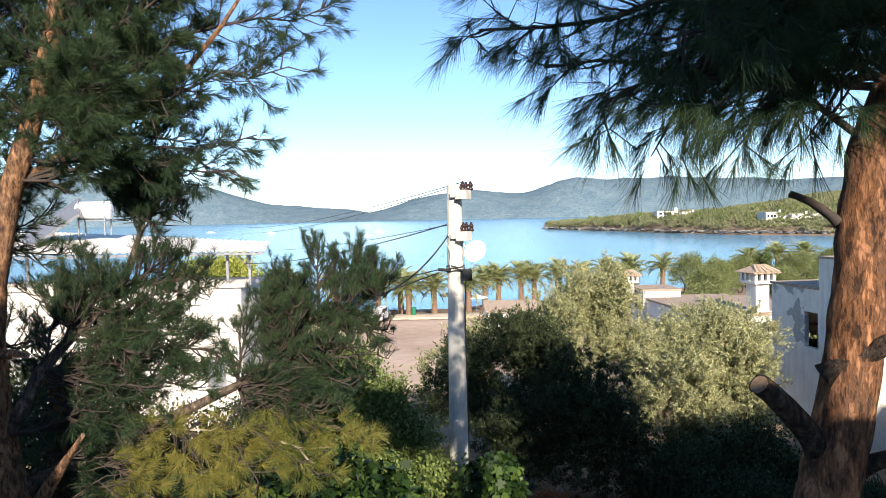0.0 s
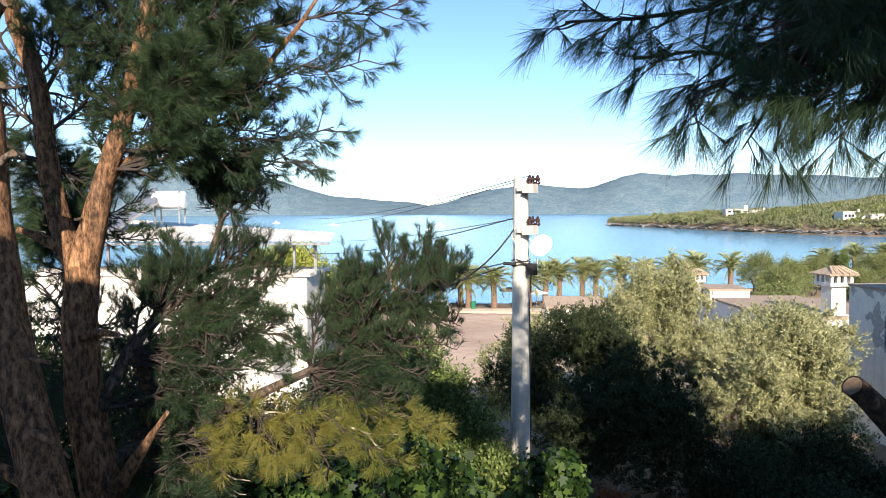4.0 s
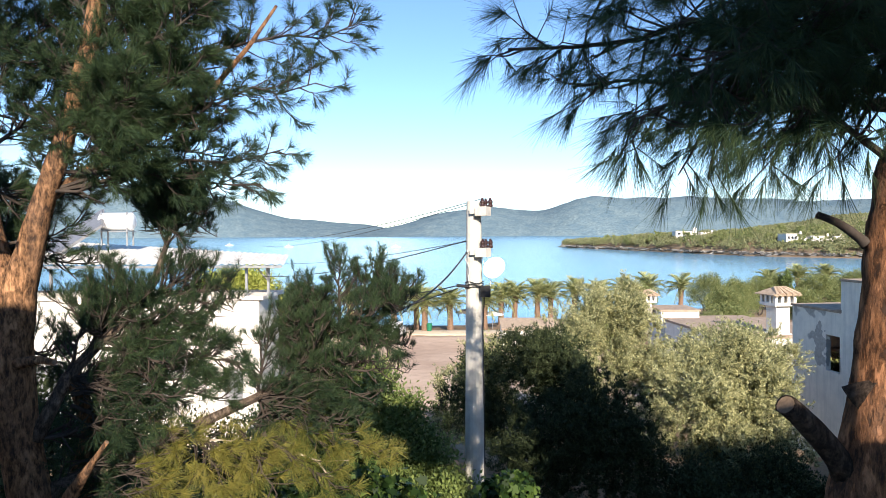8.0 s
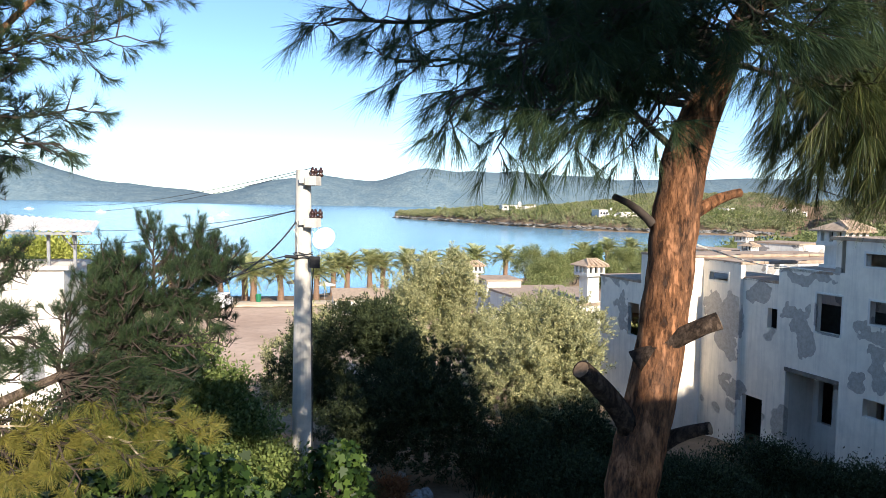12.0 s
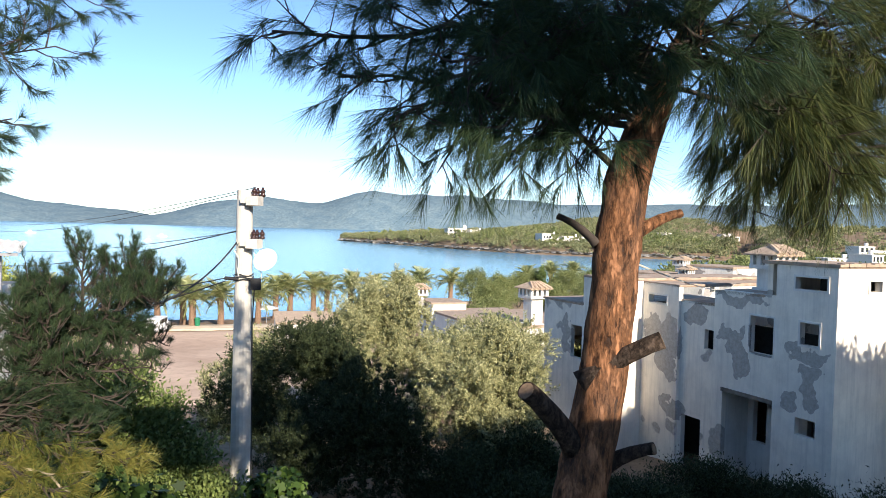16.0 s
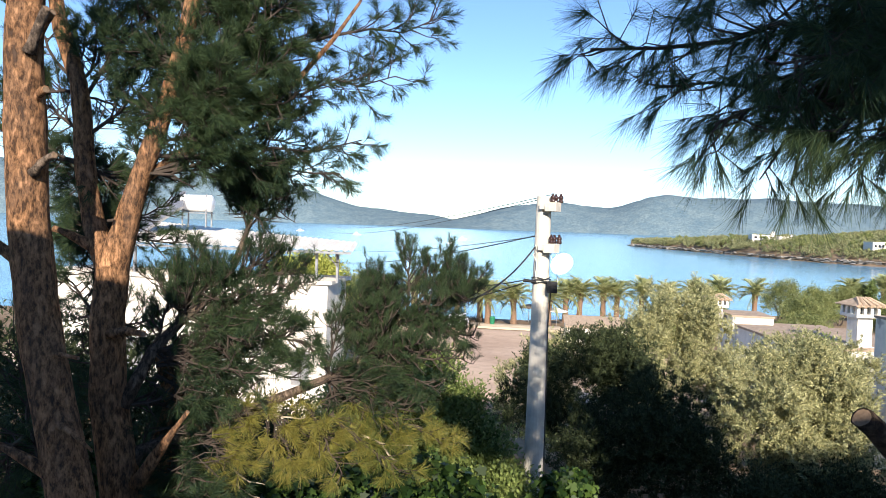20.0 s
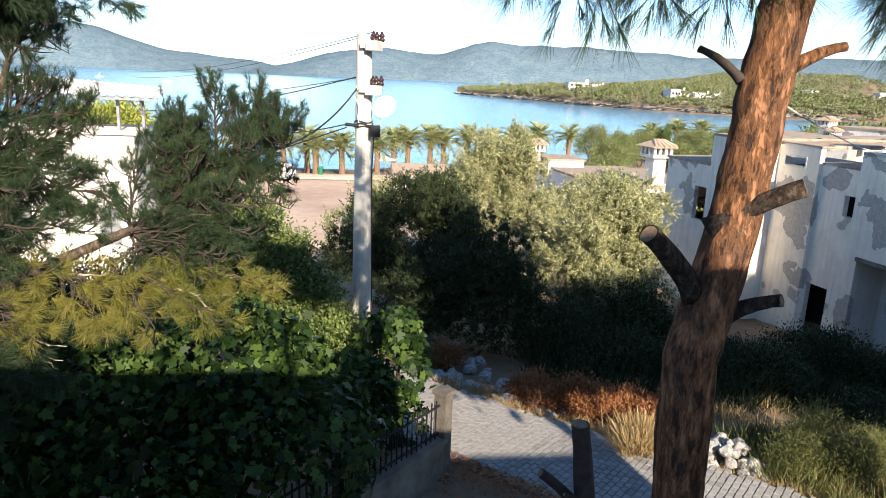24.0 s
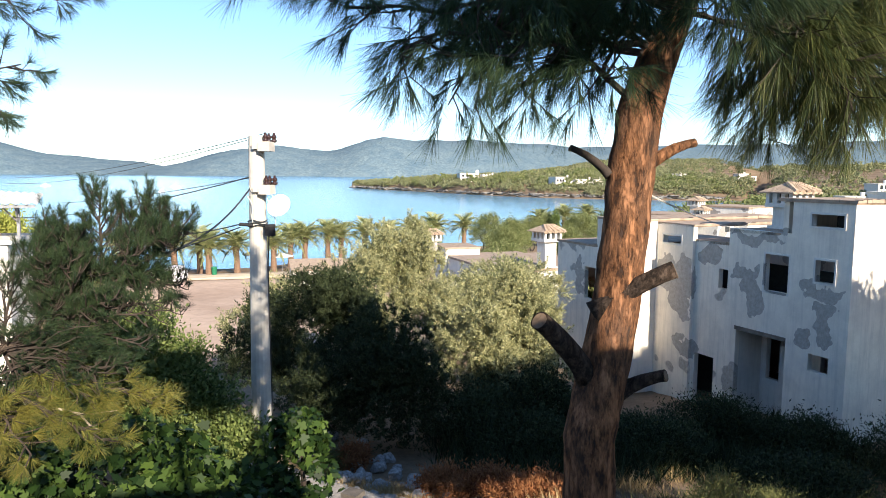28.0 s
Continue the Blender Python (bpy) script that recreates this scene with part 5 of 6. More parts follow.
def spray_cloud(name, lobes, sprays, each, leaf, rng, length=0.55):
    """Upswept leafy sprays on the skin of many small lobes."""
    lobes = np.asarray(lobes, float)
    weight = (lobes[:, 3] * lobes[:, 4] * lobes[:, 5]) ** (2 / 3)
    pick = rng.choice(len(lobes), sprays, p=weight / weight.sum())
    d = unit(rng.normal(size=(sprays, 3)) + np.array([0, 0, 0.15]))
    root = lobes[pick, :3] + d * lobes[pick, 3:6] * (0.62 + 0.42 * rng.random((sprays, 1)) ** 0.7)
    way = unit(d * 0.55 + np.array([0, 0, 0.75]) + 0.4 * rng.normal(size=(sprays, 3)))
    far = length * (0.35 + 0.9 * rng.random((sprays, 1)) ** 1.5)
    k = np.repeat(np.arange(sprays), each)
    n = len(k)
    u = rng.random((n, 1))
    side = unit(np.cross(way[k], rng.normal(size=(n, 3))))
    p = root[k] + way[k] * far[k] * u + side * 0.05 * rng.random((n, 1)) + np.array([0, 0, -0.12]) * u * u * far[k]
    axis = unit(way[k] * 0.7 + side * (0.5 + 0.5 * rng.random((n, 1))))
    l = leaf * (0.6 + 0.8 * rng.random((n, 1)))
    w = unit(np.cross(axis, rng.normal(size=(n, 3)))) * l * 0.17
    return soup(name, np.stack([p - w, p + w, p + axis * l], 1), 3)


def olive(x, y, lobes, clumps, seed, mat, label, each=44, leaf=0.085):
    rng, nr = random.Random(seed + 500), np.random.default_rng(seed + 500)
    small = []
    for cx, cy, cz, rx, ry, rz in lobes:
        for k in range(9):
            d = Vector((rng.gauss(0, 1), rng.gauss(0, 1) - 0.25, rng.gauss(0, 1) + 0.2)).normalized()
            s = rng.uniform(0.2, 0.42)
            small.append((cx + d.x * rx * 0.8, cy + d.y * ry * 0.8, cz + d.z * rz * 0.8, rx * s, ry * s, rz * s * 1.2))
    small += [(a, b, c, d * 0.42, e * 0.42, f * 0.45) for a, b, c, d, e, f in lobes]
    tree = crown_tree("olive_tree", x, y, lobes, 10, 4, 0.05, mat, seed, label, "olive tree", 0.2, OL, 0.13)
    old = tree.children[1]
    old.data = spray_cloud("crown", small, int(clumps * 1.2), each, leaf, nr)
    old.data.materials.append(mat)
    return tree


olive(8.3, 19.8, [(0, 0, 3.3, 1.7, 1.6, 1.7), (-1.2, -0.3, 2.4, 1.3, 1.3, 1.6), (1.1, 0.1, 2.7, 1.2, 1.3, 1.7), (0.2, 0.4, 4.2, 1.1, 1.1, 0.9), (0.2, -0.6, 1.6, 1.8, 1.3, 1.3)], 2100, 1, M_OLIVE, "bushy grey-green olive tree in low sunlight")
olive(2.9, 22.5, [(0, 0, 3.2, 2.0, 1.9, 1.9), (-1.6, 0, 2.4, 1.2, 1.4, 1.6), (1.5, 0.3, 3.5, 1.4, 1.5, 1.6), (0.2, 0.2, 4.3, 1.2, 1.2, 0.9), (0, -0.8, 1.8, 2.2, 1.4, 1.5)], 2000, 2, M_OLIVE_DARK, "large olive tree above the road, leaves darkened for shade")
olive(5.6, 26.8, [(0, 0, 4.7, 1.4, 1.4, 1.9), (-0.8, 0, 3.2, 1.4, 1.4, 1.8), (0.5, 0.2, 5.6, 0.9, 0.9, 1.2), (0.8, 0, 3.2, 1.4, 1.3, 1.7)], 1700, 3, M_OLIVE, "tall silvery olive tree catching the sun")
olive(7.6, 27.2, [(0, 0, 4.8, 1.0, 1.2, 1.7), (0.3, 0, 3.4, 1.2, 1.3, 1.8), (-0.2, 0.3, 5.8, 0.7, 0.8, 1.0)], 1300, 4, M_OLIVE, "slender silvery olive tree")
olive(1.5, 25.6, [(0, 0, 3.0, 1.3, 1.4, 1.5), (-0.4, 0, 2.3, 1.2, 1.3, 1.4), (0.7, 0, 3.5, 1.1, 1.2, 1.1)], 1100, 5, M_OLIVE, "dark round olive tree by the gravel lot")
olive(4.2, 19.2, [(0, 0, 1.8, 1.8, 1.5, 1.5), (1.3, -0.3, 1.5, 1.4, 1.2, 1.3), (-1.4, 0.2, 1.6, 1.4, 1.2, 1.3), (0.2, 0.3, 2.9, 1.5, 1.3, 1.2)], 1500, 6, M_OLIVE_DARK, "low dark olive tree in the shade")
olive(11.0, 24.5, [(0, 0, 3.0, 1.6, 1.5, 1.7), (0.6, 0, 4.0, 1.0, 1.0, 1.1)], 900, 7, M_OLIVE, "small olive tree beside the ruined house")
olive(11.8, 30.5, [(0, 0, 3.4, 2.0, 1.8, 1.9), (-1.4, 0, 2.6, 1.5, 1.4, 1.6)], 1000, 8, M_OLIVE, "grey-green olive tree behind the ruin")
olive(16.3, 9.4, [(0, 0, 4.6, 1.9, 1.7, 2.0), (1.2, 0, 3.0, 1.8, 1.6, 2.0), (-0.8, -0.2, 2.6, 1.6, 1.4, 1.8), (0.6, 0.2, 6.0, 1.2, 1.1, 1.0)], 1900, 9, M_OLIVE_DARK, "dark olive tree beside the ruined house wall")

# ---- fig tree and shrubs ----
FIG_OUTLINE = [(0.0, 0.0), (0.20, -0.10), (0.42, 0.10), (0.30, 0.30), (0.50, 0.62), (0.22, 0.56), (0.0, 1.0), (-0.22, 0.56), (-0.50, 0.62), (-0.30, 0.30), (-0.42, 0.10), (-0.20, -0.10)]


def fig_leaves(name, lobes, count, leaf, rng):
    lobes = np.asarray(lobes, float)
    weight = (lobes[:, 3] * lobes[:, 4] * lobes[:, 5]) ** (2 / 3)
    pick = rng.choice(len(lobes), count, p=weight / weight.sum())
    d = unit(rng.normal(size=(count, 3)))
    d[:, 2] = np.where(d[:, 2] < -0.4, -d[:, 2], d[:, 2])
    p = lobes[pick, :3] + d * lobes[pick, 3:6] * (1.04 - 0.32 * rng.random((count, 1)) ** 1.5 + 0.05 * rng.normal(size=(count, 1)))
    nrm = unit(d * 0.7 + np.array([0, -0.1, 0.5]) + 1.0 * rng.normal(size=(count, 3)))
    axis = unit(np.cross(nrm, rng.normal(size=(count, 3))) + np.array([0, 0, -0.5]))
    axis = unit(axis - nrm * (axis * nrm).sum(-1, keepdims=True))
    side = np.cross(nrm, axis)
    l = leaf * (0.6 + 0.7 * rng.random((count, 1)))
    pts = [p + side * l * a + axis * l * b - nrm * l * (0.25 * a * a + 0.12 * b * b) for a, b in FIG_OUTLINE]
    return soup(name, np.stack(pts, 1), 12)


def broad_tree(name, x, y, z, lobes, count, leaf, seed, label, category, mat):
    rng, nr = random.Random(seed), np.random.default_rng(seed)
    tree = thing(name, pose(x, y, z), label, category)
    m = Mesh()
    for lo in lobes:
        m.tube(curve((rng.uniform(-0.15, 0.15), rng.uniform(-0.15, 0.15), -0.1), lo[:3], 0.1, 5, rng, 0.05), [0.09, 0.08, 0.065, 0.05, 0.035, 0.02], 7)
    part("stem", m, M_TWIG, tree)
    part("crown", fig_leaves("crown", lobes, count, leaf, nr), mat, tree)
    return tree


broad_tree("fig_tree", -1.0, 9.6, 7.0, [(0, 0, 2.4, 1.8, 1.5, 1.4), (-1.6, -0.8, 2.2, 1.7, 1.4, 1.5), (1.2, 0.5, 1.5, 1.1, 1.0, 1.2), (0.6, -0.8, 1.7, 1.6, 1.2, 1.4), (-3.0, -1.0, 2.0, 1.6, 1.3, 1.5), (-0.9, -1.8, 1.5, 1.6, 1.0, 1.4), (-4.3, -0.8, 2.2, 1.5, 1.3, 1.5)], 11500, 0.15, 41, "spreading fig tree with large lobed dark green leaves", "fig tree", M_FIG)
broad_tree("fig_tree", 1.85, 12.6, 6.9, [(-0.25, -0.2, 1.6, 0.75, 0.6, 1.2), (-0.1, -0.3, 2.3, 0.5, 0.5, 0.65), (-0.75, -0.9, 1.2, 0.7, 0.6, 1.0), (-0.2, -1.0, 0.9, 0.6, 0.5, 0.9)], 1500, 0.16, 42, "fig shoots with bright lobed leaves beside the pole", "fig tree", M_FIG)
crown_tree("shrub", -0.2, 14.6, [(-0.9, -0.6, 3.8, 0.65, 0.7, 1.0), (-0.15, -0.8, 3.2, 0.55, 0.6, 0.95), (0.4, -0.9, 2.3, 0.6, 0.6, 0.95), (0.8, -1.0, 1.6, 0.6, 0.6, 1.0), (-1.7, -0.2, 3.1, 1.0, 0.9, 1.3), (-0.3, -0.6, 1.8, 1.0, 0.8, 1.2)], 1500, 34, 0.085, M_SHRUB, 43, "light green small-leaved shrub behind the fig", "shrub", 0.07, puff=0.14, aspect=0.55)
crown_tree("shrub", -2.3, 17.8, [(0, 0, 1.9, 1.4, 1.3, 1.4), (1.1, 0.3, 1.3, 1.0, 1.0, 1.2), (-1.4, 0, 2.0, 1.3, 1.1, 1.4)], 900, 34, 0.1, M_SHRUB, 44, "leafy green shrub at the lot's edge", "shrub", 0.07, puff=0.18, aspect=0.5)
crown_tree("shrub", -4.9, 15.0, [(0, 0, 1.7, 1.8, 1.2, 1.6), (1.2, 0.2, 1.5, 1.2, 1.0, 1.5), (-1.6, 0, 1.8, 1.5, 1.1, 1.6)], 900, 34, 0.09, M_OLIVE_DARK, 45, "dark green shrub below the white house", "shrub", 0.07, puff=0.16, aspect=0.5)
# bushes in shade-darkened leaves; the last three fill the dark olive foot
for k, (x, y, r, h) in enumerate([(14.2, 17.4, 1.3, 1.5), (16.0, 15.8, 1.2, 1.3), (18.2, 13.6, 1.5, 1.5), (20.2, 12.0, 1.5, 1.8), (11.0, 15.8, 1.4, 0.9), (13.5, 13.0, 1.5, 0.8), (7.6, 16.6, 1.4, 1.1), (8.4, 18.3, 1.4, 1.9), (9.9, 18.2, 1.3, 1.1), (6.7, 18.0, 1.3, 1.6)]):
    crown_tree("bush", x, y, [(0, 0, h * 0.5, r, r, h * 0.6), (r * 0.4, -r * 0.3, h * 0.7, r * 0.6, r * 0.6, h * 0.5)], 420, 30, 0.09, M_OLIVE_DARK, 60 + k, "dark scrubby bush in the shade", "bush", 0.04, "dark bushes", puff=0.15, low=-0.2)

# shrub added to darken the gap where the pine tangle lies in shade
crown_tree("evergreen_shrub", -5.2, 9.4, [(0, 0, 3.0, 1.8, 1.3, 1.8), (1.2, -0.2, 2.2, 1.3, 1.1, 1.7), (-1.4, 0, 3.4, 1.4, 1.2, 1.7), (0.4, 0.2, 1.2, 2.0, 1.2, 1.3)], 1500, 34, 0.1, M_OLIVE_DARK, 48, "added dark shrub filling the shaded tangle behind the pine stems", "shrub", 0.08, puff=0.16, aspect=0.4)
# trees added out of view, dense enough to shade olives, slope and ruin
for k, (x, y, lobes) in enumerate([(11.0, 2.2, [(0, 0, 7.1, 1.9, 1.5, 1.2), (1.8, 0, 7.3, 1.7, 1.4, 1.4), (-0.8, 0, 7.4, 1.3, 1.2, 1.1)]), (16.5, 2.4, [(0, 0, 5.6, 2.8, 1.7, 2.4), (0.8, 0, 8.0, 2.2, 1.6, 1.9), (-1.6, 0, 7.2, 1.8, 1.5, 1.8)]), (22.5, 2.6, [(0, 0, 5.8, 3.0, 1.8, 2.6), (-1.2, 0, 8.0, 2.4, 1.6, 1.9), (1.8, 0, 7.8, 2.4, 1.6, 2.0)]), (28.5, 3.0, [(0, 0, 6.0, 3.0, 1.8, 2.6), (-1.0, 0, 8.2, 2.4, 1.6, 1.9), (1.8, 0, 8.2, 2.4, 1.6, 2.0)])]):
    crown_tree("evergreen_tree", x, y, lobes, 1500, 26, 0.3, M_OLIVE_DARK, 140 + k, "unseen dense tree added to shade the slope and the ruin", "tree", 0.2, "evergreens", puff=0.25, z=7.0, shell=0.8, aspect=0.6)
crown_tree("evergreen_tree", 7.4, 0.7, [(0, 0, 7.7, 1.8, 0.8, 1.2), (0.4, 0, 8.4, 1.7, 0.8, 2.0), (0.2, 0, 10.2, 1.5, 0.8, 1.4)], 1700, 26, 0.28, M_OLIVE_DARK, 151, "unseen dense tree added to shade the slope and the ruin", "tree", 0.2, "evergreens", puff=0.22, z=7.0, shell=0.8, aspect=0.6)
crown_tree("garden_tree", -12.6, 40.0, [(0, 0, 6.6, 2.0, 1.8, 1.3), (-1.4, 0, 6.0, 1.5, 1.4, 1.4), (1.3, 0, 7.1, 1.1, 1.1, 0.9), (0, 0, 4.6, 2.2, 1.8, 1.8)], 900, 30, 0.2, M_LEMON, 158, "bright yellow-green garden tree behind the white house", "tree", 0.15, puff=0.25, aspect=0.4)


# ==== the cobbled lane ====
def lane_centre(t):
    """The lane's middle line, from the uphill end."""
    pts = [(11.5, 4.4), (8.2, 7.9), (5.6, 10.5), (3.6, 12.7), (1.6, 15.2), (-0.6, 18.6), (-3.0, 24.0)]
    f = t * (len(pts) - 1)
    k = min(len(pts) - 2, int(f))
    a, b = Vector(pts[k]), Vector(pts[k + 1])
    prev, nxt = Vector(pts[max(0, k - 1)]), Vector(pts[min(len(pts) - 1, k + 2)])
    u = f - k
    m0, m1 = (b - prev) / 2, (nxt - a) / 2
    p = a * (2 * u**3 - 3 * u**2 + 1) + m0 * (u**3 - 2 * u**2 + u) + b * (3 * u**2 - 2 * u**3) + m1 * (u**3 - u**2)
    return p


def lane_z(x, y):
    return ground_at(x, y) + 0.16


LANE = [lane_centre(i / 160) for i in range(161)]
HALF = 1.3
bed = Mesh()
for i, p in enumerate(LANE):
    w = (LANE[min(160, i + 1)] - LANE[max(0, i - 1)]).normalized()
    s = Vector((w.y, -w.x))
    for k in (-1.15, -1, 1, 1.15):
        q = p + s * HALF * k
        bed.v.append((q.x, q.y, lane_z(p.x, p.y) - (0.03 if abs(k) == 1 else 0.4)))
bed.f = [(4 * i + k, 4 * i + k + 1, 4 * i + k + 5, 4 * i + k + 4) for i in range(160) for k in range(3)]
road = single("road", bed, M_WALL, "narrow lane paved with worn grey cobbles", "road", kind="structure")


# ==== the gravel lot and the beach front ====
def sheet(name, x0, x1, y0, y1, nx_, ny_, lift, mat, label, category, edge=0.0):
    m, rng = Mesh(), random.Random(len(name))
    for j in range(ny_ + 1):
        for i in range(nx_ + 1):
            x, y = x0 + (x1 - x0) * i / nx_, y0 + (y1 - y0) * j / ny_
            out = i in (0, nx_) or j in (0, ny_)
            if out:
                x, y = x + rng.uniform(-edge, edge), y + rng.uniform(-edge, edge)
            m.v.append((x, y, ground_at(x, y) + (lift if not out else -0.25)))
    c = nx_ + 1
    m.f = [(j * c + i, j * c + i + 1, (j + 1) * c + i + 1, (j + 1) * c + i) for j in range(ny_) for i in range(nx_)]
    return single(name, m, mat, label, category, kind="structure", smooth=True)


sheet("gravel_lot", -40, 16, 40, 84.5, 28, 22, 0.18, M_LOT, "wide pinkish gravel parking lot", "parking lot", 0.6)
sheet("promenade", -60, 40, 85.2, 89.5, 60, 4, 0.3, M_SAND, "pale beach promenade strip", "pavement", 0.1)
single("kerb", Mesh().box(-60, 84.7, 1.0, 22, 85.1, 1.85), M_SAND, "low pale kerb wall before the beach", "kerb", kind="structure")


# ==== palms along the beach ====
def frond_mesh(name, seed, dry=False):
    rng = random.Random(seed)
    v = []
    n, length = 18, 2.85
    spine = []
    for i in range(n + 1):
        t = i / n
        spine.append(Vector((length * (t * 0.95 - 0.12 * t * t), 0, 0.55 * length * (t * (0.9 if not dry else 0.1) - (1.25 if not dry else 0.9) * t * t))))
    for i in range(n):
        a, b = spine[i], spine[i + 1]
        l = 0.9 * math.sin(math.pi * min(1, 0.18 + 0.8 * i / n)) + 0.12
        for s in (-1, 1):
            d = Vector((0.75, s * 0.75, -0.28 + rng.uniform(-0.12, 0.2))).normalized() * l
            q = a.lerp(b, rng.random())
            e = Vector((0.065, 0, 0.01))
            v += [q - e, q + e, q + d + e * 0.3, q + d - e * 0.2]
        v += [a + Vector((0, -0.03, 0)), a + Vector((0, 0.03, 0)), b + Vector((0, 0.02, 0)), b + Vector((0, -0.02, 0))]
    return soup(name, [tuple(p) for p in v], 4)


FRONDS = [frond_mesh("frond", k) for k in range(3)] + [frond_mesh("frond", 9, True)]
for f in FRONDS:
    f.materials.append(M_PALM)


def palm(x, y, height, seed, label):
    rng = random.Random(seed)
    z = ground_at(x, y)
    p = thing("palm_tree", pose(x, y, z, 0, 0, rng.uniform(0, 360)), label, "palm tree", "beach palms")
    lean = rng.uniform(-0.25, 0.25)
    pts = [(lean * t * t, 0.1 * lean * t, height * t - 0.3 * (t == 0)) for t in (0, 0.2, 0.4, 0.6, 0.8, 0.94, 1.0)]
    part("trunk", Mesh().tube(pts, [0.46, 0.42, 0.38, 0.36, 0.4, 0.5, 0.3], 10, 0.09, rng), M_PALM_TRUNK, p)
    top = Vector(pts[-1])
    for k in range(32):
        a = k * 137.5 + rng.uniform(-14, 14)
        tilt = -70 + k * 3.1 + rng.uniform(-8, 8)
        s = rng.uniform(0.95, 1.25)
        m = Matrix.Translation(top) @ pose(0, 0, 0, 0, tilt, a) @ Matrix.Scale(s, 4)
        part("frond", FRONDS[k % 3] if k < 29 else FRONDS[3], M_PALM, p, at=m)
    return p


for k, (x, y, h) in enumerate([(-27, 90, 4.3), (-20, 91, 4.6), (-13.5, 90, 4.4), (-7.9, 92.0, 4.3), (-4.9, 91.6, 4.4), (-3.6, 87.8, 4.0), (-0.35, 88.6, 4.2), (4.1, 90.6, 4.0), (6.6, 96.5, 4.4), (8.6, 97.5, 4.6), (12.0, 99, 4.7), (14.0, 100, 4.4), (17.6, 101, 4.6), (21.4, 102, 4.4), (25.5, 104, 4.6), (30.0, 108, 4.8), (36.5, 112, 4.4), (54, 120, 4.6), (60, 122, 4.8), (66, 124, 4.6)]):
    palm(x, y, h * 0.86, 700 + k, "fan palm with brown shaggy trunk on the beach")

# ==== things on the beach front ====


def parasol(x, y, r, mat, label):
    z = ground_at(x, y)
    p = thing("parasol", pose(x, y, z), label, "parasol", "beach parasols")
    part("pole", Mesh().tube([(0, 0, -0.2), (0, 0, 2.2)], [0.04, 0.04], 7), M_METAL, p)
    part("canopy", Mesh().lathe([(r, 1.95), (r * 0.98, 2.0), (r * 0.5, 2.28), (0.05, 2.45), (0.03, 2.4), (r * 0.95, 1.93)], 12), mat, p)
    return p


parasol(5.2, 91.5, 1.5, M_DISH, "white beach parasol on the sand")
parasol(1.6, 95.0, 1.4, M_THATCH, "grey thatched beach parasol")
parasol(-9.5, 96.0, 1.4, M_THATCH, "grey thatched beach parasol")
parasol(-14.0, 95.5, 1.4, M_THATCH, "grey thatched beach parasol")
bin_ = thing("litter_bin", pose(-3.0, 87.2, ground_at(-3.0, 87.2) + 0.25), "green plastic litter bin on the promenade", "bin")
part("body", Mesh().lathe([(0.28, 0), (0.34, 0.85), (0.36, 0.9)], 10), M_GREEN, bin_)
part("lid", Mesh().lathe([(0.37, 0.9), (0.3, 1.02), (0.05, 1.06)], 10), M_GREEN, bin_)
bench_z = ground_at(-6.8, 83.0) + 0.12
# a van shape is used for a slatted white object of unclear kind
pickup = thing("parked_van", pose(-6.9, 83.0, bench_z, 0, 0, 80), "van shape standing for an unclear white object at the lot's edge", "van")
part("body", Mesh().box(-1.9, -0.78, 0.32, 1.9, 0.78, 1.0).box(-1.85, -0.72, 1.0, 0.75, 0.72, 1.75), M_DISH, pickup)
part("bonnet", Mesh().add([(0.75, -0.7, 1.0), (1.85, -0.7, 1.0), (1.85, 0.7, 1.0), (0.75, 0.7, 1.0), (0.75, -0.68, 1.7), (1.2, -0.68, 1.05), (1.2, 0.68, 1.05), (0.75, 0.68, 1.7)], [(0, 1, 5, 4), (3, 7, 6, 2), (4, 5, 6, 7), (0, 4, 7, 3), (1, 2, 6, 5), (3, 2, 1, 0)]), M_DISH, pickup)
part("windscreen", Mesh().add([(0.80, -0.6, 1.64), (0.80, 0.6, 1.64), (1.17, 0.6, 1.11), (1.17, -0.6, 1.11)], [(0, 1, 2, 3)]), M_GLASS_DARK, pickup)
for s in (-1, 1):
    for x0, x1 in ((-1.6, -0.6), (-0.4, 0.6)):
        part("side_window", Mesh().box(x0, s * 0.735 - 0.012, 1.2, x1, s * 0.735 + 0.012, 1.62), M_GLASS_DARK, pickup)
    for x in (-1.2, 1.2):
        w = part("wheel", Mesh().lathe([(0.3, -0.1), (0.33, -0.07), (0.33, 0.07), (0.3, 0.1)], 14, m=pose(x, s * 0.72, 0.33, 90)), M_TYRE, pickup)
        part("hub", Mesh().lathe([(0.16, -0.11), (0.16, 0.11)], 10, m=pose(x, s * 0.72, 0.33, 90)), M_METAL, w)

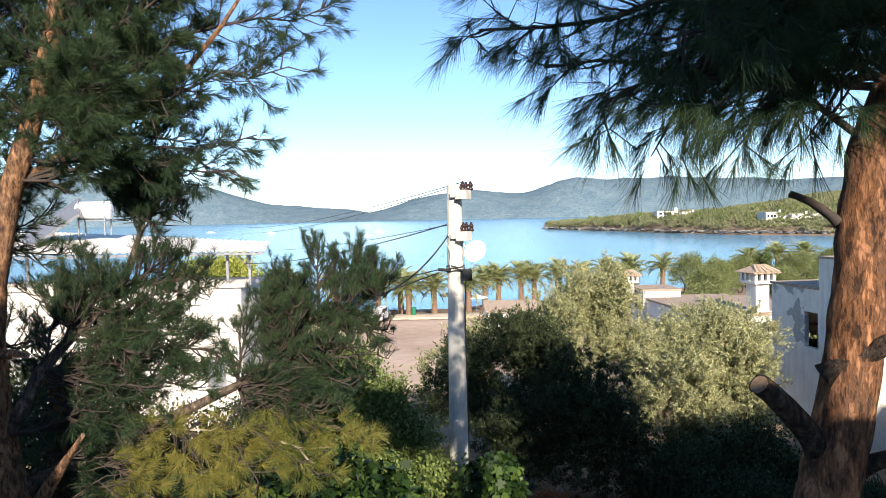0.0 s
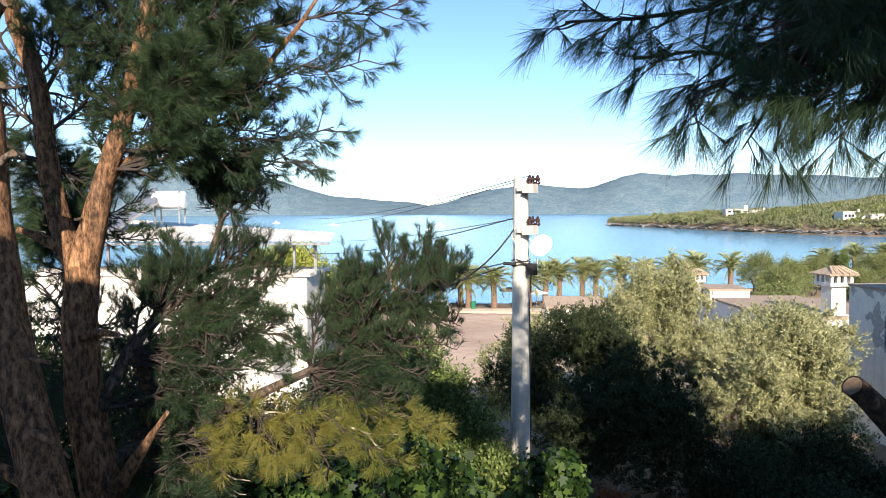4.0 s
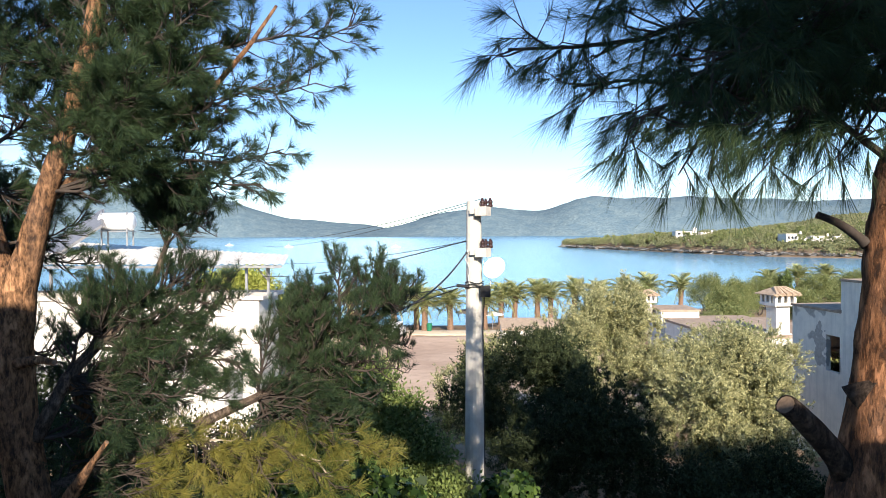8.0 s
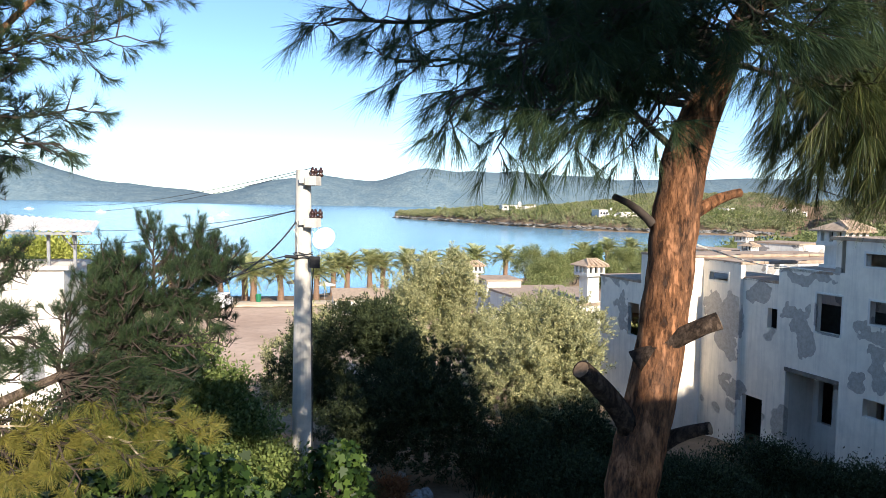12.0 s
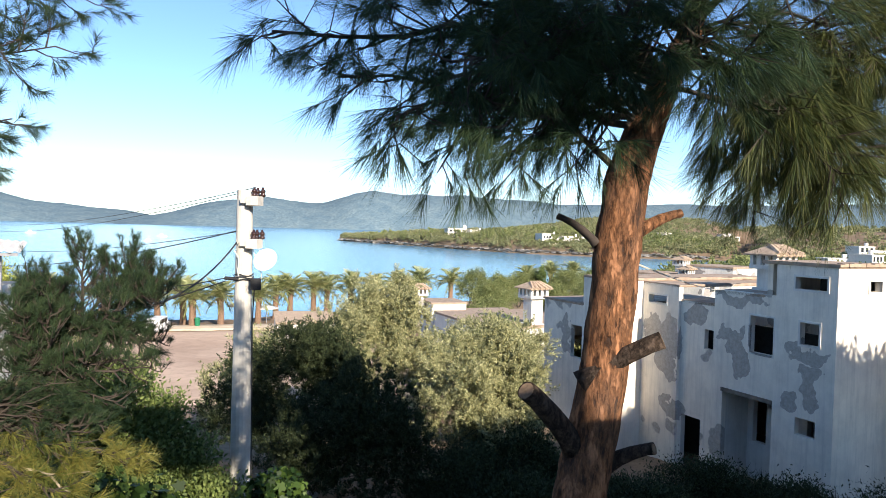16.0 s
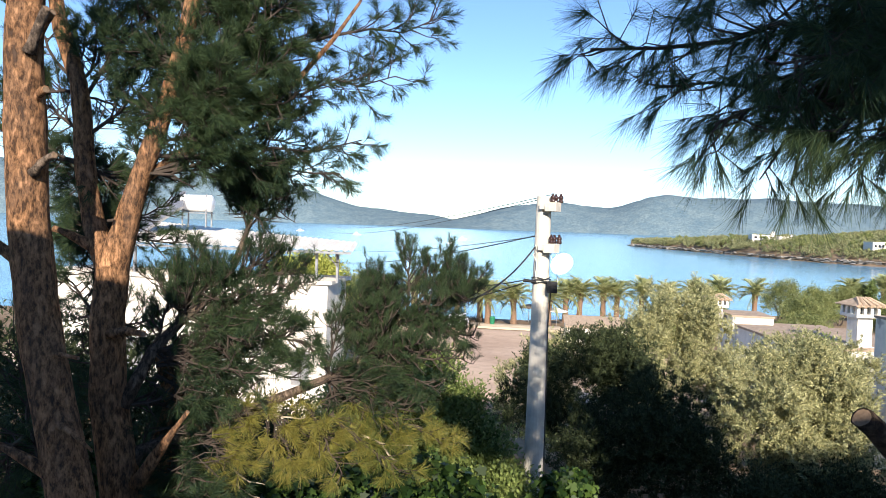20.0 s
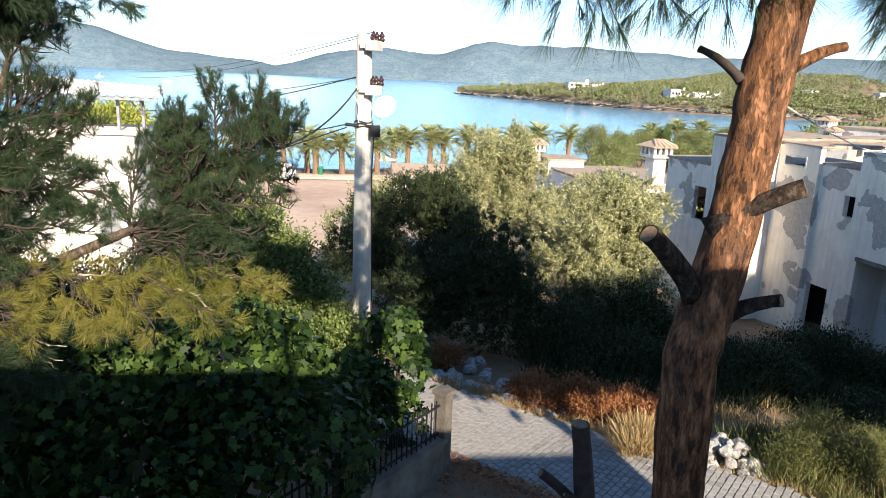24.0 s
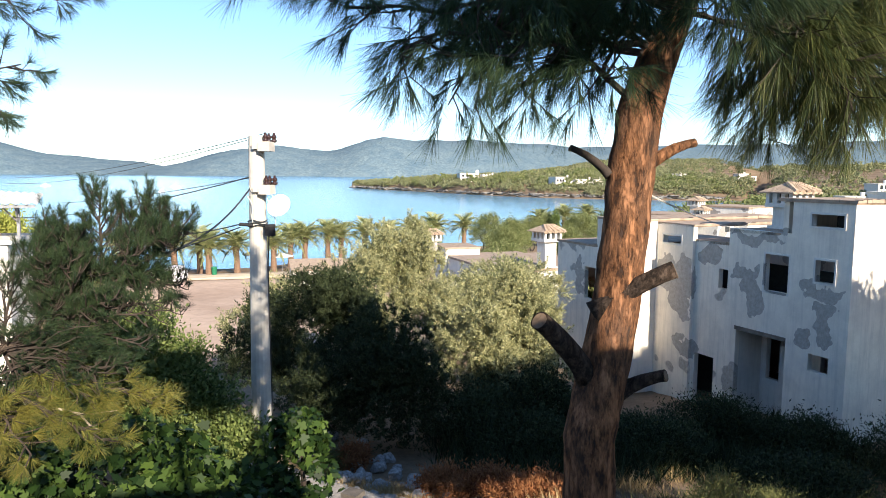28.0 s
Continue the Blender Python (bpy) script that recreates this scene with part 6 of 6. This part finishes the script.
# ==== trees and scrub towards the shore ====
for k, (x, y, zt, r) in enumerate([(34.7, 95, 8.4, 2.7), (37.6, 93, 7.7, 2.2), (46, 105, 7.2, 2.4), (51, 110, 7.2, 1.5), (57, 110, 7.4, 3.0), (27.5, 103, 6.2, 2.4), (31.5, 80, 7.6, 2.6), (40.5, 98, 6.6, 2.5), (42, 84, 7.0, 2.8), (64, 112, 7.8, 3.2), (52, 92, 7.2, 3.0), (16.5, 79, 5.6, 2.4), (12.5, 62, 6.9, 2.3), (27, 68, 6.9, 2.4), (33, 55, 7.6, 2.6), (-13, 60, 7.8, 3.2), (-18, 66, 8.6, 3.4), (-11.2, 44, 10.8, 2.3), (-13.5, 46, 11.2, 2.4), (60, 84, 9.0, 3.2), (70, 95, 9.6, 3.6), (38, 66, 8.3, 2.4), (30, 42, 8.2, 2.2), (24, 36, 8.6, 2.0), (15.5, 37, 8.8, 2.2), (18, 31, 8.4, 1.8)]):
    z = ground_at(x, y)
    h = zt - z
    crown_tree("shore_tree", x, y, [(0, 0, h * 0.62, r * 0.75, r * 0.75, h * 0.36), (r * 0.45, 0, h * 0.5, r * 0.55, r * 0.5, h * 0.3), (-r * 0.45, 0.2, h * 0.52, r * 0.55, r * 0.5, h * 0.3), (0.1 * r, -0.2 * r, h * 0.78, r * 0.45, r * 0.4, h * 0.2)], 480, 30, 0.17, M_SHORETREE, 800 + k, "rounded green tree near the shore", "tree", 0.14, "shore trees", puff=0.26, low=-0.5, aspect=0.5)
# the cypress
crown_tree("cypress", 51.5, 108.0, [(0, 0, 2.0, 0.9, 0.9, 1.8), (0, 0, 4.2, 0.7, 0.7, 1.8), (0, 0, 5.6, 0.35, 0.35, 1.0)], 260, 26, 0.2, M_SHRUB, 850, "dark narrow cypress by the shore", "cypress", 0.1, puff=0.15)
for k, (x, y, zt, r) in enumerate([(42, 27, 17.5, 4.0), (47.5, 29, 18.8, 4.4), (54, 33, 18.5, 4.6), (38.5, 20.5, 14.5, 3.0), (60, 27, 18.5, 5.0)]):
    z = ground_at(x, y)
    h = zt - z
    crown_tree("pine_tree", x, y, [(0, 0, h * 0.86, r * 0.8, r * 0.8, h * 0.26), (r * 0.5, 0, h * 0.52, r * 0.6, r * 0.6, h * 0.22), (-r * 0.5, -0.4, h * 0.5, r * 0.6, r * 0.6, h * 0.24), (0, -0.6, h * 0.3, r * 0.8, r * 0.7, h * 0.22)], 1100, 30, 0.26, M_OLIVE_DARK, 860 + k, "tall dark pine in the wood behind the ruin", "pine tree", 0.25, "wood pines", puff=0.3, low=-0.6, aspect=0.3)


def scrub_cover(name, count, box, seed, mat, label, size=(1.6, 3.4), each=9, leaf=0.95, test=None):
    rng = np.random.default_rng(seed)
    x = box[0] + (box[1] - box[0]) * rng.random(count * 3)
    y = box[2] + (box[3] - box[2]) * rng.random(count * 3)
    z = ground_z(x, y)
    keep = z > 0.7
    if test is not None:
        keep &= test(x, y)
    x, y, z = x[keep][:count], y[keep][:count], z[keep][:count]
    r = size[0] + (size[1] - size[0]) * rng.random(len(x)) ** 1.6
    lobes = np.stack([x, y, z + r * 0.45, r, r, r * 0.85], 1)
    me = leaf_cloud(name, lobes, len(x) * 10, each, leaf, rng, 0.35, -0.2, 0.3, 0.7)
    return single(name, me, mat, label, "scrub", kind="stuff")


# the pale rocky waterline of the headland
shore_rng = np.random.default_rng(12)
sx = 101 + 170 * shore_rng.random(1500) ** 1.2
sy = spit_shore(sx) + 2 + 9 * shore_rng.random(1500)
sl = np.stack([sx, sy, ground_z(sx, sy) + 0.2], 1)
tri = sl[:, None, :] + shore_rng.normal(size=(1500, 4, 3)) * np.array([1.8, 1.6, 0.45])
single("waterline_rocks", soup("waterline_rocks", tri, 4), M_ROCK, "pale rocks along the headland waterline", "rocks", kind="stuff")
scrub_cover("headland_scrub", 1500, (100, 330, 340, 760), 1, M_SCRUB, "green scrub and pines covering the headland", (2.2, 4.2), 10, 0.9, lambda x, y: (y - spit_shore(x) > 14) & (y - spit_shore(x) < 170) & (x - 0.1445 * y > 7))
scrub_cover("headland_pines", 160, (120, 300, 350, 700), 6, M_SHORETREE, "taller rounded pines standing over the headland scrub", (3.8, 5.6), 16, 1.0, lambda x, y: (y - spit_shore(x) > 22) & (y - spit_shore(x) < 150) & (x - 0.1445 * y > 30))
scrub_cover("hillside_scrub", 2600, (200, 640, 120, 900), 2, M_SCRUB, "olive scrub on the dry hillside", (1.6, 3.8))
scrub_cover("coastal_scrub", 900, (60, 240, 60, 330), 3, M_SHORETREE, "mixed scrub on the shore slope", (1.3, 2.8), 9, 0.7)


# ==== white houses across the bay ====
def far_house(x, y, w, d, h, label, parts=2, seed=0):
    rng = random.Random(seed)
    z = ground_at(x, y) - 0.5
    f = thing("villa", pose(x, y, z, 0, 0, rng.uniform(-25, 25)), label, "villa", "villas across the bay")
    for k in range(parts):
        ww, hh = w * rng.uniform(0.5, 0.75), h * (1 if k == 0 else rng.uniform(0.55, 0.8))
        ox = (k - (parts - 1) / 2) * w * 0.55
        part("wall", Mesh().box(ox - ww / 2, -d / 2 + k * 0.6, 0, ox + ww / 2, d / 2, hh), M_WHITE, f)
        part("roof", Mesh().box(ox - ww / 2 - 0.2, -d / 2 + k * 0.6 - 0.2, hh, ox + ww / 2 + 0.2, d / 2 + 0.2, hh + 0.3), M_WHITE, f)
        for c in range(3):
            a = ox - ww * 0.38 + c * ww * 0.29
            for zz in (1.2, 4.2):
                if zz + 1.5 < hh:
                    part("window", Mesh().box(a, -d / 2 + k * 0.6 - 0.03, zz, a + ww * 0.17, -d / 2 + k * 0.6 + 0.05, zz + 1.5), M_GLASS_DARK, f)
    part("chimney", Mesh().box(-0.5, 0, h, 0.5, 1, h + 1.6), M_WHITE, f)
    return f


for k, (x, y, w, d, h) in enumerate([(180, 530, 17, 10, 6.5), (191, 524, 11, 9, 5.2), (208, 424, 15, 9, 7), (220, 416, 10, 8, 5.5), (163, 560, 8, 7, 3.8), (232, 424, 7, 6, 3.5), (300, 430, 12, 8, 5), (345, 420, 12, 8, 5), (189, 165, 9, 8, 6), (186, 172, 12, 8, 4.5), (200, 158, 8, 6, 7), (232, 205, 10, 8, 6)]):
    villa = far_house(x, y, w, d, h, "white flat-roofed villa among scrub", 3 if k < 4 else 2, 40 + k)
    if k == 0:
        part("tower", Mesh().lathe([(1.5, 5.5), (1.5, 8.6), (1.0, 9.3), (0.2, 9.7)], 14), M_WHITE, villa, "round white stair tower")


def boat(x, y, l, turn, label):
    b = thing("boat", pose(x, y, 0, 0, 0, turn), label, "boat", "boats")
    hull = Mesh()
    for t, w, z in ((-0.5, 0.8, 0.0), (-0.2, 1.0, 0.0), (0.2, 0.85, 0.0), (0.5, 0.05, 0.15)):
        hull.v += [(t * l, -w * l * 0.16, 0.8 + z), (t * l, -w * l * 0.09, -0.3), (t * l, w * l * 0.09, -0.3), (t * l, w * l * 0.16, 0.8 + z)]
    hull.f = [(4 * i + k, 4 * i + k + 1, 4 * i + k + 5, 4 * i + k + 4) for i in range(3) for k in range(3)] + [(0, 1, 2, 3), (15, 14, 13, 12)] + [(4 * i, 4 * i + 4, 4 * i + 7, 4 * i + 3) for i in range(3)]
    part("hull", hull, M_DISH, b)
    part("cabin", Mesh().box(-0.2 * l, -0.09 * l, 0.8, 0.12 * l, 0.09 * l, 0.8 + 0.17 * l), M_DISH, b)
    part("mast", Mesh().tube([(0, 0, 0.8), (0, 0, 0.55 * l)], [0.08, 0.05], 5), M_DISH, b)
    return b


boat(-190, 770, 9, 20, "small white motor boat out on the bay")
boat(-57, 536, 7, 60, "small white boat on the water")
boat(-65, 722, 9, 10, "small white boat in the middle of the bay")
boat(-300, 900, 10, 35, "white boat far out on the bay")

# ==== the garden wall, fence and verge ====
fence = thing("garden_fence", pose(2.42, 11.0, 6.95), "black iron fence on a stained concrete wall", "fence")
FW = Vector((-1.1, -1.15, 0)).normalized()
FS = Vector((FW.y, -FW.x, 0))


def along(a, s, z):
    return FW * a + FS * s + Vector((0, 0, z))


def fence_box(a0, a1, s, z0, z1):
    return Mesh().add([along(a, k, z) for z in (z0, z1) for a, k in ((a0, -s), (a1, -s), (a1, s), (a0, s))], [(3, 2, 1, 0), (4, 5, 6, 7), (0, 1, 5, 4), (1, 2, 6, 5), (2, 3, 7, 6), (3, 0, 4, 7)])


part("wall", fence_box(0.0, 7.0, 0.12, -0.6, 0.86), M_WALL, fence, "low stained concrete wall")
part("coping", fence_box(-0.05, 7.0, 0.15, 0.86, 0.93), M_WALL, fence)
post = part("gate_post", fence_box(-0.20, 0.02, 0.12, -0.4, 1.72), M_THATCH, fence, "square dark post at the fence end")
part("post_cap", fence_box(-0.23, 0.05, 0.15, 1.72, 1.80), M_THATCH, post)
for z in (1.0, 1.52):
    part("rail", fence_box(0.02, 7.0, 0.015, z, z + 0.03), M_IRON, fence)
bar = fence_box(-0.01, 0.01, 0.01, 0.93, 1.66).data("bar")
bar.materials.append(M_IRON)
for k in range(46):
    b = part("bar", bar, M_IRON, fence, at=Matrix.Translation(FW * (0.12 + 0.13 * k)))
scroll = Mesh()
for k in range(22):
    c = along(0.19 + 0.26 * k, 0, 1.26)
    scroll.tube([c + FW * 0.055 * math.cos(a) + Vector((0, 0, 0.12 * math.sin(a))) for a in np.linspace(0, 6.28, 11)], [0.006] * 11, 4, cap=False)
tagged(part("scrollwork", scroll, M_IRON, fence, "black iron scrolls between bars"), kind="stuff")

sawn = thing("sawn_tree", pose(2.62, 4.5, 7.3), "slim dark tree trunk cut off flat", "tree stump")
part("trunk", bark_trunk([(0.05, 0, -0.2), (0.04, 0, 2.0), (0.02, 0, 3.5), (-0.06, 0, 4.1), (-0.09, 0, 4.29)], [0.10, 0.09, 0.085, 0.07, 0.068], 2.0, 14, 4, 0.006), M_TWIG, sawn, smooth=True)
part("sawn_face", Mesh().tube([(-0.09, 0, 4.285), (-0.09, 0, 4.297)], [0.066, 0.064], 14), M_CUT, sawn)
stub(sawn, (-0.01, 0, 3.55), (-0.36, 0.0, 3.9), 0.042, 0.036, M_TWIG)
stub(sawn, (-0.02, 0, 3.62), (-0.2, -0.1, 3.78), 0.02, 0.012, M_TWIG)
stub(sawn, (0.03, 0, 3.52), (0.16, -0.05, 3.62), 0.02, 0.014, M_TWIG)


# rocks
def rock_mesh(seed):
    bm = bmesh.new()
    bmesh.ops.create_icosphere(bm, subdivisions=2, radius=1.0)
    rng = random.Random(seed)
    o = Vector((rng.uniform(0, 50), rng.uniform(0, 50), 0))
    for v in bm.verts:
        d = v.co.normalized()
        s = 1 + 0.35 * noise.noise(d * 1.2 + o) + 0.18 * noise.noise(d * 3.1 + o)
        v.co = Vector((d.x * s, d.y * s * 0.85, d.z * s * 0.72))
    for _ in range(7):
        n = Vector((rng.gauss(0, 1), rng.gauss(0, 1), rng.gauss(0, 1))).normalized()
        h = rng.uniform(0.5, 0.75)
        for v in bm.verts:
            v.co -= n * max(0.0, v.co.dot(n) - h)
    me = bpy.data.meshes.new("rock")
    bm.to_mesh(me)
    bm.free()
    me.materials.append(M_ROCK)
    return me


ROCKS = [rock_mesh(k) for k in range(6)]
rr = random.Random(77)


def rock(x, y, z, r, group, label):
    return tagged(part("rock", ROCKS[rr.randrange(6)], M_ROCK, None, at=pose(x, y, z, rr.uniform(0, 360), rr.uniform(-30, 30), rr.uniform(0, 360)) @ Matrix.Diagonal((r, r, r, 1))), label, "rock", group)


for k in range(84):
    a, d = rr.uniform(0, 6.28), rr.random() ** 0.7
    x, y = 7.9 + 0.75 * d * math.cos(a), 11.0 + 0.9 * d * math.sin(a)
    rock(x, y, ground_at(x, y) + 0.06 + 0.85 * (1 - d) * rr.uniform(0.3, 1.0), rr.uniform(0.09, 0.17), "rock pile", "pale limestone rock in a heap by the lane")
for k in range(44):
    t = 0.45 + 0.33 * rr.random()
    p = lane_centre(t)
    w = (lane_centre(t + 0.01) - p).normalized()
    q = p + Vector((-w.y, w.x)) * -(HALF + 0.3 + abs(rr.gauss(0, 0.55)))
    rock(q.x, q.y, ground_at(q.x, q.y) + 0.14, rr.uniform(0.08, 0.24), "verge rocks", "pale rock on the dry verge")


for x, y in ((3.26, 20.46), (3.94, 19.11), (4.14, 17.49), (4.38, 17.63), (4.29, 16.19), (4.53, 15.19), (4.23, 14.67), (4.47, 14.53), (5.09, 13.73), (2.75, 18.86), (3.38, 16.24), (4.0, 16.9), (4.45, 16.7), (3.7, 17.9), (4.6, 15.6)):
    rock(x, y, ground_at(x, y) + 0.12, rr.uniform(0.15, 0.27), "verge rocks", "pale rock on the dry verge")


def tufts(name, places, mat, label, blade=0.35, per=60, spread=0.18, seed=0, width=0.012, category="grass"):
    rng = np.random.default_rng(seed)
    pl = np.asarray(places, float)
    k = np.repeat(np.arange(len(pl)), per)
    n = len(k)
    p = np.stack([pl[k, 0] + rng.normal(size=n) * spread, pl[k, 1] + rng.normal(size=n) * spread, np.zeros(n)], 1)
    p[:, 2] = ground_z(p[:, 0], p[:, 1]) - 0.02
    d = unit(np.stack([rng.normal(size=n) * 0.5, rng.normal(size=n) * 0.5, np.ones(n)], 1))
    l = blade * pl[k, 2:3] * (0.5 + 0.8 * rng.random((n, 1)))
    w = unit(np.cross(d, rng.normal(size=(n, 3)))) * width / 2
    bend = unit(rng.normal(size=(n, 3)) * np.array([1, 1, 0.1])) * l * 0.25
    quad = np.stack([p - w, p + w, p + d * l * 0.55 + bend * 0.4 + w * 0.7, p + d * l + bend], 1)
    return single(name, soup(name, quad, 4), mat, label, category, kind="stuff")


gr = random.Random(5)


def verge(t0, t1, n, side, off, wide):
    out = []
    for _ in range(n):
        t = gr.uniform(t0, t1)
        p = lane_centre(t)
        w = (lane_centre(min(1, t + 0.01)) - p).normalized()
        q = p + Vector((-w.y, w.x)) * -side * (HALF + off + abs(gr.gauss(0, wide)))
        out.append((q.x, q.y, gr.uniform(0.6, 1.3)))
    return out


tufts("dry_grass", verge(0.2, 0.75, 260, 1, 0.02, 0.35), M_STRAW, "straw-coloured dry grass along the lane", 0.26, 110, 0.14, 1, 0.005)
tufts("dry_grass", [(gr.uniform(6.2, 7.0), gr.uniform(11.4, 12.2), gr.uniform(1, 1.6)) for _ in range(30)], M_STRAW, "tall pale dry grass clump beside the lane", 0.42, 200, 0.12, 2, 0.005)
tufts("weeds", [(gr.uniform(8.4, 13), gr.uniform(8.0, 12.0), gr.uniform(0.7, 1.6)) for _ in range(190)], M_GREENGRASS, "yellow-green weeds on rough ground", 0.4, 110, 0.2, 3, 0.006)
tufts("dry_grass", [(gr.uniform(7.5, 18), gr.uniform(6.0, 14.5), gr.uniform(0.6, 1.3)) for _ in range(150)], M_STRAW, "dry yellow grass on the waste ground", 0.36, 110, 0.25, 4, 0.005)
# these weeds take the shade-darkened leaf colour to blacken the ground
tufts("weeds", [(gr.uniform(6.0, 19), gr.uniform(14.0, 20.0), gr.uniform(0.8, 1.7)) for _ in range(420)], M_OLIVE_DARK, "weeds under the olive trees, darkened for the shade there", 0.5, 80, 0.3, 5, 0.012)
for k, (x, y, r) in enumerate([(5.5, 13.9, 0.55), (6.2, 13.6, 0.6), (6.9, 13.5, 0.55), (6.0, 14.3, 0.6), (5.0, 14.6, 0.45), (7.4, 13.0, 0.45), (3.3, 17.2, 0.4)]):
    crown_tree("dry_bracken", x, y, [(0, 0, 0.28, r, r * 0.8, 0.34), (0.2, 0.1, 0.42, r * 0.5, r * 0.5, 0.25)], 150, 30, 0.10, M_FERN, 900 + k, "rust-brown dried bracken beside the lane", "bracken", 0.012, "bracken clumps", puff=0.1, low=-0.1, aspect=0.25)
for k, (x, y, h) in enumerate([(9.3, 10.7, 1.25), (8.75, 10.3, 0.8), (9.9, 10.2, 1.0), (9.6, 9.9, 0.9), (10.6, 10.5, 0.8), (12.0, 9.8, 0.9), (2.6, 17.0, 0.6)]):
    crown_tree("weed_bush", x, y, [(0, 0, h * 0.5, 0.4, 0.4, h * 0.5), (0.2, 0, h * 0.8, 0.2, 0.2, h * 0.35)], 170, 34, 0.075, M_GREENGRASS, 920 + k, "yellow-green weedy bush on the verge", "bush", 0.012, "weed bushes", puff=0.12, low=-0.2, aspect=0.16)

litter_rng = np.random.default_rng(33)
litter = []
for _ in range(2600):
    p = lane_centre(litter_rng.uniform(0.22, 0.52))
    w = (lane_centre(0.5) - lane_centre(0.4)).normalized()
    q = p + Vector((-w.y, w.x)) * (HALF - 0.15 + abs(litter_rng.normal()) * 0.55)
    z = max(lane_z(q.x, q.y) - 0.02, lane_z(p.x, p.y) + 0.03 - 0.25 * max(0.0, (q - p).length - HALF))
    c, r = np.array([q.x, q.y, z]), litter_rng.uniform(0.025, 0.055)
    t1, t2 = litter_rng.normal(size=3) * [1, 1, 0.25], litter_rng.normal(size=3) * [1, 1, 0.25]
    t1, t2 = r * t1 / np.linalg.norm(t1), 0.6 * r * t2 / np.linalg.norm(t2)
    litter += [c - t1, c + t2, c + t1, c - t2]
single("leaf_litter", soup("leaf_litter", np.array(litter), 4), M_FERN, "brown fallen leaves along the lane's edge", "leaves", kind="stuff")

# ==== cobbles, last ====
cob = Mesh().box(-0.5, -0.5, -0.5, 0.5, 0.5, 0.35)
cob.v += [(-0.45, -0.43, 0.5), (0.45, -0.43, 0.5), (0.45, 0.43, 0.5), (-0.45, 0.43, 0.5)]
cob.f = [f for f in cob.f if f != (4, 5, 6, 7)] + [(8, 9, 10, 11), (4, 5, 9, 8), (5, 6, 10, 9), (6, 7, 11, 10), (7, 4, 8, 11)]
COBBLE = cob.data("cobble")
COBBLE.materials.append(M_COBBLE)
cr = random.Random(8)
rest, made, s_at, row = [], 0, 0.0, 0
lengths = [0.0]
for a, b in zip(LANE, LANE[1:]):
    lengths.append(lengths[-1] + (b - a).length)
while s_at < lengths[-1] - 0.3:
    i = max(k for k in range(160) if lengths[k] <= s_at)
    u = (s_at - lengths[i]) / (lengths[i + 1] - lengths[i])
    p = LANE[i].lerp(LANE[i + 1], u)
    w = (LANE[i + 1] - LANE[i]).normalized()
    side = Vector((w.y, -w.x))
    depth = 0.125
    x = -HALF + (0.1 if row % 2 else 0.0)
    while x < HALF - 0.05:
        wd = cr.uniform(0.15, 0.21)
        q = p + side * (x + wd / 2)
        m = pose(q.x, q.y, lane_z(p.x, p.y) - 0.035 + cr.uniform(-0.004, 0.004), cr.uniform(-2, 2), cr.uniform(-2, 2), math.degrees(math.atan2(side.y, side.x)) + cr.uniform(-4, 4)) @ Matrix.Diagonal((wd - 0.010, depth - 0.009, 0.1, 1))
        if made < 300 and 10.0 < q.y < 14.2 and q.x > 2.4:
            part("cobble", COBBLE, M_COBBLE, road, at=m)
            made += 1
        else:
            rest.append(m)
        x += wd
    s_at += depth
    row += 1
joined = Mesh()
for m in rest:
    joined.add([m @ Vector(v) for v in cob.v], cob.f)
tagged(part("cobbles", joined, M_COBBLE, road), kind="stuff")
